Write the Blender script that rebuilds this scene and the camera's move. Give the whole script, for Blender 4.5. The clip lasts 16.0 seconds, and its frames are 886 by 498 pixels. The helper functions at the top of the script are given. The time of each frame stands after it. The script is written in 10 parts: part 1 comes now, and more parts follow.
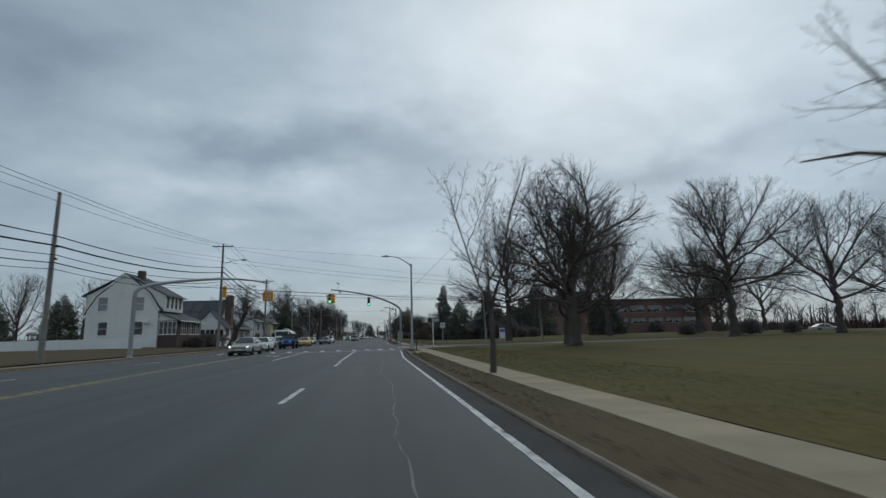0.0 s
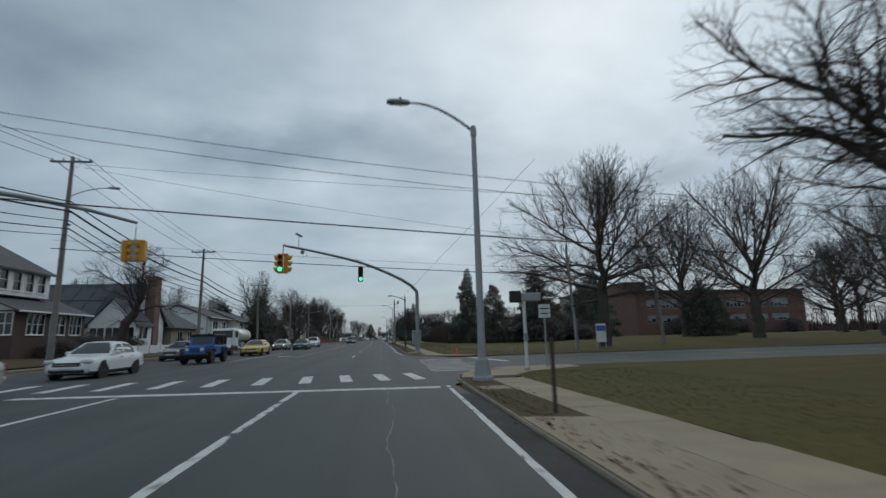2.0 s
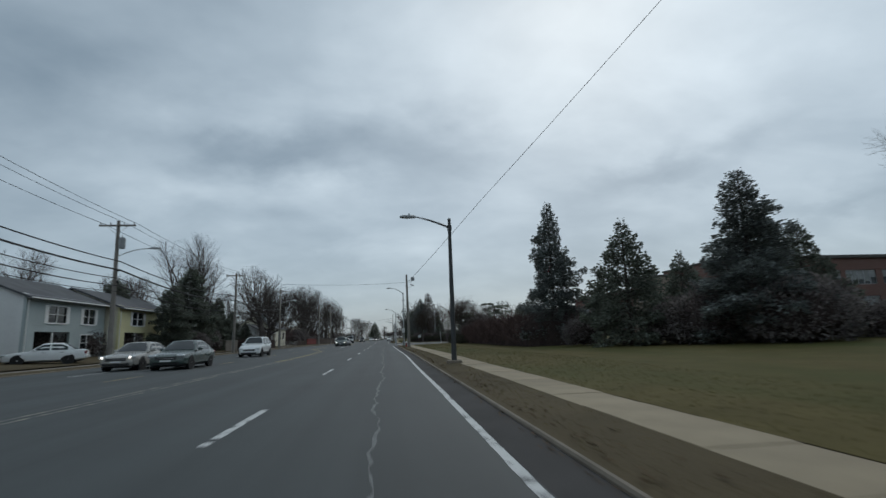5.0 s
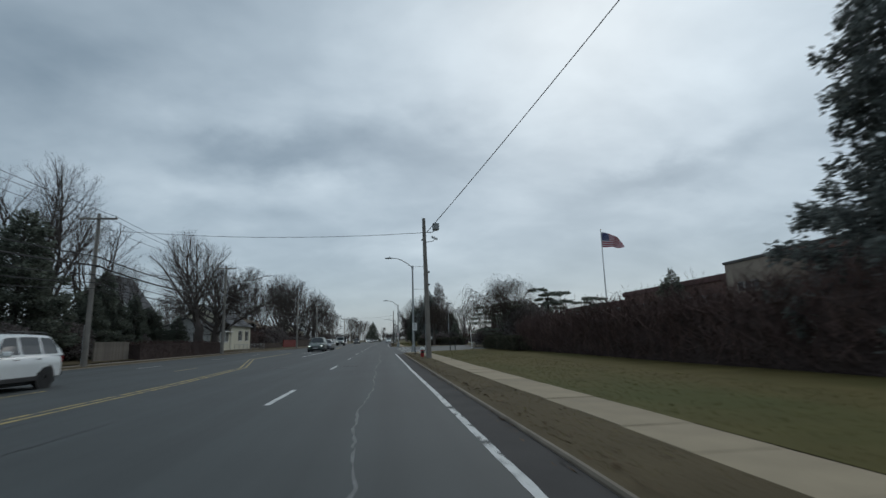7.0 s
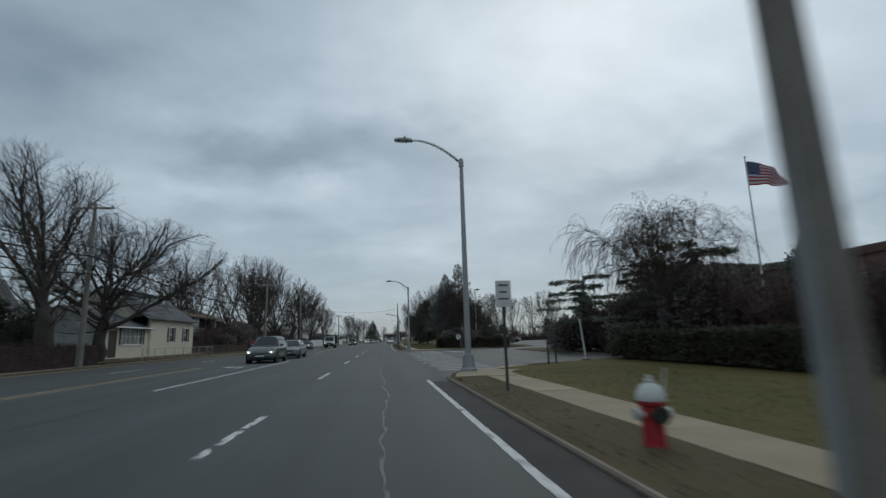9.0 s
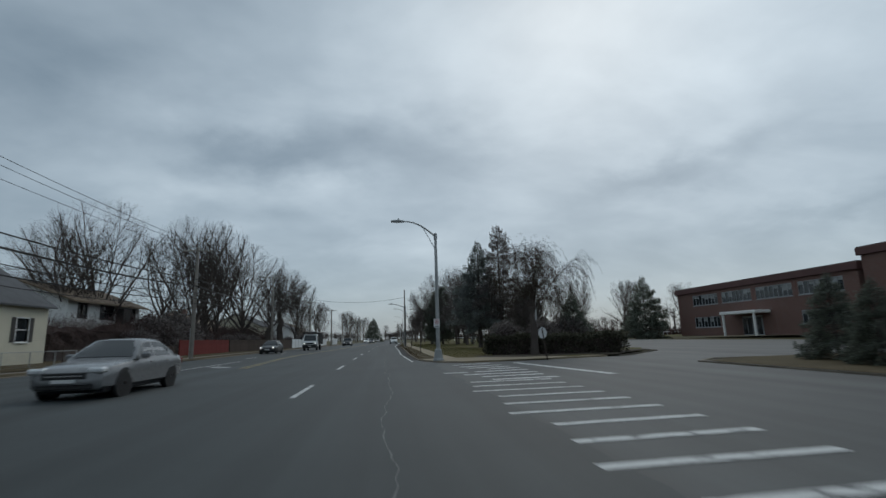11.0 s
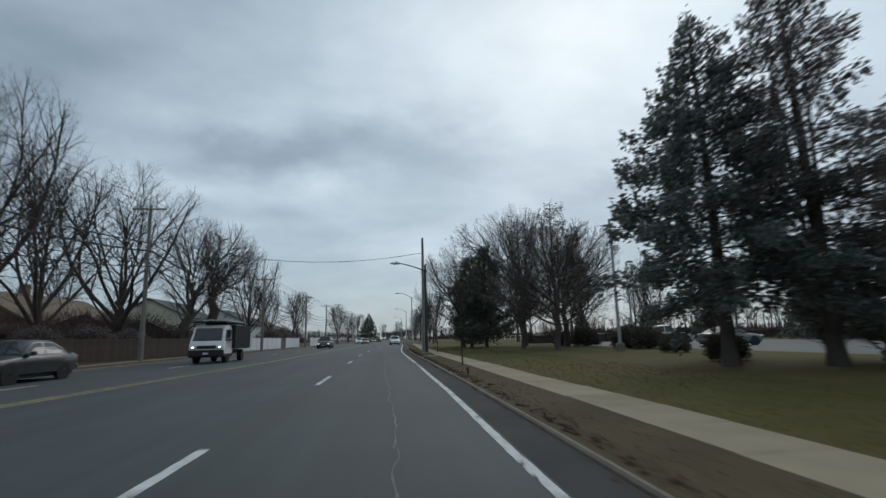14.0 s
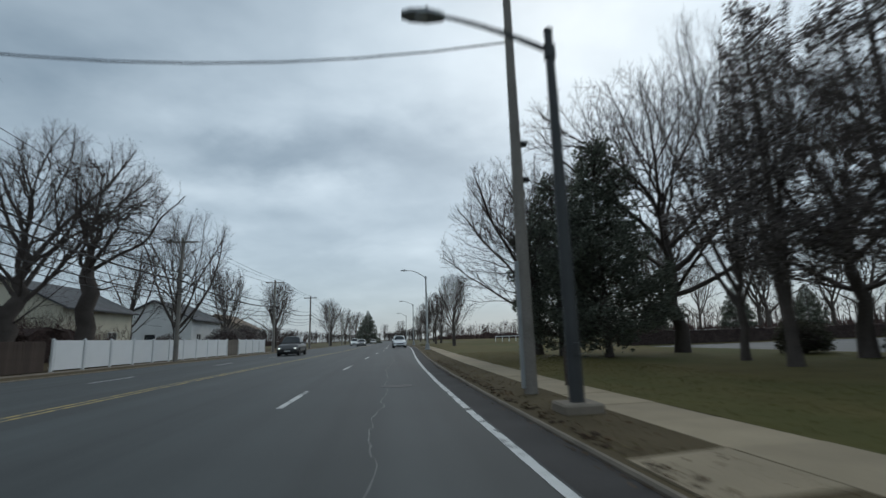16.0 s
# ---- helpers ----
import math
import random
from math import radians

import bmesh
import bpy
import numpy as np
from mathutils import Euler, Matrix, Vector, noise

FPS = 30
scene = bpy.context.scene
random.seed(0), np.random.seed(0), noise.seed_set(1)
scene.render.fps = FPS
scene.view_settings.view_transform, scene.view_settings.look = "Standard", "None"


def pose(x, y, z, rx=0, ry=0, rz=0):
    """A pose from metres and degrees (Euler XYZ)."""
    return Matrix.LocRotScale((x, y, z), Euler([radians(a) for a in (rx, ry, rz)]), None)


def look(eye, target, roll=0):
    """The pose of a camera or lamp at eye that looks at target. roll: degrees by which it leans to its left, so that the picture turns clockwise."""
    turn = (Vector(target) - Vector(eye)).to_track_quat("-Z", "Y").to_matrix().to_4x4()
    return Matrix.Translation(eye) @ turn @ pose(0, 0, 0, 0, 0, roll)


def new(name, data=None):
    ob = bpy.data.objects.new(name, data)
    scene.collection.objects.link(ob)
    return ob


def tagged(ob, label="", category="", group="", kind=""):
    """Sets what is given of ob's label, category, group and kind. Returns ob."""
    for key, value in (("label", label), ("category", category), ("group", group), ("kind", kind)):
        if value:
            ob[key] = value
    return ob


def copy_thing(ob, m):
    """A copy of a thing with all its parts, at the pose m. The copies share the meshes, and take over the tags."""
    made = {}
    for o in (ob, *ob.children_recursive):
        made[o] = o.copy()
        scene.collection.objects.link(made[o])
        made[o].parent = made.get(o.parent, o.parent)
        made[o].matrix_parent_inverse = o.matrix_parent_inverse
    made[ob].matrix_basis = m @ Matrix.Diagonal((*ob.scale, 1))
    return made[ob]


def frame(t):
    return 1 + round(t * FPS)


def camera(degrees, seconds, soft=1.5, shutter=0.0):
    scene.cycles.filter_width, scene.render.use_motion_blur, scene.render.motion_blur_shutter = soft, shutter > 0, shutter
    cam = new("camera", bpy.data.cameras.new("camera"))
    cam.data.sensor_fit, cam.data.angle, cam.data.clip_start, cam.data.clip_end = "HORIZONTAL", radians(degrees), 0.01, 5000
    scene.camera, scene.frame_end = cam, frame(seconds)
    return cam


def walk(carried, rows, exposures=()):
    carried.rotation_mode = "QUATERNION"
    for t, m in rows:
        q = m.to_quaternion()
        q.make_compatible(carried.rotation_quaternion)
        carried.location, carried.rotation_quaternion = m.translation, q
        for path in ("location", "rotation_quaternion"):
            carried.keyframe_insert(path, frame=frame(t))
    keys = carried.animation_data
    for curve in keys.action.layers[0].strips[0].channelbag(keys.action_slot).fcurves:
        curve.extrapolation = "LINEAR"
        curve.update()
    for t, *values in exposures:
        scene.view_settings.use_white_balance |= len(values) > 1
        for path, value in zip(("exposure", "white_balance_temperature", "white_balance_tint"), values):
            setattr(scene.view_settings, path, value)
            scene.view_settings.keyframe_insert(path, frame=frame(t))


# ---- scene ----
cam = camera(84.7, 16.0, soft=1.45, shutter=0.35)
# seconds, eye, target, roll
PATH = [
    (0, (-0.001, 1.321, 1.212), (0.266, 3.273, 1.56), -1.5),
    (0.5, (-0.081, 9.047, 1.216), (0.187, 10.999, 1.563), -1.5),
    (1, (-0.026, 16.666, 1.178), (0.241, 18.617, 1.528), -1.4),
    (1.5, (0.005, 24.209, 1.204), (0.272, 26.159, 1.559), -1.2),
    (2, (0.14, 31.653, 1.307), (0.401, 33.604, 1.66), -1.5),
    (2.5, (0.393, 38.557, 1.193), (0.64, 40.51, 1.549), -1.6),
    (3, (0.429, 45.663, 1.249), (0.673, 47.616, 1.602), -1.7),
    (3.5, (0.498, 52.546, 1.282), (0.74, 54.5, 1.634), -1.9),
    (4, (0.516, 59.289, 1.26), (0.753, 61.243, 1.61), -1.7),
    (4.5, (0.435, 65.792, 1.206), (0.677, 67.746, 1.557), -2.0),
    (7, (0.65, 102.993, 1.263), (0.892, 104.946, 1.623), -1.5),
    (7.5, (0.574, 109.802, 1.223), (0.816, 111.753, 1.586), -1.5),
    (8, (0.55, 117.088, 1.186), (0.792, 119.039, 1.552), -1.5),
    (8.5, (0.529, 123.967, 1.232), (0.766, 125.92, 1.596), -1.6),
    (9, (0.341, 130.885, 1.235), (0.583, 132.837, 1.596), -1.7),
    (9.5, (0.314, 137.974, 1.222), (0.552, 139.926, 1.584), -1.6),
    (12, (0.194, 171.341, 1.268), (0.426, 173.295, 1.625), -1.7),
    (12.5, (0.183, 177.871, 1.285), (0.419, 179.824, 1.644), -1.9),
    (13, (0.144, 184.48, 1.23), (0.383, 186.433, 1.587), -1.8),
    (13.5, (0.06, 191.185, 1.19), (0.304, 193.137, 1.547), -1.8),
    (14, (0.15, 197.949, 1.165), (0.394, 199.901, 1.523), -1.5),
    (14.5, (0.304, 204.801, 1.18), (0.545, 206.754, 1.537), -1.6),
    (15, (0.411, 211.653, 1.179), (0.647, 213.607, 1.536), -1.8),
    (15.5, (0.37, 218.356, 1.189), (0.604, 220.31, 1.548), -2.0),
    (16, (0.33, 225.045, 1.175), (0.57, 226.998, 1.535), -1.9),
]
walk(cam, [(t, look(eye, target, roll)) for t, eye, target, roll in PATH],
     [(0, -0.04), (4.5, 0), (7, 0), (8.5, -0.06), (9.5, -0.04), (12, -0.13), (13, 0.02), (14, 0.14), (15, 0.03), (15.5, 0.09), (16, 0.19)])

# ---------------------------------------------------------------- sky and light
EXPOSURE = 0.0
scene.view_settings.exposure = EXPOSURE

world = bpy.data.worlds.new("overcast_sky")
scene.world = world
world.use_nodes = True
wn, wl = world.node_tree.nodes, world.node_tree.links
wn.clear()


def wnode(kind, **sets):
    n = wn.new(kind)
    for k, v in sets.items():
        n.inputs[k].default_value = v
    return n


def wmath(op, a, b=None):
    n = wn.new("ShaderNodeMath")
    n.operation = op
    for i, v in enumerate((a, b)):
        if v is None:
            continue
        if isinstance(v, (int, float)):
            n.inputs[i].default_value = v
        else:
            wl.new(v, n.inputs[i])
    return n.outputs[0]


# the cloud sheet: soft noise far above, seen in perspective, with the great banks and breaks that this sky has
coord = wn.new("ShaderNodeTexCoord")
parts3 = wn.new("ShaderNodeSeparateXYZ")
wl.new(coord.outputs["Generated"], parts3.inputs[0])
up = wmath("ADD", wmath("MAXIMUM", parts3.outputs[2], 0.0), 0.32)
sheet = wn.new("ShaderNodeCombineXYZ")
wl.new(wmath("DIVIDE", parts3.outputs[0], up), sheet.inputs[0])
wl.new(wmath("DIVIDE", parts3.outputs[1], up), sheet.inputs[1])
shift = wn.new("ShaderNodeMapping")
shift.inputs["Location"].default_value = (3.3, 0.6, 0.0)
shift.inputs["Rotation"].default_value = (0, 0, radians(8))
shift.inputs["Scale"].default_value = (0.85, 1.15, 1.0)
wl.new(sheet.outputs[0], shift.inputs[0])
big = wnode("ShaderNodeTexNoise", Scale=2.3, Detail=5.0, Roughness=0.5, Distortion=0.3)
wl.new(shift.outputs[0], big.inputs["Vector"])
fine = wnode("ShaderNodeTexNoise", Scale=6.0, Detail=4.0, Roughness=0.5, Distortion=0.2)
wl.new(shift.outputs[0], fine.inputs["Vector"])
mass = wmath("ADD", wmath("MULTIPLY", big.outputs[0], 0.42), wmath("MULTIPLY", fine.outputs[0], 0.14))
ragged = wnode("ShaderNodeTexNoise", Scale=3.4, Detail=5.0, Roughness=0.55)
wl.new(sheet.outputs[0], ragged.inputs["Vector"])
edge = wn.new("ShaderNodeSeparateXYZ")
wl.new(ragged.outputs["Color"], edge.inputs[0])
az = wmath("ADD", wmath("ARCTAN2", parts3.outputs[0], parts3.outputs[1]), wmath("MULTIPLY", wmath("SUBTRACT", edge.outputs[0], 0.5), 0.30))
el = wmath("ADD", wmath("ARCSINE", parts3.outputs[2]), wmath("MULTIPLY", wmath("SUBTRACT", edge.outputs[1], 0.5), 0.16))
# banks: bearing and height of the middle, half width, half height (radians), darker below 0 or lighter above
BANKS = [(-0.22, 0.375, 0.20, 0.05, -0.22), (-0.62, 0.47, 0.26, 0.12, -0.20), (-0.36, 0.415, 0.15, 0.035, 0.12), (-0.20, 0.285, 0.25, 0.05, 0.10), (0.66, 0.48, 0.32, 0.16, 0.16), (0.2, 0.60, 0.34, 0.12, 0.16),
         (0.25, 0.46, 0.17, 0.07, 0.10), (0.57, 0.285, 0.13, 0.03, -0.15), (0.80, 0.185, 0.12, 0.025, -0.14), (0.65, 0.36, 0.12, 0.04, 0.08), (0.05, 0.39, 0.2, 0.05, -0.05), (-0.66, 0.17, 0.34, 0.12, -0.12), (-0.3, 0.62, 0.25, 0.06, -0.06)]
for a0, e0, wa, we, k in BANKS:
    da = wmath("POWER", wmath("ABSOLUTE", wmath("DIVIDE", wmath("SUBTRACT", az, a0), wa)), 2.0)
    de = wmath("POWER", wmath("ABSOLUTE", wmath("DIVIDE", wmath("SUBTRACT", el, e0), we)), 2.0)
    bank = wmath("EXPONENT", wmath("MULTIPLY", wmath("ADD", da, de), -1.0))
    mass = wmath("ADD", mass, wmath("MULTIPLY", bank, k))
mass = wmath("ADD", mass, 0.235)
ramp = wn.new("ShaderNodeValToRGB")
wl.new(mass, ramp.inputs[0])
stops = ramp.color_ramp
stops.elements[0].position, stops.elements[0].color = 0.26, (0.207, 0.275, 0.333, 1)
stops.elements[1].position, stops.elements[1].color = 0.74, (0.66, 0.765, 0.835, 1)
mid = stops.elements.new(0.50)
mid.color = (0.397, 0.485, 0.552, 1)
# haze thickens towards the horizon
haze = wn.new("ShaderNodeMix")
haze.data_type = "RGBA"
wl.new(wmath("POWER", wmath("SUBTRACT", 1.0, wmath("MAXIMUM", parts3.outputs[2], 0.0)), 9.0), haze.inputs[0])
wl.new(ramp.outputs[0], haze.inputs[6])
haze.inputs[7].default_value = (0.268, 0.342, 0.398, 1)
nishita = wn.new("ShaderNodeTexSky")
nishita.sky_type = "NISHITA"
nishita.sun_disc = False
nishita.sun_elevation, nishita.sun_rotation = radians(38), radians(25)
clouds = wnode("ShaderNodeBackground", Strength=0.92)
wl.new(haze.outputs[2], clouds.inputs[0])
clear = wnode("ShaderNodeBackground", Strength=0.012)
wl.new(nishita.outputs[0], clear.inputs[0])
both = wn.new("ShaderNodeAddShader")
wl.new(clouds.outputs[0], both.inputs[0])
wl.new(clear.outputs[0], both.inputs[1])
world_out = wn.new("ShaderNodeOutputWorld")
wl.new(both.outputs[0], world_out.inputs[0])

sun = new("sun", bpy.data.lights.new("sun", "SUN"))
sun.data.energy, sun.data.angle, sun.data.color = 0.6, radians(35), (1.0, 0.96, 0.9)
sun.matrix_world = look((0, 0, 60), (-22, -48, 18))

# ---------------------------------------------------------------- materials
def material(name, colour, rough=0.8, metal=0.0, vary=0.25, scale=3.0, fine=40.0, bump=0.15, spec=0.4, tint=None, piece=0.0, depth=0.01):
    """A surface with stains at one scale, grain at a finer one, and relief; piece: how far each object differs."""
    m = bpy.data.materials.new(name)
    m.use_nodes = True
    n, l = m.node_tree.nodes, m.node_tree.links
    b = n["Principled BSDF"]
    b.inputs["Metallic"].default_value = metal
    b.inputs["Specular IOR Level"].default_value = spec
    tc = n.new("ShaderNodeTexCoord")
    big, small = n.new("ShaderNodeTexNoise"), n.new("ShaderNodeTexNoise")
    for t, s, d in ((big, scale, 5.0), (small, fine, 3.0)):
        t.inputs["Scale"].default_value, t.inputs["Detail"].default_value = s, d
        l.new(tc.outputs["Object"], t.inputs["Vector"])
    mix = n.new("ShaderNodeMix")
    mix.data_type = "RGBA"
    ramp = n.new("ShaderNodeMapRange")
    ramp.inputs["From Min"].default_value, ramp.inputs["From Max"].default_value = 0.3, 0.7
    add = n.new("ShaderNodeMath")
    add.operation, add.inputs[2].default_value = "MULTIPLY_ADD", 0.0
    add.inputs[1].default_value = 0.6
    l.new(big.outputs[0], add.inputs[0])
    half = n.new("ShaderNodeMath")
    half.operation, half.inputs[1].default_value = "MULTIPLY_ADD", 0.4
    l.new(small.outputs[0], half.inputs[0])
    l.new(add.outputs[0], half.inputs[2])
    l.new(half.outputs[0], ramp.inputs[0])
    l.new(ramp.outputs[0], mix.inputs[0])
    c = np.array(colour, float)
    dark, light = c * (1 - vary), np.array(tint if tint else c * (1 + vary), float)
    mix.inputs[6].default_value, mix.inputs[7].default_value = (*dark, 1), (*light.clip(0, 1), 1)
    last = mix.outputs[2]
    if piece:
        info = n.new("ShaderNodeObjectInfo")
        hsv = n.new("ShaderNodeHueSaturation")
        rng = n.new("ShaderNodeMapRange")
        rng.inputs["To Min"].default_value, rng.inputs["To Max"].default_value = 1 - piece, 1 + piece
        l.new(info.outputs["Random"], rng.inputs[0])
        l.new(rng.outputs[0], hsv.inputs["Value"])
        l.new(last, hsv.inputs["Color"])
        last = hsv.outputs[0]
    l.new(last, b.inputs["Base Color"])
    rr = n.new("ShaderNodeMapRange")
    rr.inputs["To Min"].default_value, rr.inputs["To Max"].default_value = max(rough - 0.1, 0.02), min(rough + 0.1, 1)
    l.new(small.outputs[0], rr.inputs[0])
    l.new(rr.outputs[0], b.inputs["Roughness"])
    if bump:
        bp = n.new("ShaderNodeBump")
        bp.inputs["Strength"].default_value, bp.inputs["Distance"].default_value = bump, depth
        l.new(small.outputs[0], bp.inputs["Height"])
        l.new(bp.outputs[0], b.inputs["Normal"])
    return m


def stripes(m, period, axis=2, strength=0.6, depth=0.02):
    """Adds the shadow lines of boards or courses: relief that repeats along one axis."""
    n, l = m.node_tree.nodes, m.node_tree.links
    tc, sep = n.new("ShaderNodeTexCoord"), n.new("ShaderNodeSeparateXYZ")
    l.new(tc.outputs["Object"], sep.inputs[0])
    frac = n.new("ShaderNodeMath")
    frac.operation, frac.inputs[1].default_value = "DIVIDE", period
    l.new(sep.outputs[axis], frac.inputs[0])
    saw = n.new("ShaderNodeMath")
    saw.operation = "FRACT"
    l.new(frac.outputs[0], saw.inputs[0])
    bp = n.new("ShaderNodeBump")
    bp.invert = True
    bp.inputs["Strength"].default_value, bp.inputs["Distance"].default_value = strength, depth
    l.new(saw.outputs[0], bp.inputs["Height"])
    l.new(bp.outputs[0], n["Principled BSDF"].inputs["Normal"])
    return m


def island(m, spread=0.35):
    """Each loose piece of a joined mesh takes its own brightness."""
    n, l = m.node_tree.nodes, m.node_tree.links
    b = n["Principled BSDF"]
    src = b.inputs["Base Color"].links[0].from_socket
    geo, hsv, rng = n.new("ShaderNodeNewGeometry"), n.new("ShaderNodeHueSaturation"), n.new("ShaderNodeMapRange")
    rng.inputs["To Min"].default_value, rng.inputs["To Max"].default_value = 1 - spread, 1 + spread
    l.new(geo.outputs["Random Per Island"], rng.inputs[0])
    l.new(rng.outputs[0], hsv.inputs["Value"])
    l.new(src, hsv.inputs["Color"])
    l.new(hsv.outputs[0], b.inputs["Base Color"])
    return m


def leafy(m, share=0.35):
    """Needles and leaves let a part of the light through."""
    n, l = m.node_tree.nodes, m.node_tree.links
    b = n["Principled BSDF"]
    tr, mx = n.new("ShaderNodeBsdfTranslucent"), n.new("ShaderNodeMixShader")
    l.new(b.inputs["Base Color"].links[0].from_socket, tr.inputs["Color"])
    mx.inputs[0].default_value = share
    l.new(b.outputs[0], mx.inputs[1])
    l.new(tr.outputs[0], mx.inputs[2])
    l.new(mx.outputs[0], n["Material Output"].inputs["Surface"])
    return m


def glowing(name, colour, strength):
    m = material(name, colour, 0.3, vary=0.05, bump=0)
    b = m.node_tree.nodes["Principled BSDF"]
    b.inputs["Emission Color"].default_value, b.inputs["Emission Strength"].default_value = (*colour, 1), strength
    return m


def paint(name, colour, rough=0.28, flake=0.1):
    m = material(name, colour, rough, vary=flake, scale=2.0, fine=60, bump=0.0, spec=0.5)
    m.node_tree.nodes["Principled BSDF"].inputs["Coat Weight"].default_value = 0.6
    m.node_tree.nodes["Principled BSDF"].inputs["Coat Roughness"].default_value = 0.08
    return m


def worn_paint(name, colour, cover=0.47):
    """Road paint with its scuffed holes, through which the asphalt shows."""
    m = material(name, colour, 0.75, vary=0.12, scale=6, fine=60, bump=0.2)
    n, l = m.node_tree.nodes, m.node_tree.links
    b = n["Principled BSDF"]
    src = b.inputs["Base Color"].links[0].from_socket
    tc, t = n.new("ShaderNodeTexCoord"), n.new("ShaderNodeTexNoise")
    l.new(tc.outputs["Object"], t.inputs["Vector"])
    t.inputs["Scale"].default_value, t.inputs["Detail"].default_value, t.inputs["Roughness"].default_value = 3.5, 8, 0.75
    step = n.new("ShaderNodeMapRange")
    step.inputs["From Min"].default_value, step.inputs["From Max"].default_value = cover - 0.06, cover + 0.03
    l.new(t.outputs[0], step.inputs[0])
    mx = n.new("ShaderNodeMix")
    mx.data_type = "RGBA"
    mx.inputs[6].default_value = (0.075, 0.08, 0.085, 1)
    l.new(step.outputs[0], mx.inputs[0])
    l.new(src, mx.inputs[7])
    l.new(mx.outputs[2], b.inputs["Base Color"])
    return m


def asphalt_material(name, base):
    """Worn asphalt: aggregate grain, polished wheel tracks with the lanes' sheen painted into the colour, dark oil and
    patch stains.
    """
    m = material(name, base, 0.72, vary=0.2, scale=0.35, fine=55, bump=0.3, spec=0.42, depth=0.006)
    n, l = m.node_tree.nodes, m.node_tree.links
    b = n["Principled BSDF"]
    src = b.inputs["Base Color"].links[0].from_socket
    tc, mp, t = n.new("ShaderNodeTexCoord"), n.new("ShaderNodeMapping"), n.new("ShaderNodeTexNoise")
    l.new(tc.outputs["Object"], mp.inputs[0])
    mp.inputs["Scale"].default_value = (1.1, 0.025, 1)
    l.new(mp.outputs[0], t.inputs["Vector"])
    t.inputs["Scale"].default_value, t.inputs["Detail"].default_value = 1.0, 4
    # streaks along the lanes: worn tracks, and their sheen as lighter base colour
    rng = n.new("ShaderNodeMapRange")
    rng.inputs["From Min"].default_value, rng.inputs["From Max"].default_value = 0.3, 0.7
    rng.inputs["To Min"].default_value, rng.inputs["To Max"].default_value = 0.7, 1.26
    l.new(t.outputs[0], rng.inputs[0])
    hsv = n.new("ShaderNodeHueSaturation")
    l.new(src, hsv.inputs["Color"])
    l.new(rng.outputs[0], hsv.inputs["Value"])
    l.new(hsv.outputs[0], b.inputs["Base Color"])
    return m


def lawn_material(name):
    """Winter turf: straw and green in wide patches, mottled at hand's width, finely bumpy."""
    m = material(name, (0.094, 0.076, 0.028), 0.95, vary=0.22, scale=0.9, fine=22, bump=0.3, spec=0.1, tint=(0.112, 0.092, 0.036), depth=0.025)
    n, l = m.node_tree.nodes, m.node_tree.links
    b = n["Principled BSDF"]
    src = b.inputs["Base Color"].links[0].from_socket
    tc, mp, t = n.new("ShaderNodeTexCoord"), n.new("ShaderNodeMapping"), n.new("ShaderNodeTexNoise")
    l.new(tc.outputs["Object"], mp.inputs[0])
    mp.inputs["Scale"].default_value = (0.16, 0.05, 1)
    l.new(mp.outputs[0], t.inputs["Vector"])
    t.inputs["Scale"].default_value, t.inputs["Detail"].default_value, t.inputs["Roughness"].default_value = 1.0, 6, 0.6
    rng, mx = n.new("ShaderNodeMapRange"), n.new("ShaderNodeMix")
    rng.inputs["From Min"].default_value, rng.inputs["From Max"].default_value = 0.45, 0.72
    l.new(t.outputs[0], rng.inputs[0])
    mx.data_type = "RGBA"
    mx.inputs[7].default_value = (0.056, 0.066, 0.020, 1)
    l.new(rng.outputs[0], mx.inputs[0])
    l.new(src, mx.inputs[6])
    l.new(mx.outputs[2], b.inputs["Base Color"])
    return m


ASPHALT = asphalt_material("asphalt", (0.0385, 0.0455, 0.0470))
ASPHALT_OLD = asphalt_material("old_asphalt", (0.057, 0.062, 0.062))
CRACK = material("crack_filler", (0.16, 0.165, 0.165), 0.9, vary=0.4, scale=5)
TAR = material("tar", (0.025, 0.025, 0.027), 0.6, vary=0.3)
WHITE_LINE = worn_paint("white_road_paint", (0.53, 0.54, 0.53), 0.44)
YELLOW_LINE = worn_paint("yellow_road_paint", (0.40, 0.31, 0.11), 0.49)
PALE_YELLOW = worn_paint("faded_road_paint", (0.30, 0.28, 0.22), 0.53)
CONCRETE = material("sidewalk_concrete", (0.262, 0.215, 0.145), 0.9, vary=0.2, scale=1.3, fine=35, bump=0.25, piece=0.10)
KERB = material("kerb_concrete", (0.17, 0.145, 0.115), 0.9, vary=0.35, scale=1.5, fine=30, bump=0.3, piece=0.12)
GRASS = lawn_material("winter_lawn")
VERGE = material("bare_verge_soil", (0.086, 0.068, 0.040), 0.95, vary=0.25, scale=0.5, fine=20, bump=0.35, spec=0.1, depth=0.04)
EARTH = material("far_ground", (0.10, 0.088, 0.05), 0.95, vary=0.3, scale=0.03, fine=2, bump=0.2, spec=0.1)
GUTTER = material("dirty_gutter_asphalt", (0.044, 0.042, 0.041), 0.92, vary=0.4, scale=0.9, fine=40, bump=0.4, spec=0.25)
DEAD_LEAF = island(material("dead_leaves", (0.075, 0.048, 0.026), 0.9, vary=0.3, scale=2.0, spec=0.15, bump=0), 0.5)
BED_SOIL = material("bare_bed_soil", (0.078, 0.066, 0.052), 0.95, vary=0.3, scale=0.8, fine=24, bump=0.4, spec=0.1, depth=0.03)
SOIL = material("dark_soil", (0.045, 0.033, 0.022), 0.95, vary=0.35, scale=3.0, fine=40, bump=0.5, spec=0.1)
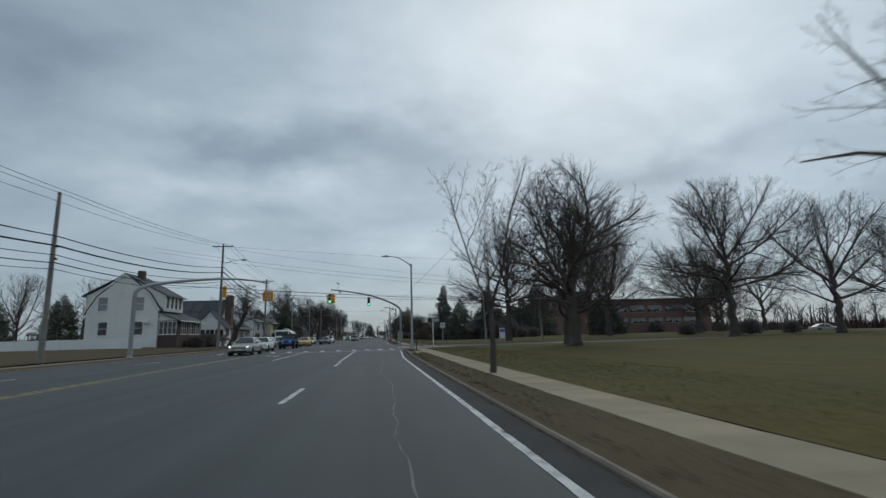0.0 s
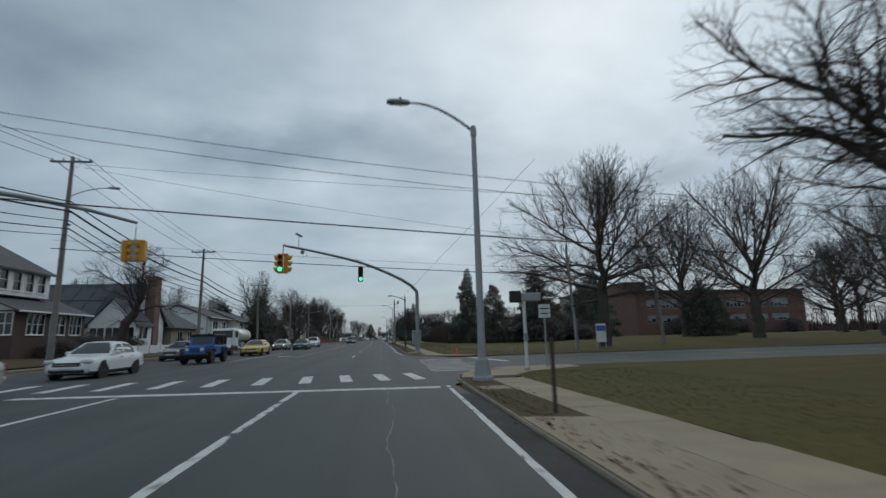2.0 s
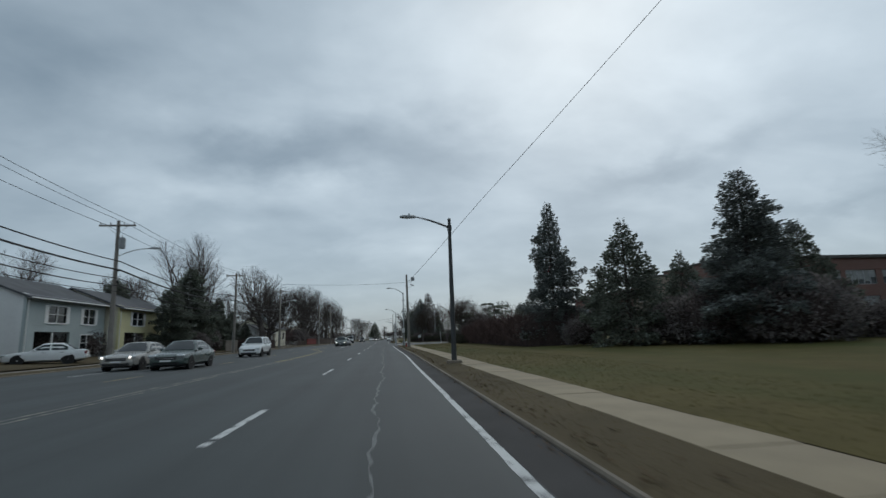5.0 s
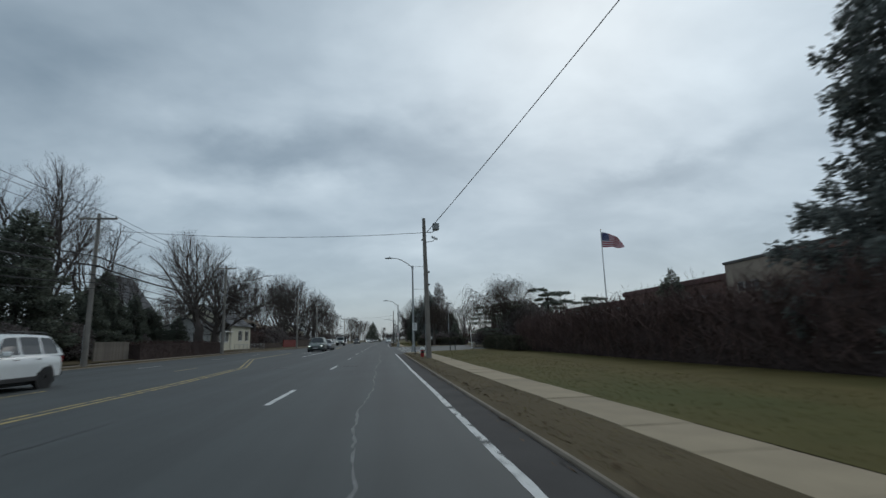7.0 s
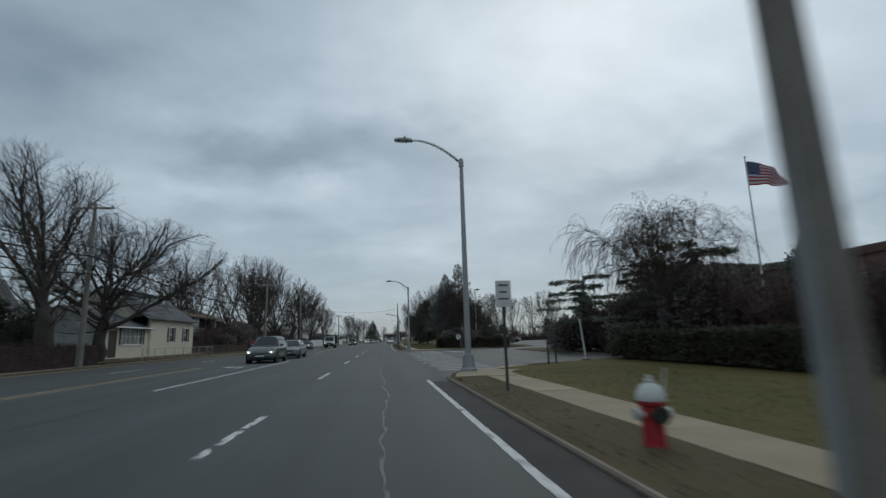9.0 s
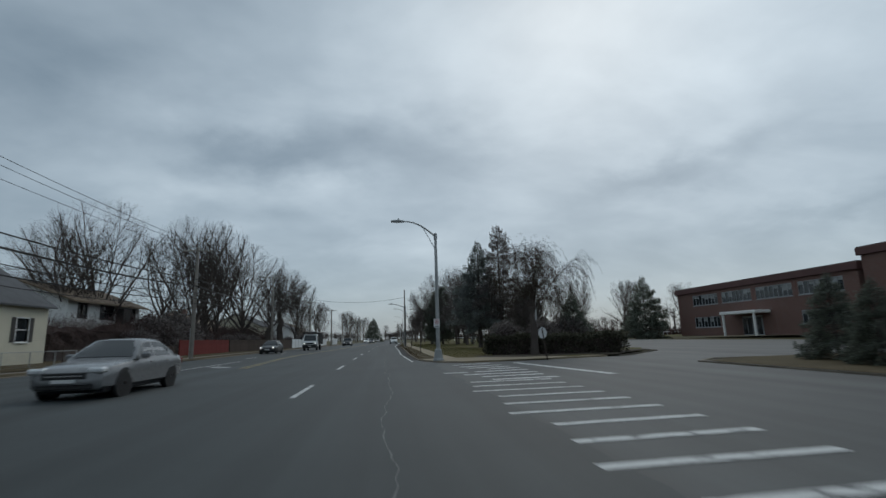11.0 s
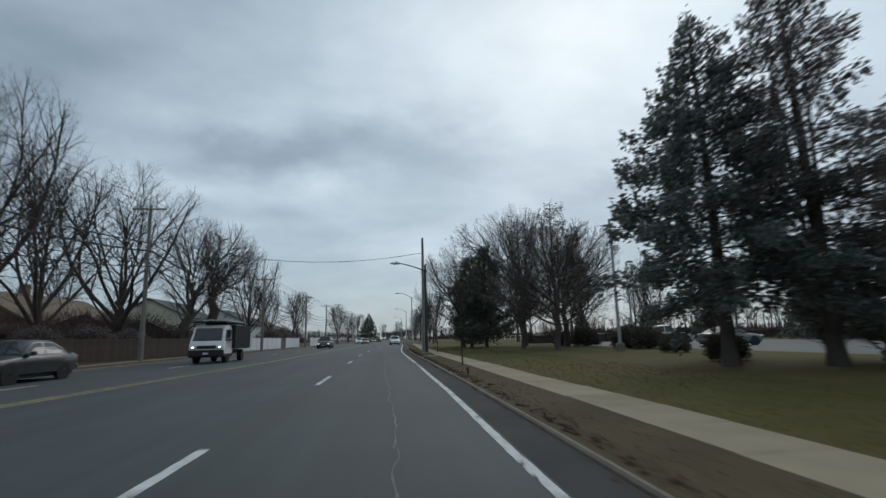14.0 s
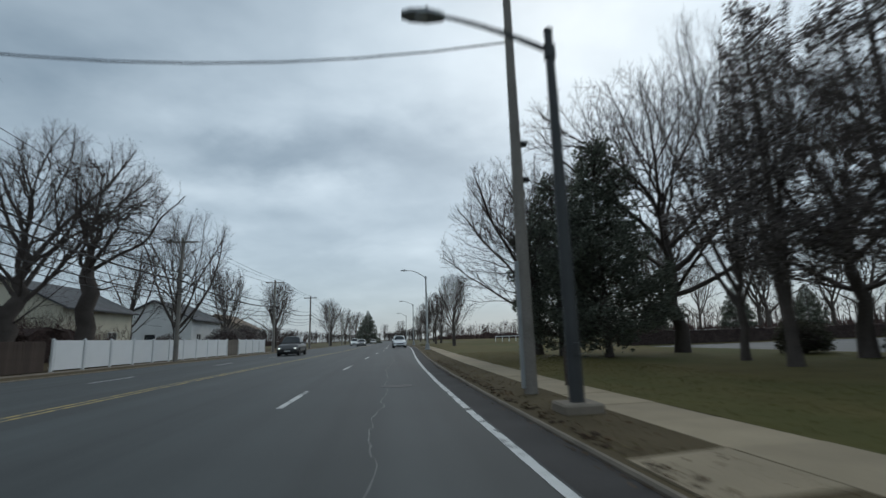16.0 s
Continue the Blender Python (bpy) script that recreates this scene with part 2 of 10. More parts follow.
DRY_BLADES = island(material("dry_grass_blades", (0.125, 0.105, 0.045), 0.9, vary=0.3, scale=0.5, spec=0.1, bump=0), 0.35)
GREEN_BLADES = island(material("lawn_grass_blades", (0.092, 0.086, 0.026), 0.9, vary=0.3, scale=0.5, spec=0.1, bump=0), 0.35)
BARK = material("grey_bark", (0.088, 0.075, 0.068), 0.95, vary=0.35, scale=1.5, fine=22, bump=0.8, spec=0.1, depth=0.03)
TWIG = material("bare_twigs", (0.074, 0.062, 0.058), 0.95, vary=0.25, scale=0.6, fine=10, bump=0, spec=0.1)
WILLOW_TWIG = material("willow_twigs", (0.06, 0.047, 0.038), 0.95, vary=0.25, scale=0.6, bump=0, spec=0.1)
NEEDLE = leafy(island(material("conifer_needles", (0.135, 0.15, 0.122), 0.8, vary=0.3, scale=1.2, bump=0, spec=0.15), 0.45))
NEEDLE_BLUE = leafy(island(material("spruce_needles", (0.15, 0.166, 0.158), 0.8, vary=0.3, scale=1.2, bump=0, spec=0.15), 0.45))
NEEDLE_BROWN = leafy(island(material("browned_juniper", (0.165, 0.148, 0.142), 0.85, vary=0.35, scale=0.8, bump=0, spec=0.1), 0.5))
HEDGE_TWIG = island(material("bare_hedge_twigs", (0.085, 0.057, 0.052), 0.95, vary=0.3, scale=0.7, bump=0, spec=0.08), 0.45)
# solid filler of hedges and shrubs, its darker brown standing for inner shade
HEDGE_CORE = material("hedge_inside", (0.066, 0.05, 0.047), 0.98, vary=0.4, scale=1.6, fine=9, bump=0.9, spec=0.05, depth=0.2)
SHRUB_LEAF = leafy(island(material("evergreen_shrub_leaves", (0.078, 0.077, 0.056), 0.7, vary=0.3, scale=1.0, bump=0, spec=0.2), 0.5))
POLE_WOOD = material("weathered_pole_wood", (0.215, 0.198, 0.178), 0.9, vary=0.28, scale=1.2, fine=26, bump=0.5, spec=0.15)
GALV = material("galvanised_steel", (0.34, 0.35, 0.35), 0.55, metal=0.35, vary=0.14, scale=1.5, fine=20, bump=0.05)
DULL_STEEL = material("dull_grey_paint", (0.27, 0.285, 0.29), 0.6, vary=0.14, scale=1.2, fine=20, bump=0.06)
DARK_STEEL = material("dark_pole_paint", (0.045, 0.048, 0.05), 0.6, vary=0.25, scale=1.5, bump=0.1)
RUST = material("rusty_post", (0.06, 0.045, 0.036), 0.85, vary=0.4, scale=6, bump=0.4)
BLACK = material("black_rubber", (0.014, 0.014, 0.015), 0.8, vary=0.3, scale=4, bump=0.1)
WIRE = material("cable_sheath", (0.018, 0.018, 0.020), 0.7, vary=0.2, bump=0)
SIGNAL_YELLOW = material("signal_yellow", (0.62, 0.28, 0.025), 0.55, vary=0.15, scale=3, bump=0.05)
SIGNAL_DARK = material("signal_dark", (0.03, 0.028, 0.026), 0.6, vary=0.2, bump=0.05)
LENS_RED = material("unlit_red_lens", (0.10, 0.012, 0.010), 0.25, vary=0.1, bump=0)
LENS_AMBER = material("unlit_amber_lens", (0.09, 0.035, 0.008), 0.25, vary=0.1, bump=0)
LENS_GREEN = glowing("lit_green_lens", (0.06, 0.95, 0.42), 1.6)
WALK_LIGHT = glowing("lit_walk_symbol", (0.85, 0.92, 1.0), 0.5)
SIGN_WHITE = material("sign_white", (0.62, 0.63, 0.63), 0.5, vary=0.1, scale=4, bump=0)
SIGN_BACK = material("sign_back", (0.33, 0.34, 0.34), 0.5, metal=0.3, vary=0.15, bump=0)
SIGN_RED = material("sign_red", (0.42, 0.03, 0.03), 0.5, vary=0.1, bump=0)
SIGN_BLUE = material("sign_blue", (0.06, 0.13, 0.40), 0.5, vary=0.1, bump=0)
SIGN_INK = material("sign_ink", (0.05, 0.05, 0.055), 0.6, vary=0.1, bump=0)
ORANGE = material("cone_orange", (0.75, 0.10, 0.03), 0.6, vary=0.12, bump=0)
HYDRANT_RED = material("hydrant_red", (0.36, 0.022, 0.025), 0.45, vary=0.2, scale=5, bump=0.1)
HYDRANT_SILVER = material("hydrant_silver", (0.52, 0.54, 0.52), 0.5, metal=0.2, vary=0.15, scale=5, bump=0.1)
FLAG_RED = material("flag_red", (0.33, 0.015, 0.03), 0.8, vary=0.1, bump=0)
FLAG_WHITE = material("flag_white", (0.48, 0.47, 0.5), 0.8, vary=0.08, bump=0)
FLAG_BLUE = material("flag_blue", (0.018, 0.026, 0.12), 0.8, vary=0.1, bump=0)
SIDING_WHITE = stripes(material("white_siding", (0.66, 0.67, 0.66), 0.7, vary=0.10, scale=0.7, fine=12), 0.13)
SIDING_CREAM = stripes(material("cream_siding", (0.56, 0.53, 0.42), 0.7, vary=0.10, scale=0.7, fine=12), 0.13)
SIDING_YELLOW = stripes(material("pale_yellow_siding", (0.62, 0.58, 0.34), 0.7, vary=0.10, scale=0.7, fine=12), 0.13)
SIDING_GREY = stripes(material("grey_green_siding", (0.34, 0.39, 0.39), 0.7, vary=0.12, scale=0.7, fine=12), 0.13)
SIDING_TAN = stripes(material("tan_siding", (0.34, 0.29, 0.23), 0.7, vary=0.12, scale=0.7, fine=12), 0.13)
STUCCO = material("tan_stucco", (0.27, 0.225, 0.185), 0.9, vary=0.10, scale=0.5, fine=25, bump=0.2)
TRIM_WHITE = material("white_trim", (0.72, 0.72, 0.70), 0.6, vary=0.08, scale=2, bump=0.03)
TRIM_GREY = material("grey_trim", (0.30, 0.31, 0.32), 0.6, vary=0.1, scale=2, bump=0.03)
SHUTTER_AND_RECESS = material("dark_shutter", (0.035, 0.032, 0.030), 0.6, vary=0.2, scale=4, bump=0.1)
ROOF_GREY = stripes(material("grey_shingles", (0.085, 0.088, 0.094), 0.95, vary=0.3, scale=0.8, fine=16, bump=0.5), 0.14, 2, 0.5)
ROOF_BLUE = stripes(material("slate_blue_shingles", (0.052, 0.060, 0.070), 0.9, vary=0.25, scale=0.8, fine=16, bump=0.5), 0.14, 2, 0.5)
ROOF_BROWN = stripes(material("brown_shingles", (0.17, 0.13, 0.095), 0.95, vary=0.25, scale=0.8, fine=16, bump=0.5), 0.14, 2, 0.5)
ROOF_TAR = material("flat_roof_felt", (0.10, 0.095, 0.09), 0.95, vary=0.25, scale=0.4, bump=0.2)
FENCE_WHITE = material("white_vinyl_fence", (0.70, 0.72, 0.73), 0.5, vary=0.08, scale=0.6, bump=0.02, piece=0.03)
FENCE_GREY = material("weathered_wood_fence", (0.155, 0.135, 0.115), 0.95, vary=0.3, scale=1.1, fine=20, bump=0.5, piece=0.15)
FENCE_RED = material("red_stained_fence", (0.17, 0.028, 0.024), 0.9, vary=0.3, scale=1.1, fine=20, bump=0.4, piece=0.12)
FENCE_BROWN = material("dark_brown_fence", (0.075, 0.055, 0.045), 0.95, vary=0.3, scale=1.1, fine=20, bump=0.4, piece=0.15)
RED_ROOF = material("dark_red_fascia", (0.105, 0.054, 0.05), 0.8, vary=0.2, scale=0.5, bump=0.1)


def brick_material(name, one, two, mortar):
    m = material(name, one, 0.9, vary=0.2, scale=0.5, fine=20, bump=0.2)
    n, l = m.node_tree.nodes, m.node_tree.links
    b = n["Principled BSDF"]
    src = b.inputs["Base Color"].links[0].from_socket
    tc, sep, com = n.new("ShaderNodeTexCoord"), n.new("ShaderNodeSeparateXYZ"), n.new("ShaderNodeCombineXYZ")
    l.new(tc.outputs["Object"], sep.inputs[0])
    su = n.new("ShaderNodeMath")
    l.new(sep.outputs[0], su.inputs[0])
    l.new(sep.outputs[1], su.inputs[1])
    l.new(su.outputs[0], com.inputs[0])
    l.new(sep.outputs[2], com.inputs[1])
    br = n.new("ShaderNodeTexBrick")
    br.inputs["Scale"].default_value = 1.0
    br.inputs["Brick Width"].default_value, br.inputs["Row Height"].default_value, br.inputs["Mortar Size"].default_value = 0.21, 0.07, 0.006
    br.inputs["Color2"].default_value, br.inputs["Mortar"].default_value = (*two, 1), (*mortar, 1)
    l.new(com.outputs[0], br.inputs["Vector"])
    l.new(src, br.inputs["Color1"])
    l.new(br.outputs["Color"], b.inputs["Base Color"])
    return m


BRICK = brick_material("red_brick", (0.165, 0.084, 0.068), (0.13, 0.066, 0.056), (0.20, 0.16, 0.14))
BRICK_CHIMNEY = brick_material("old_chimney_brick", (0.175, 0.105, 0.088), (0.135, 0.082, 0.07), (0.20, 0.17, 0.155))
BRICK_DARK = brick_material("dark_porch_brick", (0.085, 0.052, 0.046), (0.07, 0.045, 0.04), (0.10, 0.085, 0.08))

GLASS = material("dark_window_glass", (0.018, 0.022, 0.026), 0.06, vary=0.3, scale=0.8, bump=0, spec=0.6)
GLASS_PALE = material("blinds_behind_glass", (0.24, 0.25, 0.25), 0.25, vary=0.35, scale=0.9, bump=0, spec=0.6)
CAR_GLASS = material("car_glass", (0.020, 0.025, 0.028), 0.05, vary=0.2, bump=0, spec=0.6)
TYRE = material("tyre", (0.016, 0.016, 0.017), 0.85, vary=0.2, scale=6, bump=0.2)
RIM = material("alloy_rim", (0.50, 0.51, 0.52), 0.4, metal=0.25, vary=0.1, bump=0)
STEEL_RIM = material("dark_rim", (0.10, 0.10, 0.105), 0.5, metal=0.4, vary=0.1, bump=0)
HEADLIGHT = glowing("lit_headlight", (1.0, 0.96, 0.86), 2.2)
LAMP_CLEAR = material("clear_lamp", (0.55, 0.57, 0.58), 0.15, vary=0.1, bump=0, spec=0.7)
TAIL = material("tail_lamp", (0.22, 0.012, 0.014), 0.2, vary=0.1, bump=0, spec=0.6)
CHROME = material("chrome_trim", (0.5, 0.5, 0.5), 0.25, metal=0.8, vary=0.1, bump=0)
PLASTIC = material("black_trim_plastic", (0.022, 0.022, 0.023), 0.7, vary=0.2, bump=0.05)
PAINT_SILVER = paint("silver_beige_paint", (0.30, 0.29, 0.265))
PAINT_WHITE = paint("white_car_paint", (0.68, 0.70, 0.70))
PAINT_GREY = paint("grey_car_paint", (0.15, 0.155, 0.16))
PAINT_BLUE = paint("bright_blue_paint", (0.02, 0.13, 0.42))
PAINT_YELLOW = paint("yellow_car_paint", (0.55, 0.34, 0.015))
PAINT_GREEN = paint("dark_green_paint", (0.045, 0.068, 0.062))
PAINT_BLACK = paint("black_car_paint", (0.008, 0.009, 0.010), 0.35)
PAINT_TEAL = paint("grey_green_paint", (0.06, 0.085, 0.078))
PAINT_TAN = paint("pale_tank_paint", (0.50, 0.49, 0.42), 0.45)

# ---------------------------------------------------------------- mesh tools
class Solid:
    """Collects vertices and faces of one part."""

    def __init__(self):
        self.v, self.f = [], []

    def add(self, verts, faces):
        k = len(self.v)
        self.v.extend(verts)
        self.f.extend(tuple(i + k for i in f) for f in faces)
        return self

    def box(self, x0, y0, z0, x1, y1, z1):
        v = [(x, y, z) for z in (z0, z1) for y in (y0, y1) for x in (x0, x1)]
        return self.add(v, [(0, 2, 3, 1), (4, 5, 7, 6), (0, 1, 5, 4), (2, 6, 7, 3), (0, 4, 6, 2), (1, 3, 7, 5)])

    def slab(self, x0, y0, z0, x1, y1, z1, b=0.02):
        """A box with chamfered edges."""
        lo, hi = (x0, y0, z0), (x1, y1, z1)
        b = min(b, 0.45 * min(hi[i] - lo[i] for i in range(3)))
        v, idx = [], {}
        for c in [(i, j, k) for k in (0, 1) for j in (0, 1) for i in (0, 1)]:
            for ax in range(3):
                p = []
                for a in range(3):
                    edge, inward = (hi[a], -b) if c[a] else (lo[a], b)
                    p.append(edge if a == ax else edge + inward)
                idx[c, ax] = len(v)
                v.append(tuple(p))
        f = []
        for ax in range(3):
            o = [a for a in range(3) if a != ax]
            for s in (0, 1):
                ring = []
                for q in ((0, 0), (1, 0), (1, 1), (0, 1)):
                    c = [0, 0, 0]
                    c[ax], c[o[0]], c[o[1]] = s, q[0], q[1]
                    ring.append(idx[tuple(c), ax])
                flip = (s == 1) == (ax != 1)
                f.append(tuple(ring) if flip else tuple(ring[::-1]))
            for q in ((0, 0), (0, 1), (1, 0), (1, 1)):
                c0, c1 = [0, 0, 0], [0, 0, 0]
                c0[ax], c1[ax] = 0, 1
                c0[o[0]] = c1[o[0]] = q[0]
                c0[o[1]] = c1[o[1]] = q[1]
                f.append((idx[tuple(c0), o[0]], idx[tuple(c1), o[0]], idx[tuple(c1), o[1]], idx[tuple(c0), o[1]]))
        for c in [(i, j, k) for k in (0, 1) for j in (0, 1) for i in (0, 1)]:
            f.append((idx[c, 0], idx[c, 1], idx[c, 2]))
        return self.add(v, f)

    def tube(self, pts, rads, n=6, cap=True):
        pts = [Vector(p) for p in pts]
        if isinstance(rads, (int, float)):
            rads = [rads] * len(pts)
        v, f = [], []
        ref = None
        for i, p in enumerate(pts):
            d = (pts[min(i + 1, len(pts) - 1)] - pts[max(i - 1, 0)])
            d = d.normalized() if d.length > 1e-9 else Vector((0, 0, 1))
            if ref is None:
                ref = d.orthogonal().normalized()
            a = (ref - d * ref.dot(d))
            a = a.normalized() if a.length > 1e-6 else d.orthogonal().normalized()
            ref = a
            b = d.cross(a)
            for k in range(n):
                t = 2 * math.pi * k / n
                q = p + (a * math.cos(t) + b * math.sin(t)) * rads[i]
                v.append((q.x, q.y, q.z))
        for i in range(len(pts) - 1):
            for k in range(n):
                f.append((i * n + k, i * n + (k + 1) % n, (i + 1) * n + (k + 1) % n, (i + 1) * n + k))
        if cap:
            f.append(tuple(range(n))[::-1])
            f.append(tuple((len(pts) - 1) * n + k for k in range(n)))
        return self.add(v, f)

    def lathe(self, profile, n=16, at=(0, 0, 0), axis="z"):
        """Turns (radius, height) pairs about an axis."""
        v, f = [], []
        for r, h in profile:
            for k in range(n):
                c, s = math.cos(2 * math.pi * k / n) * r, math.sin(2 * math.pi * k / n) * r
                p = {"z": (c, s, h), "x": (h, c, s), "y": (s, h, c)}[axis]
                v.append((p[0] + at[0], p[1] + at[1], p[2] + at[2]))
        for i in range(len(profile) - 1):
            for k in range(n):
                f.append((i * n + k, i * n + (k + 1) % n, (i + 1) * n + (k + 1) % n, (i + 1) * n + k))
        f.append(tuple(range(n))[::-1])
        f.append(tuple((len(profile) - 1) * n + k for k in range(n)))
        return self.add(v, f)

    def prism(self, outline, axis, a, b):
        """A flat outline of (u, w) pairs pushed from a to b along an axis."""
        place = {"x": lambda u, w, d: (d, u, w), "y": lambda u, w, d: (u, d, w), "z": lambda u, w, d: (u, w, d)}[axis]
        n = len(outline)
        v = [place(u, w, a) for u, w in outline] + [place(u, w, b) for u, w in outline]
        f = [tuple(range(n)), tuple(range(2 * n - 1, n - 1, -1))]
        f += [(i, i + n, (i + 1) % n + n, (i + 1) % n) for i in range(n)]
        return self.add(v, f)

    def mesh(self, name, mat, smooth=False):
        me = bpy.data.meshes.new(name)
        me.from_pydata(self.v, [], self.f)
        me.materials.append(mat)
        if len(self.f) < 20000:
            bm = bmesh.new()
            bm.from_mesh(me)
            bmesh.ops.recalc_face_normals(bm, faces=bm.faces)
            bm.to_mesh(me)
            bm.free()
        if smooth:
            me.polygons.foreach_set("use_smooth", [True] * len(me.polygons))
            me.set_sharp_from_angle(angle=radians(smooth if smooth > 1 else 40))
        me.update()
        return me


def thing(name, at, label, category, group="", turn=0.0, kind=""):
    ob = new(name)
    ob.empty_display_size = 0.2
    ob.matrix_basis = pose(*at, 0, 0, turn)
    return tagged(ob, label, category, group, kind)


def part(name, solid, mat, parent, label="", smooth=False):
    """One mesh under a thing, a part or a piece of the setting."""
    me = solid if isinstance(solid, bpy.types.Mesh) else solid.mesh(name, mat, smooth)
    ob = new(name, me)
    ob.parent = parent
    return tagged(ob, label)


def structure(name, solid, mat, label, category, smooth=False):
    return tagged(new(name, solid.mesh(name, mat, smooth)), label, category, kind="structure")


def sag(a, b, drop, n=12):
    a, b = Vector(a), Vector(b)
    return [a.lerp(b, i / n) - Vector((0, 0, 4 * drop * (i / n) * (1 - i / n))) for i in range(n + 1)]


def bend(y):
    """How far the road has swung to the right at y."""
    s = min(max((y - 232) / 75, 0), 1)
    return 2.3 * s * s * (3 - 2 * s) + max(y - 307, 0) * 0.012

# ---------------------------------------------------------------- ground, road, kerbs, sidewalk


def left_kerb(y):
    s = min(max((y - 178) / 22, 0), 1)
    return -17.2 + 2.3 * s * s * (3 - 2 * s) + bend(y)


SIDE_LINE = [(-60, -0.16), (22, -0.2), (45, -0.14), (70, 0.0), (90, 0.14), (108, 0.28), (129, 0.13), (148, 0.03), (187, -0.2), (197, -0.22), (210, 0.0), (223, 0.1), (2000, 0.1)]


def drift(y):
    """How far the kerb side wanders from a straight line, with the road's bend."""
    for (ya, a), (yb, b) in zip(SIDE_LINE, SIDE_LINE[1:]):
        if ya <= y <= yb:
            u = (y - ya) / (yb - ya)
            return a + (b - a) * u * u * (3 - 2 * u) + bend(y)
    return bend(y)


def right_kerb(y):
    return 2.21 + drift(y) + (0.025 * (y - 32) if 32 < y < 47 else 0.0)


def strip(xa, xb, ys, z):
    """A strip of ground between two edges that are numbers or functions of y; z: a number or a function of x, y."""
    g = lambda e, y: e(y) if callable(e) else e
    h = (lambda x, y: z(x, y)) if callable(z) else (lambda x, y: z)
    s = Solid()
    v, f = [], []
    for y in ys:
        for e in (xa, xb):
            x = g(e, y)
            v.append((x, y, h(x, y)))
    for i in range(len(ys) - 1):
        f.append((2 * i, 2 * i + 1, 2 * i + 3, 2 * i + 2))
    return s.add(v, f)


def steps(a, b, d):
    n = max(1, round((b - a) / d))
    return [a + (b - a) * i / n for i in range(n + 1)]


def fine(a, b, d=6.0):
    return steps(a, b, d)


ground = Solid()
ground.add([(-3000, -600, -0.06), (3000, -600, -0.06), (3000, 4500, -0.06), (-3000, 4500, -0.06)], [(0, 1, 2, 3)])
structure("ground", ground, EARTH, "flat winter ground of dull grass and soil reaching the horizon", "ground")
structure("road", strip(left_kerb, right_kerb, fine(-60, 1200, 10), 0.0), ASPHALT, "worn dark grey asphalt of a five-lane road", "road")

side = Solid()
side.add([(1.8, 44.4, -0.004), (3.3, 47.6, -0.004), (5.2, 49.6, -0.004), (8, 50.0, -0.004), (140, 50.0, -0.004), (140, 62.5, -0.004), (7.4, 62.5, -0.004), (4.6, 63.4, -0.004), (3.1, 65.4, -0.004), (1.8, 68.8, -0.004)],
         [tuple(range(10))])
structure("road_side_street", side, ASPHALT, "asphalt side street meeting the main road", "road")
drive = Solid()
drive.add([(1.8, 145.8, -0.004), (2.35, 146.8, -0.004), (2.9, 148.4, -0.004), (4.2, 149.4, -0.004), (6.8, 152.6, -0.004), (12.6, 155.2, -0.004), (40, 158, -0.004), (44, 158, -0.004), (44, 262, -0.004), (18.6, 262, -0.004), (18.6, 190, -0.004), (13.5, 184.2, -0.004),
           (7.8, 182.7, -0.004), (4.0, 182.2, -0.004), (2.9, 184.0, -0.004), (2.3, 186.2, -0.004), (1.8, 187.0, -0.004)], [tuple(range(17))])
structure("road_parking_lot", drive, ASPHALT_OLD, "pale worn asphalt drive and parking lot of the school", "road")


# ---- kerbs: concrete lengths with a rounded nose, real steps of 13 cm
def kerb_run(name, path, label, width=0.06, top=0.052):
    """A row of kerb stones along a path of (x, y) points; positive width lies to the right of its way."""
    base = tagged(new(name), label, "kerb", kind="structure")
    pts = [Vector((*p, 0)) for p in path]
    for a, b in zip(pts, pts[1:]):
        n = max(1, round((b - a).length / 2.4))
        for i in range(n):
            p, q = a.lerp(b, i / n), a.lerp(b, (i + 1) / n)
            d = (q - p).normalized()
            w = Vector((d.y, -d.x, 0)) * width
            g = d * 0.006
            sec = [(0, -0.1), (0.0, top - 0.025), (0.3, top), (1, top), (1, -0.1)]
            s = Solid()
            v = [tuple(p + g + w * u + Vector((0, 0, z))) for u, z in sec] + [tuple(q - g + w * u + Vector((0, 0, z))) for u, z in sec]
            s.add(v, [(0, 1, 2, 3, 4), (9, 8, 7, 6, 5)] + [(k, k + 5, (k + 1) % 5 + 5, (k + 1) % 5) for k in range(5)])
            part("kerb_stone", s, KERB, base)
    return base


NEAR_CORNER = [(right_kerb(y), y) for y in (32.0, 36.0, 40.0, 43.0)] + [(2.45, 46.4), (2.72, 48.0), (3.3, 49.3), (4.2, 50.25), (5.2, 50.75), (8, 50.9)]
FAR_CORNER = [(8, 62.6), (5.6, 62.9), (4.2, 63.8), (3.1, 65.4), (2.5, 67.2), (right_kerb(69), 69)]
DRIVE_NEAR = [(right_kerb(146), 146.0), (2.55, 147.8), (3.1, 148.9), (4.2, 149.5)]
DRIVE_FAR = [(4.0, 182.3), (3.1, 183.0), (2.4, 184.6), (right_kerb(186.6), 186.6)]
SEC_A = [(right_kerb(y), y) for y in (-40, -16, 8, 20, 32.0)] + NEAR_CORNER[1:] + [(60, 50.9)]
SEC_B = [(60, 62.6)] + FAR_CORNER + [(right_kerb(y), y) for y in (76, 83, 90, 99, 108, 118, 129, 138, 146)] + DRIVE_NEAR[1:]
far_line = [(right_kerb(y), y) for y in steps(186.6, 330, 6)]
SEC_C = DRIVE_FAR[:-1] + far_line
kerb_run("kerb_right", [p for p in SEC_A], "stained concrete kerb along the lawn before the side street")
kerb_run("kerb_right", SEC_B, "stained concrete kerb between side street and drive")
kerb_run("kerb_right", SEC_C, "stained concrete kerb past the drive")
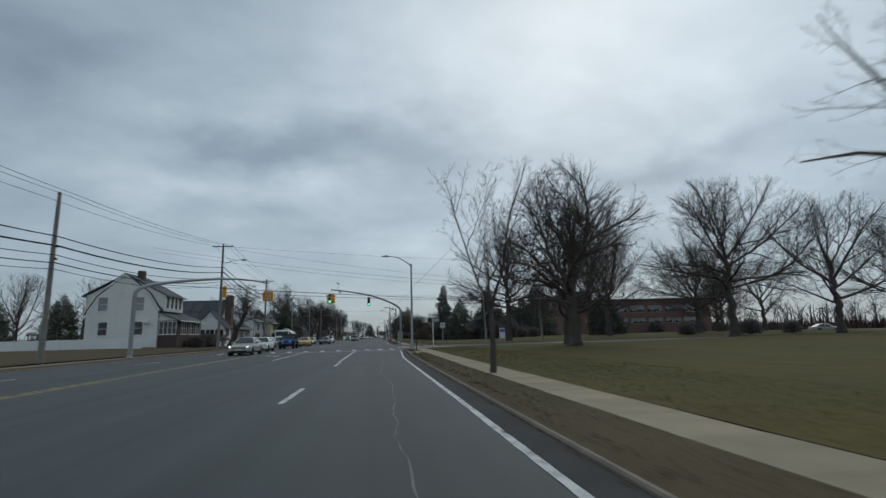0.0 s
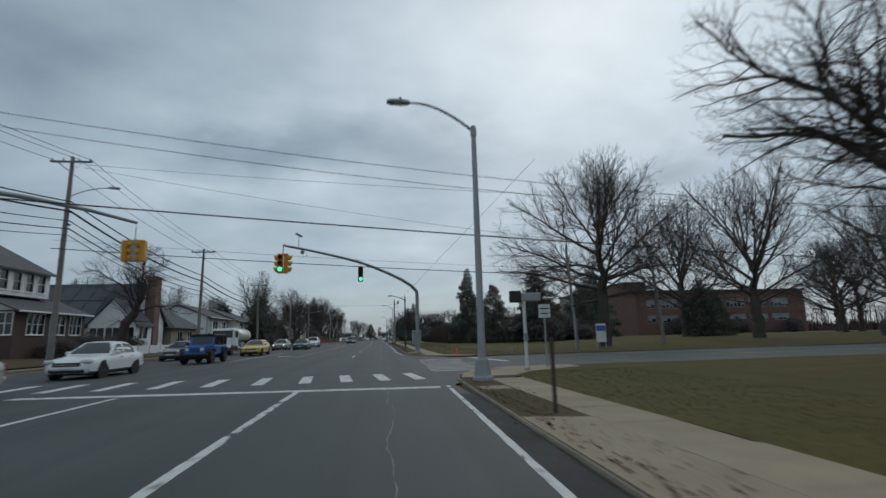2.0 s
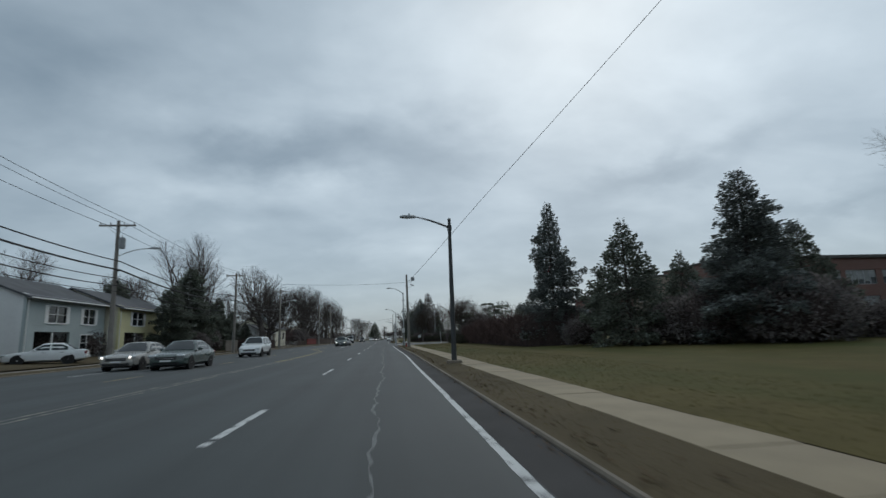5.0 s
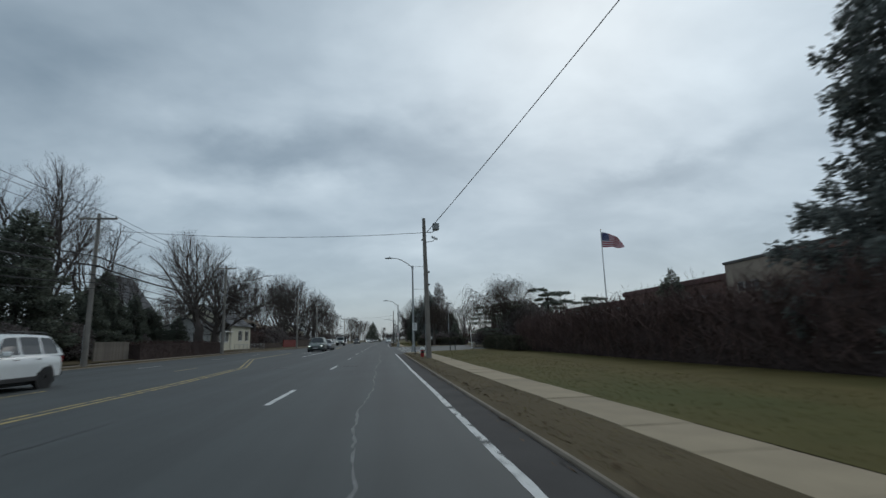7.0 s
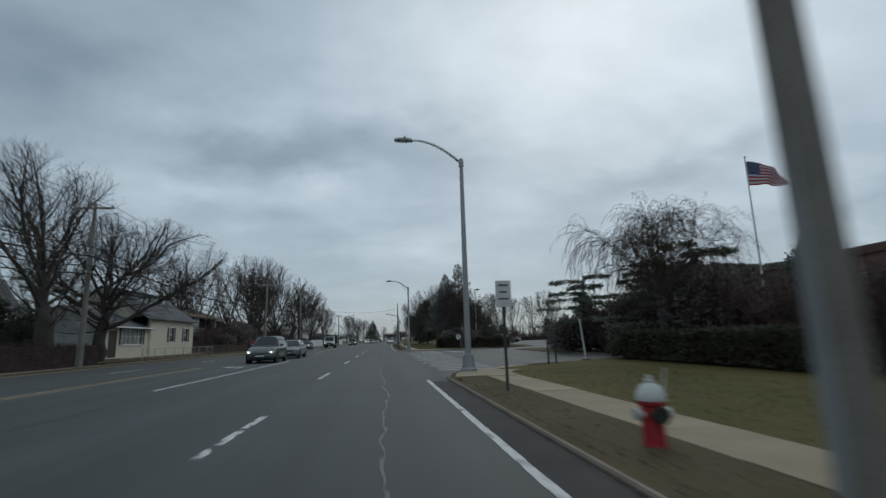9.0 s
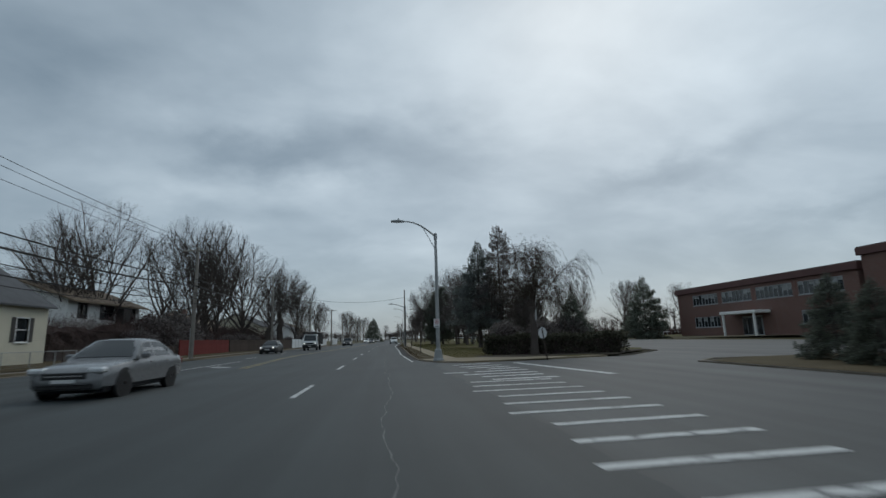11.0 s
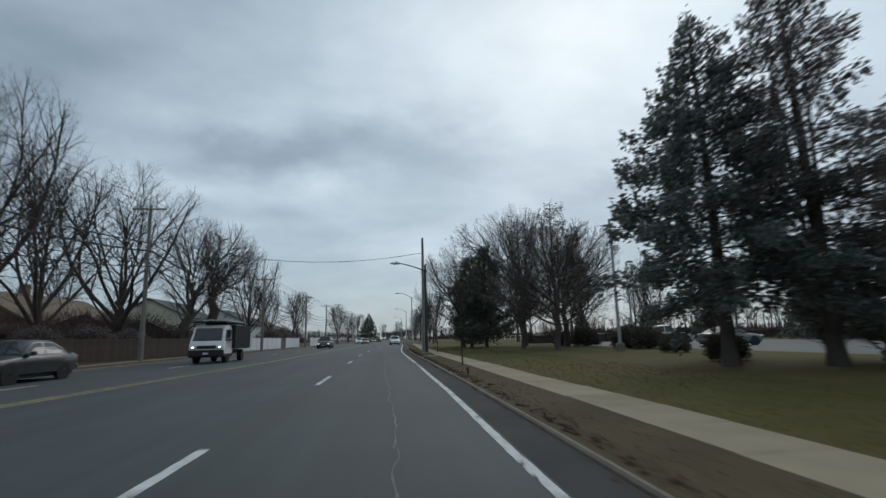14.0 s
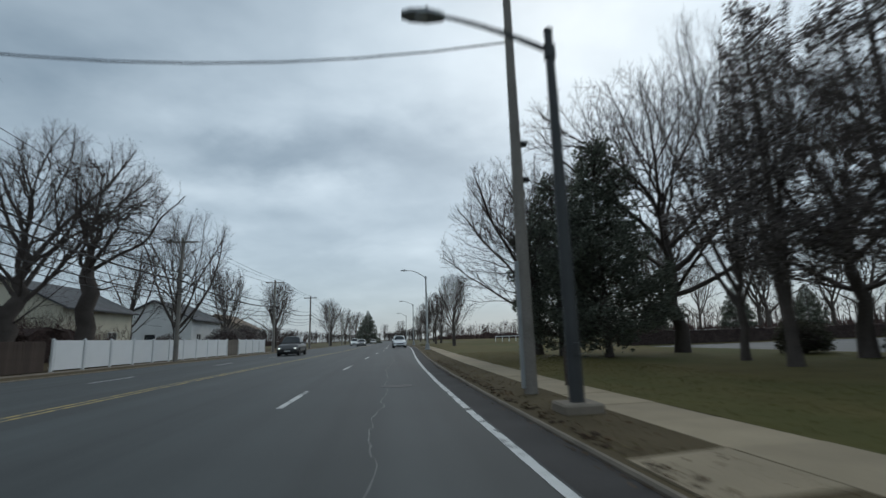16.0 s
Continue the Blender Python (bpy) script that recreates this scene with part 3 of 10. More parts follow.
kerb_run("kerb_left", [(left_kerb(y), y) for y in reversed(steps(-40, 330, 14))], "stained concrete kerb along the houses")
kerb_run("kerb_left", [(12.9, 184.2), (18.2, 189.6), (18.6, 193)], "low concrete edge of the planted bed")


# ---- verge, lawns
def lawn_height(x, y):
    """Lawns rise gently away from the road."""
    far = min(max((x - 6) / 30, 0), 1)
    edge = (50.8 - y) if y < 56 else min(y - 62.6, 157.9 - y if y < 160 else 99)
    edge = min(max(edge / 9, 0), 1)
    return 0.06 + 0.35 * far * far * (3 - 2 * far) * edge + 0.03 * noise.noise(Vector((x * 0.15, y * 0.15, 0)))


def sheet(outline_rows, mat, name, label, category, height):
    """Ground laid as rows of (y, x0, x1), with cells of about two metres."""
    s = Solid()
    v, f = [], []
    n = 14
    for y, x0, x1 in outline_rows:
        for i in range(n + 1):
            u = i / n
            x = x0 + (x1 - x0) * (u ** 1.6)
            v.append((x, y, height(x, y)))
    for r in range(len(outline_rows) - 1):
        for i in range(n):
            k = r * (n + 1) + i
            f.append((k, k + 1, k + n + 2, k + n + 1))
    s.add(v, f)
    return structure(name, s, mat, label, category, smooth=True)


WALK = (3.45, 4.46)  # the sidewalk's edges on a straight line
WALK_NEAR_END, WALK_FAR_START = 47.2, 66.2


def corner_x(y, pts):
    """The kerb's inner edge at y along a corner."""
    for (xa, ya), (xb, yb) in zip(pts, pts[1:]):
        if min(ya, yb) <= y <= max(ya, yb) and ya != yb:
            return xa + (xb - xa) * (y - ya) / (yb - ya) + 0.07
    return pts[0][0] + 0.06


flat = lambda x, y: 0.045 + 0.015 * min(max(abs(x - (right_kerb(y) if x > 0 else left_kerb(y))) - 0.14, 0), 1) + 0.012 * noise.noise(Vector((x * 1.3, y * 0.8, 1)))
rows_a = [(y, corner_x(y, NEAR_CORNER) if y > 32 else right_kerb(y) + 0.055, WALK[0] + drift(y)) for y in fine(-40, 32.0, 3) + [35.5, 39, 41, 43, 44.7, 46.4, 47.1]]
sheet(rows_a, VERGE, "verge_before_street", "brown worn verge of soil and dead grass beside the kerb", "verge", flat)
rows_b = [(y, corner_x(y, FAR_CORNER) if y < 69 else (corner_x(y, DRIVE_NEAR) if y > 146 else right_kerb(y) + 0.055), WALK[0] + drift(y)) for y in [66.4, 67.2, 68, 69] + fine(70, 146, 3) + [147, 147.8, 148.6]]
sheet(rows_b, VERGE, "verge_before_drive", "brown worn verge of soil and dead grass beside the kerb", "verge", flat)
rows_c = [(y, right_kerb(y) + 0.055, WALK[0] + drift(y)) for y in fine(186.6, 330, 4)]
sheet(rows_c, VERGE, "verge_past_drive", "brown worn verge of soil and dead grass beside the kerb", "verge", flat)
sheet([(y, WALK[1] + drift(y), 75) for y in fine(-40, 50.8, 3)], GRASS, "lawn_before_street", "dull olive winter lawn under the big bare trees", "lawn", lawn_height)
sheet([(y, WALK[1] + drift(y), 75) for y in fine(62.6, 149.2, 3)], GRASS, "lawn_before_drive", "dull olive winter lawn in front of the school", "lawn", lawn_height)


sheet([(y, max(WALK[1], 4.5 + (y - 149.6) * 1.55), 42) for y in fine(149.2, 157.9, 1.2)], GRASS, "lawn_at_drive", "narrow lawn tongue at the drive", "lawn", lawn_height)
sheet([(y, WALK[1] + drift(y), min(18.4, 8 + (y - 182.6) * 1.55)) for y in [182.7, 183.6, 184.6, 186] + fine(188, 330, 4)], GRASS, "lawn_past_drive", "dull green winter lawn past the drive", "lawn", lambda x, y: lawn_height(x, y) - 0.05 * (x > 15))
sheet([(y, 19 + bend(y), 120) for y in fine(262.5, 700, 12)], GRASS, "field", "wide pale green playing field", "lawn", lambda x, y: 0.02)

kerb_run("kerb_island", [(17.5, 162.2), (14.2, 161.9), (12.7, 163.2), (12.3, 166.0), (12.8, 177.0), (14.5, 178.6), (17.5, 178.4)][::-1], "low concrete kerb round the drive's island", width=0.1)
sheet([(y, x, 22.0) for y, x in ((161.95, 16.5), (162.6, 13.5), (163.3, 12.75), (166, 12.42), (170, 12.6), (174, 12.75), (177, 12.95), (178.5, 16.0))], VERGE, "lawn_island", "planted island of soil and dead grass in the drive", "lawn", lambda x, y: 0.05 + 0.02 * noise.noise(Vector((x * 0.4, y * 0.4, 5))))
sheet([(184.25, 12.25, 12.8), (185.3, 12.1, 13.85), (185.5, 5.6, 14.05)] + [(y, 5.6, 12.75 + (y - 184.2) * 0.98) for y in (186.0, 187.0, 188.0, 188.8)], BED_SOIL, "planting_bed", "bare grey-brown soil of the planted bed", "soil", lambda x, y: lawn_height(x, y) + 0.006)

# ---- left side: verge, narrow sidewalk, yards
LEFT_ROWS = fine(-40, 330, 5)
sheet([(y, left_kerb(y) - 0.055, left_kerb(y) - 1.6) for y in LEFT_ROWS], VERGE, "verge_left", "brown worn verge by the houses", "verge", flat)
sheet([(y, left_kerb(y) - 1.6, left_kerb(y) - 2.9) for y in LEFT_ROWS], KERB, "pavement_left", "grey stained sidewalk along the houses", "pavement", lambda x, y: 0.07)
sheet([(y, left_kerb(y) - 2.9, -75) for y in LEFT_ROWS], VERGE, "yards_left", "brown winter yards round the houses", "lawn", lambda x, y: 0.10 + 0.5 * min(max((-19 - x) / 12, 0), 1) + 0.03 * noise.noise(Vector((x * 0.2, y * 0.2, 3))))

# ---- road markings: thin painted strips just over the asphalt
def marking(name, path, width, mat, label, z=0.004, dashes=None, wob=0.0, seed=1, chips=()):
    """Paint along a path of (x, y); dashes: (length, period); chips: stretches (from y, to y, share) where paint has broken away."""
    rnd = random.Random(seed)
    s = Solid()
    pts = [Vector((x, y, 0)) for x, y in path]
    for a, b in zip(pts, pts[1:]):
        d = (b - a).normalized()
        w = Vector((d.y, -d.x, 0)) * width / 2
        total = (b - a).length
        spans = [(0, total)] if not dashes else [(k * dashes[1], min(k * dashes[1] + dashes[0], total)) for k in range(int(total / dashes[1]) + 1)]
        for p0, p1 in spans:
            n = max(1, int((p1 - p0) / (0.22 if chips else 1.0)))
            prev = None
            for i in range(n + 1):
                c = a + d * (p0 + (p1 - p0) * i / n)
                l = c - w * (1 + rnd.uniform(-wob, wob))
                r = c + w * (1 + rnd.uniform(-wob, wob))
                cur = ((l.x, l.y, z), (r.x, r.y, z))
                lost = any(ya < c.y < yb and rnd.random() < k for ya, yb, k in chips)
                if prev and not (lost and rnd.random() < 0.25):
                    if lost:
                        u = rnd.uniform(0.35, 0.8)
                        mid = tuple(a * (1 - u) + b * u for a, b in zip(*cur))
                        cut = (cur[0], mid) if rnd.random() < 0.5 else (mid, cur[1])
                        s.add([prev[0], prev[1], cut[1], cut[0]], [(0, 1, 2, 3)])
                    else:
                        s.add([prev[0], prev[1], cur[1], cur[0]], [(0, 1, 2, 3)])
                prev = cur
    return structure(name, s, mat, label, "road marking")


def bent(x, y0, y1, d=8.0):
    return [(x + bend(y), y) for y in steps(y0, y1, d)]


def edge_shift(y):
    """How far the edge line leaves the kerb's line near the mouths of the side street and the drive."""
    return 0.03 * max(0.0, y - 29) if y < 50 else (0.04 * max(0.0, 76 - y) if y < 100 else (0.018 * max(0.0, 200 - y) if y > 180 else 0.0))


for ya, yb in ((-60, 43.0), (69.5, 145.5), (187.0, 420)):
    structure("road_gutter", strip(lambda y: 1.66 + drift(y) + edge_shift(y), lambda y: right_kerb(y) + 0.01, steps(ya, yb, 4), 0.0025), GUTTER, "older dirty asphalt strip between edge line and kerb", "road")
marking("edge_line", [(1.62 + drift(y) + edge_shift(y) + 0.1 * min(max((30 - y) / 20, 0), 1), y) for y in steps(-30, 45, 4)], 0.105, WHITE_LINE, "worn white edge line along the kerb side", wob=0.12, chips=((-30, 45, 0.05),))
marking("edge_line", [(1.6 + drift(y) + edge_shift(y), y) for y in steps(68.5, 146, 8)], 0.11, WHITE_LINE, "worn white edge line along the kerb side", wob=0.12, seed=2, chips=((68, 146, 0.04), (108, 113, 0.4)))
marking("edge_line", [(1.57 + drift(y) + edge_shift(y), y) for y in steps(184.8, 480, 6)], 0.11, WHITE_LINE, "worn white edge line along the kerb side", wob=0.12, seed=3, chips=((186, 240, 0.08), (194, 199, 0.3), (217.5, 223, 0.75)))
DASHES = [-37.7, -25.5, -13.3, -1.1, 11.0, 23.2, 67.1, 79.3, 91.0, 102.4, 113.7, 125.9, 136.9, 148.2, 159.1, 169.9, 180.5, 191.1, 200.9, 211.7, 223.2, 234.6]
for i, y in enumerate(DASHES + [234.6 + 11.6 * k for k in range(1, 26)]):
    x = -1.84 if y < 60 else (-1.74 if y < 145 else (-1.86 if y < 205 else -1.62 + bend(y)))
    marking("lane_dash", [(x, y), (x + 0.02 + bend(y + 3) - bend(y), y + 3.05)], 0.13, WHITE_LINE, "worn white lane dash", wob=0.1, seed=40 + i, chips=((-60, 600, 0.55 if i in (12, 20) else 0.12),))
marking("lane_line", [(-1.93, 27), (-1.95, 44.9)], 0.14, WHITE_LINE, "worn white lane line before the stop line", wob=0.15, seed=5, chips=((27, 45, 0.3),))
marking("turn_lane_line", [(-6.0, 31.0), (-6.3, 45.0)], 0.14, WHITE_LINE, "white line of the left-turn lane", wob=0.1, seed=6)
marking("turn_lane_line", [(-6.15, 146.0), (-6.1, 166.0)], 0.14, WHITE_LINE, "white line of the left-turn lane", wob=0.1, seed=7)
marking("turn_lane_line", [(-9.75, 66.5), (-9.6, 84.0)], 0.13, WHITE_LINE, "white line of the opposing turn lane", wob=0.1, seed=8)
marking("turn_lane_line", [(-9.9, 183.5), (-9.7, 194.0)], 0.13, WHITE_LINE, "white line of the opposing turn lane", wob=0.1, seed=9)
for off in (0, 0.28):
    marking("yellow_line", [(-8.5 - off, -30), (-8.7 - off, 14), (-9.2 - off, 30), (-9.3 - off, 45)], 0.11, YELLOW_LINE, "worn double yellow centre line", wob=0.2, seed=10)
    marking("yellow_line", [(-6.0 - off, 70), (-5.85 - off, 104)], 0.09, PALE_YELLOW, "nearly worn-off yellow centre line", wob=0.3, seed=21)
    marking("yellow_line", [(-5.85 - off, 104), (-5.95 - off, 120), (-6.5 - off, 130), (-9.4 - off, 143), (-9.6 - off, 160)], 0.11, YELLOW_LINE, "worn double yellow centre line", wob=0.2, seed=11)
    marking("yellow_line", [(-6.7 - off, 184), (-7.6 - off, 198), (-7.7 - off, 206), (-6.5 - off, 226)] + [(-6.3 - off + bend(y), y) for y in steps(232, 500, 12)], 0.11, YELLOW_LINE, "worn double yellow centre line", wob=0.2, seed=12)
marking("yellow_line", [(-9.5, 92), (-9.4, 134)], 0.11, YELLOW_LINE, "worn yellow line of the turn lane", dashes=(3.05, 12.19), wob=0.2, seed=13)
marking("outer_lane_dash", bent(-13.3, -30, 44, 74), 0.12, WHITE_LINE, "worn white lane dash of the opposing lanes", dashes=(3.05, 12.19), seed=14)
marking("outer_lane_dash", [(-13.3, 72), (-13.0, 180)], 0.12, WHITE_LINE, "worn white lane dash of the opposing lanes", dashes=(3.05, 12.19), seed=15)
marking("outer_lane_dash", [(-11.0, 200), (-10.4, 232), (-9.0, 290)], 0.12, WHITE_LINE, "worn white lane dash of the opposing lanes", dashes=(3.05, 12.19), seed=16)
marking("stop_line", [(1.72, 44.7), (-9.2, 45.8)], 0.42, WHITE_LINE, "worn white stop line", wob=0.1, seed=17)
for i, x in enumerate([1.28, 0.2, -0.98, -2.25, -3.65, -5.1, -6.6, -8.1, -9.6, -11.1, -12.6, -14.1]):
    marking("crosswalk_bar", [(x + 0.14, 47.3), (x - 0.14, 50.1)], 0.36, WHITE_LINE, "white crosswalk bar over the main road", wob=0.05, seed=60 + i)
for i, (y, x0, x1) in enumerate([(50.75, 2.15, 4.0), (51.65, 2.15, 4.75), (52.6, 2.15, 4.8), (53.5, 2.25, 4.7), (54.45, 2.3, 4.3), (55.4, 2.25, 4.7), (56.3, 2.25, 4.6), (57.25, 2.25, 4.3), (58.2, 2.3, 4.6), (59.2, 2.3, 4.7), (60.2, 2.4, 4.7)]):
    marking("crosswalk_bar", [(x0, y), (x1, y - 0.15)], 0.26, WHITE_LINE, "white crosswalk bar over the side street", wob=0.08, seed=80 + i)
marking("stop_line_side", [(5.6, 61.6), (6.5, 56.0)], 0.4, WHITE_LINE, "white stop line of the side street", seed=18)
marking("side_centre_line", [(9.0, 56.4), (30, 56.2)], 0.12, YELLOW_LINE, "worn yellow centre line of the side street", wob=0.2, seed=19)
bars = [(2.4 + 0.2 * math.sin(i * 2.1), 4.9, 150.5 + i * 1.13, 0.15, 0.2) for i in range(20)]
bars += [(3.3, 5.35, 172.6, 0.2, 0.3), (3.2, 5.3, 173.7, 0.3, 0.3), (2.8, 5.4, 174.7, 0.3, 0.3), (2.25, 3.1, 175.7, 0.1, 0.3), (3.4, 5.4, 175.9, 0.4, 0.3), (4.1, 5.4, 177.1, 0.4, 0.3), (3.45, 5.3, 178.0, 0.5, 0.3), (3.3, 5.2, 179.0, 0.6, 0.3), (3.2, 5.1, 180.6, 0.6, 0.3)]
for i, (x0, x1, y, dy, w) in enumerate(bars):
    marking("drive_crosswalk_bar", [(x0, y), (x1, y + dy)], w, WHITE_LINE, "worn white crosswalk bar over the drive", wob=0.1, seed=100 + i)
marking("drive_stop_line", [(6.2, 181.0), (7.2, 173.0)], 0.34, WHITE_LINE, "worn white stop line of the drive", seed=20)


seam = Solid()
rows = [(1.62 + 0.12 * noise.noise(Vector((y * 1.1, 3, 0))), 2.5 + 0.35 * noise.noise(Vector((y * 0.8, 7, 0))), y) for y in steps(149.0, 182.0, 0.4)]
seam.add([p for a, b, y in rows for p in ((a, y, 0.0025), (b, y, 0.0025))], [(2 * i, 2 * i + 1, 2 * i + 3, 2 * i + 2) for i in range(len(rows) - 1)])
structure("road_seam", seam, ASPHALT, "dark ragged asphalt seam at the drive's mouth", "road")


def turn_arrow(x, y, way):
    """A painted left-turn arrow."""
    s = Solid()
    z = 0.005
    shape = [(0.0, 0), (0.14, 0), (0.14, 1.5), (-0.55, 1.9), (-0.55, 2.2), (-1.15, 1.75), (-0.55, 1.25), (-0.55, 1.6), (0.0, 1.3)]
    s.add([(x + way * u, y + way * w * 1.25, z) for u, w in shape], [tuple(range(len(shape)))])
    return structure("turn_arrow", s, WHITE_LINE, "worn white left-turn arrow on the asphalt", "road marking")


turn_arrow(-7.3, 37.5, 1)
turn_arrow(-8.0, 75.5, -1)
turn_arrow(-7.4, 157.5, 1)
turn_arrow(-9.0, 188.0, -1)

# ---- the sealed crack that wanders along the lane, side cracks, manholes, patches
rnd = random.Random(4)
crack = Solid()
x, prev = 0.2, None
y = -20.0
while y < 300:
    x += rnd.uniform(-0.05, 0.05) + (0.27 - x) * 0.08
    w = rnd.uniform(0.008, 0.032) * (0.2 if rnd.random() < 0.2 else 1) * (0.45 if y > 150 or y < 60 else 1)
    cur = (x + bend(y), y, w)
    if prev and not 46 < y < 62:
        crack.add([(prev[0] - prev[2], prev[1], 0.004), (prev[0] + prev[2], prev[1], 0.004), (cur[0] + cur[2], cur[1], 0.004), (cur[0] - cur[2], cur[1], 0.004)], [(0, 1, 2, 3)])
    prev = cur
    y += rnd.uniform(0.12, 0.45)
structure("road_crack", crack, CRACK, "pale filled crack wandering along the lane", "road crack")
seams = Solid()
for ya, xa, xb in [(21, -5.4, -1.2), (33.5, -4.2, -3.5), (33.8, -1.2, -0.4), (96, -5, 1.6), (122.5, -6.0, 0.6), (128, -5.2, 1.2), (197, -3.2, -2.2), (210.5, -4, -2.5), (212, -4.3, -2.3), (262, -4, 1.5)]:
    x = xa
    pv = (x, ya)
    while x < xb:
        x += rnd.uniform(0.1, 0.3)
        nx = (x, ya + rnd.uniform(-0.06, 0.06) + (x - xa) * 0.02)
        seams.add([(pv[0], pv[1] - 0.02, 0.0042), (nx[0], nx[1] - 0.02, 0.0042), (nx[0], nx[1] + 0.02, 0.0042), (pv[0], pv[1] + 0.02, 0.0042)], [(0, 1, 2, 3)])
        pv = nx
structure("road_seams", seams, TAR, "dark tarred seams across the lanes", "road crack")
seam2 = Solid()
for xs, y0, y1 in [(-5.55, -20, 44), (-5.5, 70, 145), (-3.9, 108, 145), (-9.6, 90, 140), (-13, 90, 180)]:
    yv = y0
    xv = xs
    while yv < y1:
        ny, nxv = yv + rnd.uniform(0.3, 1.0), xs + rnd.uniform(-0.05, 0.05)
        if rnd.random() < 0.8:
            seam2.add([(xv - 0.015, yv, 0.0038), (xv + 0.015, yv, 0.0038), (nxv + 0.015, ny, 0.0038), (nxv - 0.015, ny, 0.0038)], [(0, 1, 2, 3)])
        yv, xv = ny, nxv
structure("road_joints", seam2, TAR, "dark paving joints along the lanes", "road crack")
for mx, my in [(-3.4, 34.2), (-0.7, 34.6), (-6.4, 70.0), (-2.2, 72.0), (-4.4, 128.4), (-1.0, 128.2), (0.6, 238.0)]:
    mh = thing("manhole_cover", (mx, my, 0.0), "round dark iron manhole cover set in the asphalt", "manhole cover", "manhole covers")
    part("ring", Solid().lathe([(0.42, 0.0), (0.42, 0.006), (0.36, 0.007), (0.36, 0.0)], 24), DARK_STEEL, mh)
    part("lid", Solid().lathe([(0.355, 0.0), (0.355, 0.005), (0.30, 0.008), (0.0, 0.008)], 24), TAR, mh)


# ---- dead leaves and soil crumbs along the kerb and on the verge
rnd = random.Random(77)
litter, soil = Solid(), Solid()
for i in range(5200):
    y = rnd.choice((rnd.uniform(5, 44), rnd.uniform(70, 146), rnd.uniform(188, 250), rnd.uniform(188, 250)))
    side = rnd.random()
    x = right_kerb(y) + (rnd.uniform(0.13, 0.42) if side < 0.6 else (-rnd.uniform(0.01, 0.12) if side < 0.72 else rnd.uniform(0.2, 1.15)))
    z = 0.012 if x < right_kerb(y) else 0.075
    r, a, t = rnd.uniform(0.015, 0.045), rnd.uniform(0, 6.283), rnd.uniform(-0.015, 0.025)
    u, w = Vector((math.cos(a), math.sin(a), 0)) * r, Vector((-math.sin(a), math.cos(a), 0)) * r * 0.6
    c = Vector((x, y, z))
    litter.add([c - u, c - w + Vector((0, 0, t)), c + u, c + w + Vector((0, 0, abs(t)))], [(0, 1, 2, 3)])
for i in range(260):
    y = rnd.uniform(196, 240)
    c = Vector((right_kerb(y) + 0.14 + abs(rnd.gauss(0, 0.1)), y, 0.05))
    r = rnd.uniform(0.02, 0.06)
    soil.lathe([(r, -0.02), (r * 0.85, r * 0.25), (r * 0.4, r * 0.45), (0.0, r * 0.5)], 6, c[:])
fallen = thing("leaf_litter", (0, 0, 0), "dead brown leaves strewn along the kerb", "leaves", kind="stuff")
part("leaf", litter, DEAD_LEAF, fallen)
crumbs = thing("soil_crumbs", (0, 0, 0), "dark soil crumbling over the kerb", "soil", kind="stuff")
part("clod", soil, SOIL, crumbs)
# ---------------------------------------------------------------- plants: generators
def unit(v):
    return v.normalized() if v.length > 1e-9 else Vector((0, 0, 1))


def turned(d, angle, rnd, away=None):
    """A direction at an angle from d, round a random side."""
    side = d.orthogonal().normalized()
    side.rotate(Matrix.Rotation(rnd.uniform(0, 2 * math.pi) if away is None else away, 3, d))
    return unit(d * math.cos(angle) + side * math.sin(angle))


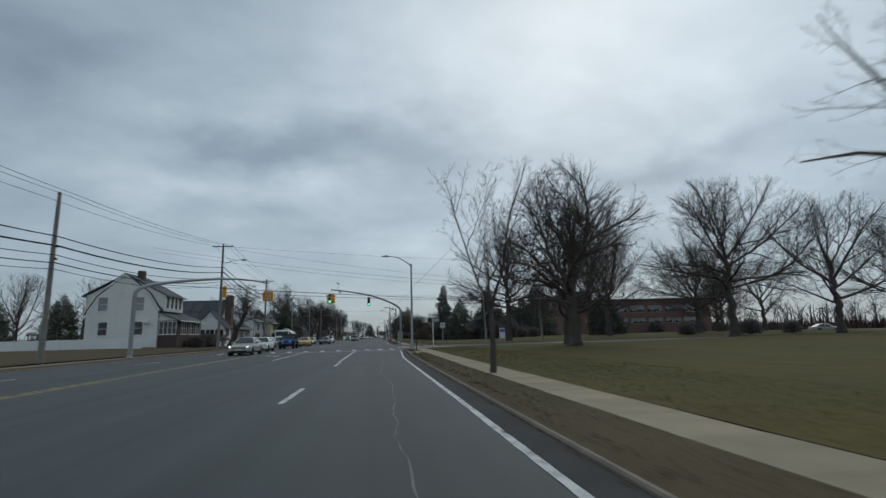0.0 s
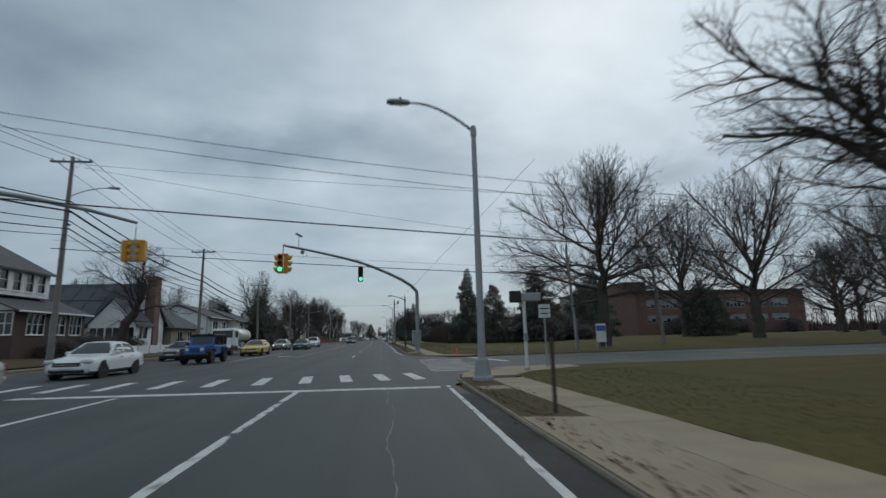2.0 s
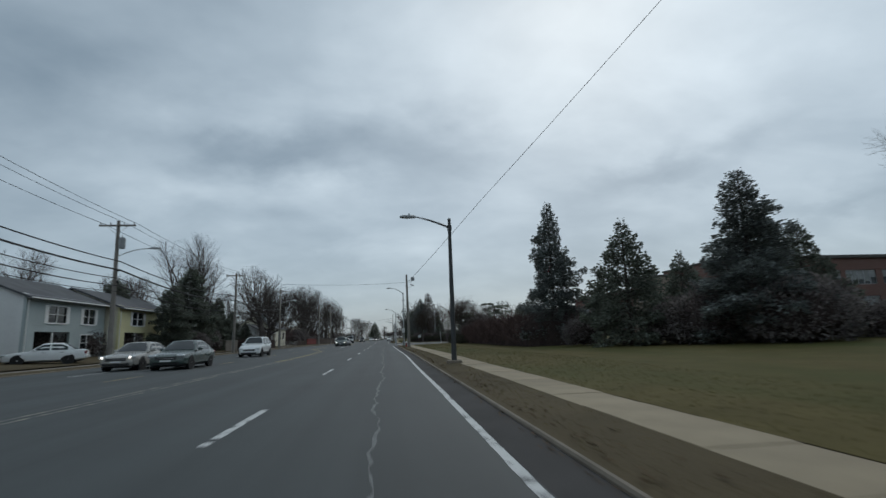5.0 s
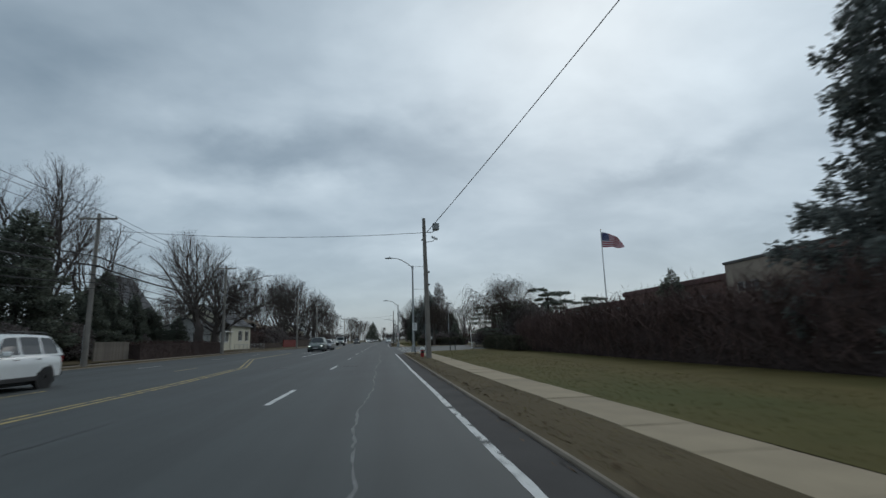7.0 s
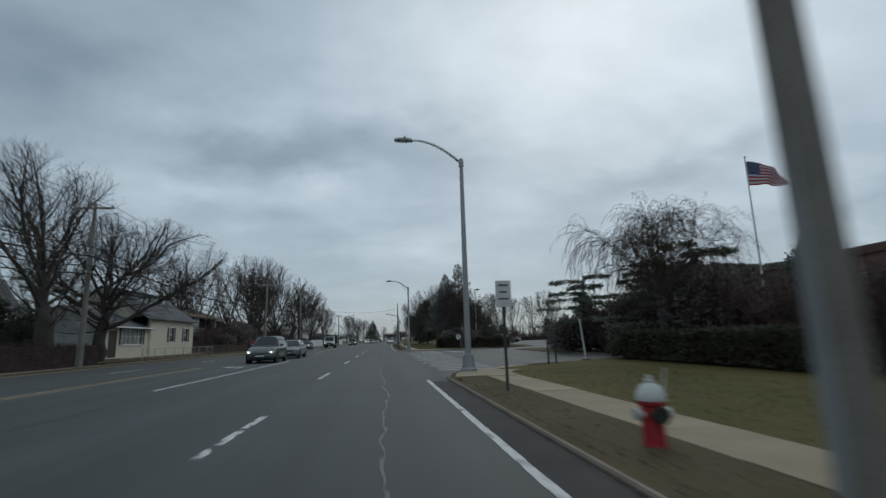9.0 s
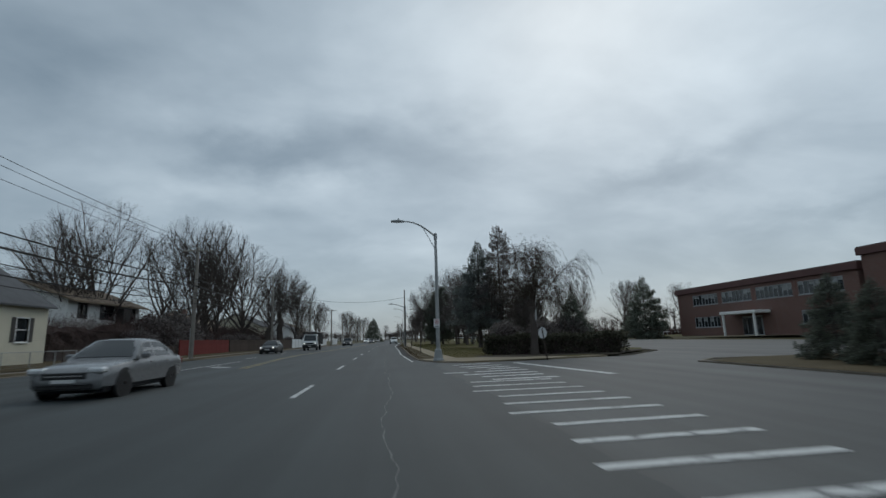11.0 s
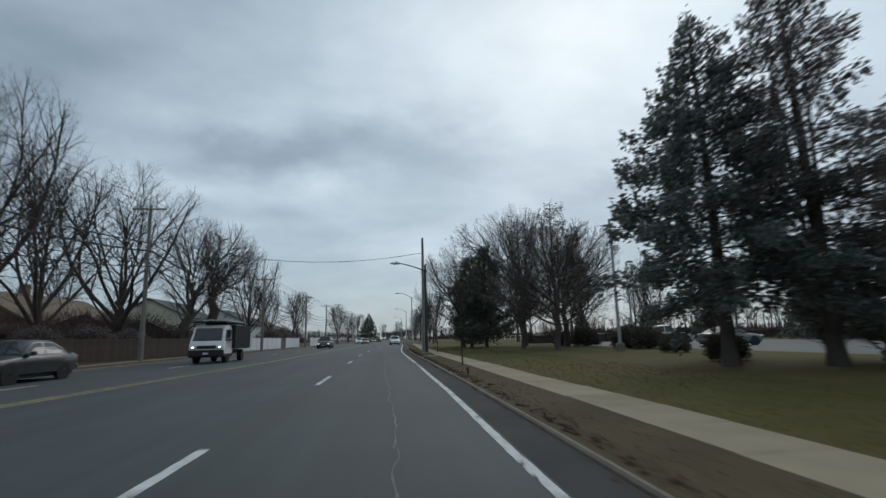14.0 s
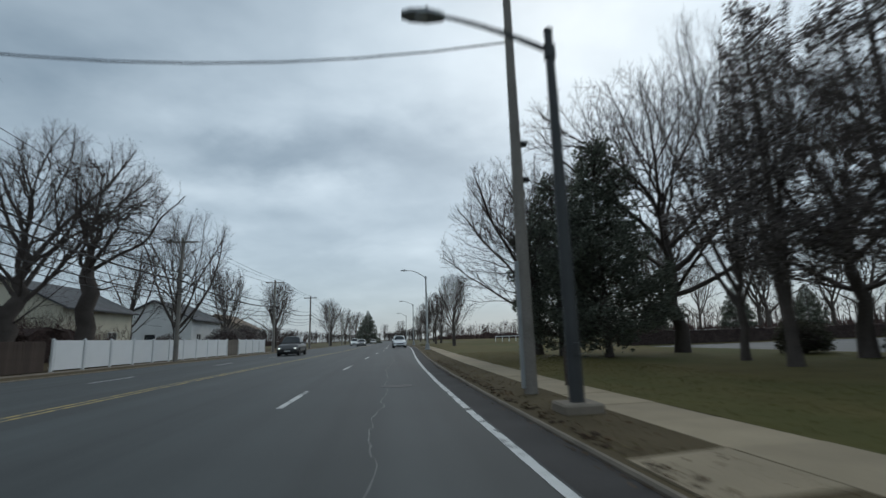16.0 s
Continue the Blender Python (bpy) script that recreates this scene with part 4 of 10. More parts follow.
def bare_tree(seed, height, trunk_r, fork, limbs, spread, low=None, widest=0.5, wide=72, up=0.3, gnarl=0.1, lobes=0.13, lean=(0, 0), fill=1.0, tip=0.004, droop=0.0, ratio=0.5, fat=1.0, leader=0.35, brush=3, stubs=0.0, skirt=0.5):
    """A leafless tree. Limbs leave the trunk between fork and leader and run out to a rounded crown; boughs, branches and twigs
    divide them three times more, each generation shorter and finer. spread: half the crown's width; low: its underside;
    wide: how far the lowest limbs lean from the upright (degrees); up: how strongly wood turns to the light; droop: length of
    hanging twigs; skirt: the crown's width at its underside; fill: density of the fine wood; stubs: share of limbs that were cut back. Returns wood and twigs."""
    rnd = random.Random(seed)
    low = fork * 0.8 if low is None else low
    unit_len = max(height / 16.0, 0.28) ** 0.75
    wood, fine_wood = Solid(), Solid()

    def reach(u, a):
        r = math.sqrt(max(1 - ((u - widest) / (1.02 - widest)) ** 2, 0)) if u > widest else skirt + (1 - skirt) * math.sin(math.pi / 2 * max(u, 0) / widest)
        return spread * r * (1 + lobes * math.sin(2 * a + seed) + lobes * math.sin(3 * a + 2.1 * seed + 4 * u) + lobes * 0.6 * math.sin(5 * a + 7 * u + seed))

    def inside(q):
        u = (q.z - low) / (height - low)
        sway = 0.3 + 0.7 * min(max(u, 0), 1)
        x, y = q.x - lean[0] * sway, q.y - lean[1] * sway
        return -0.12 < u < 1 and math.hypot(x, y) < reach(u, math.atan2(y, x))

    def span(p, d, most):
        """How far one can go from p along d inside the crown."""
        ln, step = 0.0, 0.3 * unit_len
        while ln < most and inside(p + d * (ln + step)):
            ln += step
        return min(ln, most)

    def shoot(p, d, ln, r):
        """A slender pointed twig of three sides."""
        side = d.orthogonal().normalized() * r
        other = d.cross(side)
        ring = [p + side, p - side * 0.5 + other * 0.87, p - side * 0.5 - other * 0.87]
        fine_wood.add([q[:] for q in ring] + [(p + d * ln)[:]], [(0, 1, 3), (1, 2, 3), (2, 0, 3)])

    gauss3 = lambda s: Vector((rnd.gauss(0, s), rnd.gauss(0, s), rnd.gauss(0, s)))
    pieces = (0.0, 0.75, 0.6, 0.45)
    gaps = (0.0, 0.42, 0.27, 0.19)

    def grow(p, d, r, length, level, cut=False):
        n = min(max(int(length / (pieces[level] * unit_len)), 2), 14)
        pts, ways = [p], [d]
        for i in range(n):
            pull = up * 1.6 / n * (1.0 if level < 3 else 0.6)
            hang = -droop * (0.16 * (level == 2) + 0.55 * (level == 3)) * (i + 1) / n if droop else 0.0
            d = unit(d + gauss3(gnarl * (1.0, 1.0, 1.25, 1.5)[level]) + Vector((0, 0, pull + hang)))
            p = p + d * (length / n)
            if (droop and p.z < 0.4) or (level < 3 and i > 1 and not inside(p)):
                break
            pts.append(p)
            ways.append(d)
        length *= (len(pts) - 1) / n
        n = len(pts) - 1
        if n < 1:
            return
        rads = [max(r * (1 - (0.45 if cut else 0.8) * (i / n) ** 0.85), tip) for i in range(n + 1)]
        (wood if r > 0.035 else fine_wood).tube(pts, rads, 9 if r > 0.15 else (6 if r > 0.06 else (4 if r > 0.025 else 3)), cap=cut or r > 0.15)
        gap = gaps[level] * unit_len / fill
        if level == 3 and droop:
            gap *= 2.2
        k, s, turn = 0, (0.16 if level > 1 else 0.2) * length, rnd.uniform(0, 6.28)
        while s < length * 1.02:
            u = min(s / length, 1.0)
            i = min(int(u * n), n - 1)
            q, w = pts[i].lerp(pts[i + 1], u * n - i), ways[i + 1]
            turn += 2.4 + rnd.uniform(-0.5, 0.5)
            spreading = radians(rnd.uniform(28, 58) * (1.0 - 0.35 * u))
            e = turned(w, spreading, rnd, turn)
            if level == 3:
                ln = (0.62 * (1 - 0.45 * u) * rnd.uniform(0.6, 1.2)) * unit_len
                if droop:
                    shoot(q, unit(e * 0.3 + Vector((0, 0, -1))), ln * 1.3, tip * 0.8)
                else:
                    e = unit(e + Vector((0, 0, 0.2)))
                    shoot(q, e, ln, tip)
                    for g in range(brush - 1):
                        shoot(q + e * (ln * rnd.uniform(0.15, 0.6)), unit(e + gauss3(0.38) + Vector((0, 0, 0.15))), ln * rnd.uniform(0.45, 0.8), tip * 0.8)
            else:
                want = ratio * length * (1.15 - 0.7 * u) * rnd.uniform(0.7, 1.15)
                if level == 2:
                    want = min(max(want, 0.7 * unit_len), 2.1 * unit_len) if not droop else droop * rnd.uniform(0.6, 1.25)
                most = want if droop and level == 2 else span(q, e, want)
                if most > 0.3 * unit_len:
                    ln = max(most, 0.45 * unit_len)
                    grow(q, e, min(fat * 0.0085 * ln ** 1.25 + tip * 0.3, rads[i] * 0.72), ln, level + 1)
            s += gap * rnd.uniform(0.7, 1.3) * (1.25 - 0.45 * u)
            k += 1

    top = fork + (height - fork) * leader
    k = max(3, int(top / 0.7))
    sweep = lambda z: Vector((lean[0] * 0.35 * z / top, lean[1] * 0.35 * z / top, z))
    pts = [sweep(-0.15)] + [sweep(top * i / k) + Vector((rnd.gauss(0, 0.16), rnd.gauss(0, 0.16), 0)) * trunk_r * (1 + 2 * i / k) for i in range(k + 1)]
    fall = lambda z: trunk_r * (1.02 - 0.12 * z / fork) if z < fork else trunk_r * 0.9 * max(1 - 0.8 * (z - fork) / max(top - fork, 0.1), 0.2)
    wood.tube(pts, [trunk_r * 1.45, trunk_r * 1.22] + [fall(top * i / k) for i in range(1, k + 1)], 12)
    turn = rnd.uniform(0, 6.28)
    for j in range(limbs):
        v = j / max(limbs - 1, 1)
        z = fork * 0.92 + (top - fork * 0.92) * v ** 1.25
        i = min(int((z + 0.15) / top * k) + 1, k)
        turn += 2.4 + rnd.uniform(-0.35, 0.35)
        a = radians(wide * (1 - 0.86 * v) * rnd.uniform(0.82, 1.12))
        d = Vector((math.cos(turn) * math.sin(a), math.sin(turn) * math.sin(a), math.cos(a)))
        p = pts[i].lerp(pts[min(i + 1, k + 1)], 0.3)
        ln = span(p, unit(d + Vector((0, 0, up * 0.5))), height)
        if ln < 0.8 * unit_len:
            continue
        cut = rnd.random() < stubs
        grow(p, d, min(fat * 0.0088 * ln ** 1.25, fall(z) * 0.75), ln * (0.45 if cut else 1.3), 1, cut)
    return wood, fine_wood


def tree_thing(name, at, solids, label, category, mats=(None, None), turn=0.0, group=""):
    t = thing(name, at, label, category, group, turn)
    part("trunk", solids[0], mats[0] or BARK, t, smooth=60)
    part("crown", solids[1], mats[1] or TWIG, t, "fine bare twigs")
    return t


def needle_spray(s, p, d, length, width, rnd):
    """A flat little spray of needles, as a folded blade."""
    d = unit(d)
    side = d.orthogonal().normalized()
    side.rotate(Matrix.Rotation(rnd.uniform(0, 6.283), 3, d))
    a, m, e = p, p + d * length * 0.45, p + d * length
    dip = d.cross(side) * width * 0.35
    l, r = m + side * width + dip, m - side * width + dip
    s.add([a[:], r[:], e[:], l[:]], [(0, 1, 2), (0, 2, 3)])


def conifer(seed, height, radius, clear=0.6, sprays=9000, trunk_r=0.16, droop=0.18, ragged=0.25, point=1.0, size=0.42, thin=0.0, lift=0.25, gap=0.06):
    """A conifer: tapered trunk, boughs all the way up that shorten towards the tip, each a fan of needled shoots.
    clear: bare trunk below; point: shape of the cone; thin: how much of the foliage is missing; gap: height between boughs."""
    rnd = random.Random(seed)
    wood, leaf = Solid(), Solid()
    wood.tube([(0, 0, -0.15), (0, 0, 0.5), (0.03, 0.02, height * 0.5), (0, 0, height)], [trunk_r * 1.4, trunk_r, trunk_r * 0.6, 0.02], 8)
    boughs = []
    z, a = clear, 0.0
    while z < height - 0.1:
        u = (z - clear) / (height - clear)
        reach = radius * (1 - u) ** point * min(1.0, 0.75 + u * 2.0)
        a += 2.4 + rnd.uniform(-0.5, 0.5)
        bulge = 1 + 0.35 * ragged * math.sin(a * 1.0 + z * 0.9 + seed) + 0.5 * ragged * noise.noise(Vector((math.cos(a) * 1.5, math.sin(a) * 1.5, z * 0.7 + seed)))
        ln = max(reach * bulge * rnd.uniform(1 - ragged, 1 + ragged * 0.35), 0.22)
        if rnd.random() >= thin:
            boughs.append((Vector((0, 0, z)), a, ln, u))
        z += gap * (0.6 + 0.8 * rnd.random()) * (0.55 + 0.45 * (1 - u))
    total = sum(b[2] ** 1.5 for b in boughs)
    for p, a, ln, u in boughs:
        d = Vector((math.cos(a), math.sin(a), lift * u - droop * (1 - u) + rnd.gauss(0, 0.16)))
        cross = Vector((-math.sin(a), math.cos(a), 0))
        pts = [p + d * (ln * q) + Vector((0, 0, -droop * 0.4 * ln * q * q + 0.12 * ln * max(q - 0.55, 0))) for q in (0, 0.35, 0.7, 1.0)]
        wood.tube(pts, [0.03, 0.022, 0.014, 0.006], 3, cap=False)
        for i in range(max(5, int(sprays * ln ** 1.5 / total))):
            q = rnd.uniform(0.03, 1.0) ** 0.6
            j = min(int(q * 3), 2)
            c = pts[j].lerp(pts[j + 1], q * 3 - j)
            w = rnd.uniform(-1, 1)
            c = c + cross * w * min(0.42 * ln * (1.12 - q), 0.9) + Vector((0, 0, rnd.gauss(0, 0.17) - abs(w) * 0.1))
            out = unit(d * rnd.uniform(0.3, 1.0) + cross * w * 0.8 + Vector((0, 0, rnd.uniform(-0.5, 0.45))))
            needle_spray(leaf, c, out, size * rnd.uniform(0.6, 1.25) * (1 - 0.35 * u), size * 0.2 * rnd.uniform(0.7, 1.3), rnd)
    return wood, leaf


def conifer_thing(name, at, solids, label, mat=None, turn=0.0):
    t = thing(name, at, label, "tree", "", turn)
    part("trunk", solids[0], BARK, t)
    part("crown", solids[1], mat or NEEDLE, t, "dark needled boughs")
    return t


def lumpy(p, k, s):
    return 1 + k * noise.noise(Vector(p) * s) + 0.5 * k * noise.noise(Vector(p) * s * 2.3)


def twig_mass(seed, x0, x1, y0, y1, top, count, lean_out=0.5, r=0.009, length=0.9, low=0.1):
    """Bare twigs that fill a hedge's volume and fray its outline; top: its height as a function of x, y."""
    rnd = random.Random(seed)
    s = Solid()
    for i in range(count):
        x, y = rnd.uniform(x0, x1), rnd.uniform(y0, y1)
        h = top(x, y)
        if rnd.random() < 0.5:  # nearer the faces, where twigs are seen
            side = rnd.randint(0, 2)
            if side == 0:
                x = x0 + abs(rnd.gauss(0, 0.18))
            elif side == 1:
                h = h
        z = low + (h - low) * (rnd.random() ** 0.65)
        d = unit(Vector((rnd.gauss(0, 0.45), rnd.gauss(0, 0.45), rnd.uniform(0.25, 1.0))))
        ln = length * rnd.uniform(0.45, 1.2)
        a = Vector((x, y, z))
        b = a + d * ln * 0.55
        c = b + unit(d + Vector((rnd.gauss(0, 0.35), rnd.gauss(0, 0.35), 0.1))) * ln * 0.45
        s.tube([a, b, c], [r * 1.3, r, r * 0.5], 3, cap=False)
    return s


def hedge_body(x0, x1, y0, y1, top, n=(8, 40), inset=0.25, k=0.1, seed=0.0):
    """A lumpy closed block filling a hedge, the shade of its inside put into the colour."""
    s = Solid()
    nx, ny = n
    x0, x1 = x0 + inset, x1 - inset
    v, f = [], []
    rings = [(0, 0.0), (0, 0.35), (0, 0.7), (0, 0.92)] + [(i / nx, 1.0) for i in range(nx + 1)] + [(1, 0.92), (1, 0.6), (1, 0.0)]
    m = len(rings)
    for j in range(ny + 1):
        y = y0 + (y1 - y0) * j / ny
        for u, w in rings:
            x = x0 + (x1 - x0) * u
            h = top(x, y) - inset
            p = Vector((x, y, max(h, 0.2) * w + 0.02))
            g = noise.noise(p * 0.9 + Vector((seed, 0, 0))) * k * 3.0 * (1 if w > 0.05 else 0.4)
            v.append((p.x + g * (1 if u < 0.5 else -1), p.y, p.z * (1 + g * 0.25)))
    for j in range(ny):
        for i in range(m - 1):
            f.append((j * m + i, j * m + i + 1, (j + 1) * m + i + 1, (j + 1) * m + i))
    f.append(tuple(range(m)))
    f.append(tuple(ny * m + i for i in range(m))[::-1])
    return s.add(v, f)


def shrub(seed, rx, ry, h, leaves=1800, size=0.13, twiggy=0.3):
    """A rounded shrub: stems, and small leaves in a ragged shell with gaps."""
    rnd = random.Random(seed)
    stems, leaf = Solid(), Solid()
    for i in range(14):
        a = rnd.uniform(0, 6.283)
        e = Vector((math.cos(a) * rx * rnd.uniform(0.3, 0.9), math.sin(a) * ry * rnd.uniform(0.3, 0.9), h * rnd.uniform(0.5, 0.95)))
        stems.tube([(0.1 * math.cos(a), 0.1 * math.sin(a), -0.05), tuple(e * 0.5 + Vector((0, 0, 0.1))), tuple(e)], [0.025, 0.016, 0.006], 4, cap=False)
    for i in range(leaves):
        a, b = rnd.uniform(0, 6.283), math.asin(rnd.uniform(-0.85, 1.0))
        w = math.cos(b) ** (1.0 if b > 0 else 0.35)
        q = Vector((math.cos(a) * w, math.sin(a) * w, math.sin(b)))
        k = rnd.uniform(0.72, 1.02) * lumpy(q * 2 + Vector((seed, 0, 0)), 0.22, 1.3)
        p = Vector((q.x * rx * k, q.y * ry * k, max(h * 0.42 + q.z * h * (0.58 if q.z > 0 else 0.45) * k, 0.04)))
        needle_spray(leaf, p, q + Vector((rnd.gauss(0, 0.6), rnd.gauss(0, 0.6), rnd.gauss(0.1, 0.5))), size * rnd.uniform(0.7, 1.4), size * 0.32, rnd)
    # closed lump behind the leaves; its dark colour paints the shade in the gaps
    core = Solid()
    rings, seg = 6, 12
    cv, cf = [(0, 0, 0.02)], []
    for r in range(1, rings + 1):
        b = -1.1 + (math.pi / 2 + 1.1) * r / (rings + 1)
        for c in range(seg):
            a = 2 * math.pi * c / seg
            w = math.cos(b) ** (1.0 if b > 0 else 0.35)
            q = Vector((math.cos(a) * w, math.sin(a) * w, math.sin(b)))
            k = 0.74 * lumpy(q * 2 + Vector((seed, 0, 0)), 0.22, 1.3)
            cv.append((q.x * rx * k, q.y * ry * k, max(h * 0.42 + q.z * h * 0.55 * k, 0.02)))
    cv.append((0, 0, h * 0.42 + h * 0.58 * 0.74))
    for c in range(seg):
        cf.append((0, 1 + (c + 1) % seg, 1 + c))
        for r in range(rings - 1):
            cf.append((1 + r * seg + c, 1 + r * seg + (c + 1) % seg, 1 + (r + 1) * seg + (c + 1) % seg, 1 + (r + 1) * seg + c))
        cf.append((1 + (rings - 1) * seg + c, 1 + (rings - 1) * seg + (c + 1) % seg, len(cv) - 1))
    core.add(cv, cf)
    return stems, leaf, core


def shrub_thing(at, solids, label, mat=None, core=None, turn=0.0):
    t = thing("shrub", at, label, "shrub", "", turn)
    part("wood", solids[0], BARK, t)
    part("foliage", solids[1], mat or SHRUB_LEAF, t)
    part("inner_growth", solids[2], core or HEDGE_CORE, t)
    return t

# ---------------------------------------------------------------- buildings
def wall_panel(s, axis, at, a0, a1, z0, z1, thick, holes=()):
    """A wall in the plane axis = at, from a0 to a1 along the other axis, with openings (a0, z0, a1, z1) cut through it."""
    us = sorted({a0, a1, *(h[0] for h in holes), *(h[2] for h in holes)})
    ws = sorted({z0, z1, *(h[1] for h in holes), *(h[3] for h in holes)})
    nu, nw = len(us), len(ws)
    spot = lambda i, j, d: (at + thick * d, us[i], ws[j]) if axis == "x" else (us[i], at + thick * d, ws[j])
    v = [spot(i, j, d) for d in (0, 1) for i in range(nu) for j in range(nw)]
    key = lambda i, j, d: d * nu * nw + i * nw + j

    def solid(i, j):
        if not (0 <= i < nu - 1 and 0 <= j < nw - 1):
            return False
        cu, cw = (us[i] + us[i + 1]) / 2, (ws[j] + ws[j + 1]) / 2
        return not any(h[0] < cu < h[2] and h[1] < cw < h[3] for h in holes)

    f = []
    for i in range(nu - 1):
        for j in range(nw - 1):
            if not solid(i, j):
                continue
            ring = ((i, j), (i + 1, j), (i + 1, j + 1), (i, j + 1))
            f += [tuple(key(*p, 0) for p in ring), tuple(key(*p, 1) for p in reversed(ring))]
            for k, (di, dj) in enumerate(((0, -1), (1, 0), (0, 1), (-1, 0))):
                if not solid(i + di, j + dj):
                    p, q = ring[k], ring[(k + 1) % 4]
                    f.append((key(*p, 0), key(*p, 1), key(*q, 1), key(*q, 0)))
    used = sorted({i for q in f for i in q})
    slot = {i: k for k, i in enumerate(used)}
    s.add([v[i] for i in used], [tuple(slot[i] for i in q) for q in f])


def window(parent, axis, at, out, a0, z0, a1, z1, cols=1, rows=2, glass=None, frame=None, shutters=None, sill=True, deep=0.08):
    """A window set in an opening: casing, sash bars, panes and sill. out: -1 or 1, the side it faces along the axis."""
    f = 0.07

    def bar(u0, w0, u1, w1, d0, d1):
        p, q = sorted((at + out * d0, at + out * d1))
        return Solid().box(p, u0, w0, q, u1, w1) if axis == "x" else Solid().box(u0, p, w0, u1, q, w1)

    p, q = sorted((at - out * deep, at + out * 0.03))
    casing = Solid()
    wall_panel(casing, axis, p, a0 - f, a1 + f, z0 - f, z1 + f, q - p, [(a0, z0, a1, z1)])
    win = part("window", casing, frame or TRIM_WHITE, parent)
    for i in range(1, cols):
        u = a0 + (a1 - a0) * i / cols
        part("mullion", bar(u - 0.03, z0, u + 0.03, z1, -deep, 0.0), frame or TRIM_WHITE, win)
    for i in range(1, rows):
        v = z0 + (z1 - z0) * i / rows
        part("sash_bar", bar(a0, v - 0.025, a1, v + 0.025, -deep, -0.01), frame or TRIM_WHITE, win)
    for i in range(cols):
        for j in range(rows):
            u, v, du, dv = a0 + (a1 - a0) * i / cols, z0 + (z1 - z0) * j / rows, (a1 - a0) / cols, (z1 - z0) / rows
            part("pane", bar(u - (0.01 if i == 0 else 0), v - (0.01 if j == 0 else 0), u + du + (0.01 if i == cols - 1 else -0.002), v + dv + (0.01 if j == rows - 1 else -0.002), -0.09, -0.082), glass or GLASS, win)
    if sill:
        s = Solid()
        p, q = sorted((at, at + out * 0.09))
        if axis == "x":
            s.slab(p, a0 - 0.12, z0 - f - 0.05, q, a1 + 0.12, z0 - f, 0.01)
        else:
            s.slab(a0 - 0.12, p, z0 - f - 0.05, a1 + 0.12, q, z0 - f, 0.01)
        part("sill", s, frame or TRIM_WHITE, win)
    if shutters:
        for u0, u1 in ((a0 - f - 0.38, a0 - f - 0.02), (a1 + f + 0.02, a1 + f + 0.38)):
            s = Solid()
            p, q = sorted((at + out * 0.002, at + out * 0.04))
            if axis == "x":
                s.slab(p, u0, z0 - 0.05, q, u1, z1 + 0.05, 0.008)
            else:
                s.slab(u0, p, z0 - 0.05, u1, q, z1 + 0.05, 0.008)
            part("shutter", s, shutters, win)
    return win


def roof_slab(s, axis, a0, a1, pts, thick=0.16):
    """A roof plane swept along an axis over a broken line of (u, z) points."""
    n = len(pts)
    out = [(u, z) for u, z in pts] + [(u, z - thick) for u, z in reversed(pts)]
    s.prism(out, axis, a0, a1)


def downpipe(parent, x, y, z0, z1):
    part("downpipe", Solid().tube([(x, y, z0), (x, y, z1)], 0.04, 6), TRIM_WHITE, parent)


# ---- the white Dutch-colonial house by the crossing
h1 = thing("house", (0, 0, 0), "white sided gambrel house with long dormer and enclosed brick porch", "house")
Y0, Y1 = 72.0, 78.9
GZ = 0.3
gable = [(-38.4, GZ), (-29.4, GZ), (-29.4, 5.5), (-30.8, 7.7), (-34.0, 10.45), (-37.0, 7.75), (-38.4, 5.4)]
w = Solid()
holes = [(-36.95, 5.5, -35.85, 7.3), (-32.4, 5.5, -31.3, 7.3), (-36.75, 2.3, -35.65, 4.0), (-32.35, 2.3, -31.25, 4.0)]
wall_panel(w, "y", Y0, -38.4, -29.4, GZ, 5.2, 0.2, [h for h in holes if h[1] < 4])
wall_panel(w, "y", Y0, -36.97, -30.8, 5.2, 7.6, 0.2, [h for h in holes if h[1] > 4])
w.prism([(-38.4, 5.2), (-36.97, 5.2), (-36.97, 7.75), (-38.4, 5.4)], "y", Y0, Y0 + 0.2)
w.prism([(-30.8, 5.2), (-29.4, 5.2), (-29.4, 5.5), (-30.8, 7.65)], "y", Y0, Y0 + 0.2)
w.prism([(-36.97, 7.6), (-30.8, 7.6), (-34.0, 10.4)], "y", Y0, Y0 + 0.2)
w.prism(gable, "y", Y1 - 0.2, Y1)
wall_panel(w, "x", -29.6, Y0 + 0.2, Y1 - 0.2, GZ, 5.3, 0.2)
w.box(-38.4, Y0 + 0.2, GZ, -38.2, Y1 - 0.2, 5.3)
part("wall", w, SIDING_WHITE, h1)
r = Solid()
roof_slab(r, "y", Y0 - 0.1, Y1 + 0.2, [(-38.75, 5.2), (-37.15, 7.95), (-34.0, 10.65), (-30.65, 7.9), (-29.3, 5.75), (-28.95, 5.45)], 0.12)
roof_slab(r, "y", Y0 + 0.35, Y1 + 0.3, [(-34.0, 10.62), (-28.45, 7.5)], 0.14)
roof_slab(r, "y", Y0 + 0.35, Y1 + 0.3, [(-39.4, 7.6), (-34.0, 10.62)], 0.14)
part("roof", r, ROOF_GREY, h1)
for a, b in (((-38.8, 5.12), (-37.2, 7.84)), ((-37.2, 7.84), (-34.0, 10.54)), ((-34.0, 10.54), (-30.6, 7.78)), ((-30.6, 7.78), (-29.25, 5.62))):
    part("rake_board", Solid().prism([a, b, (b[0], b[1] - 0.24), (a[0], a[1] - 0.24)], "y", Y0 - 0.13, Y0 - 0.04), TRIM_WHITE, h1, "white rake board")
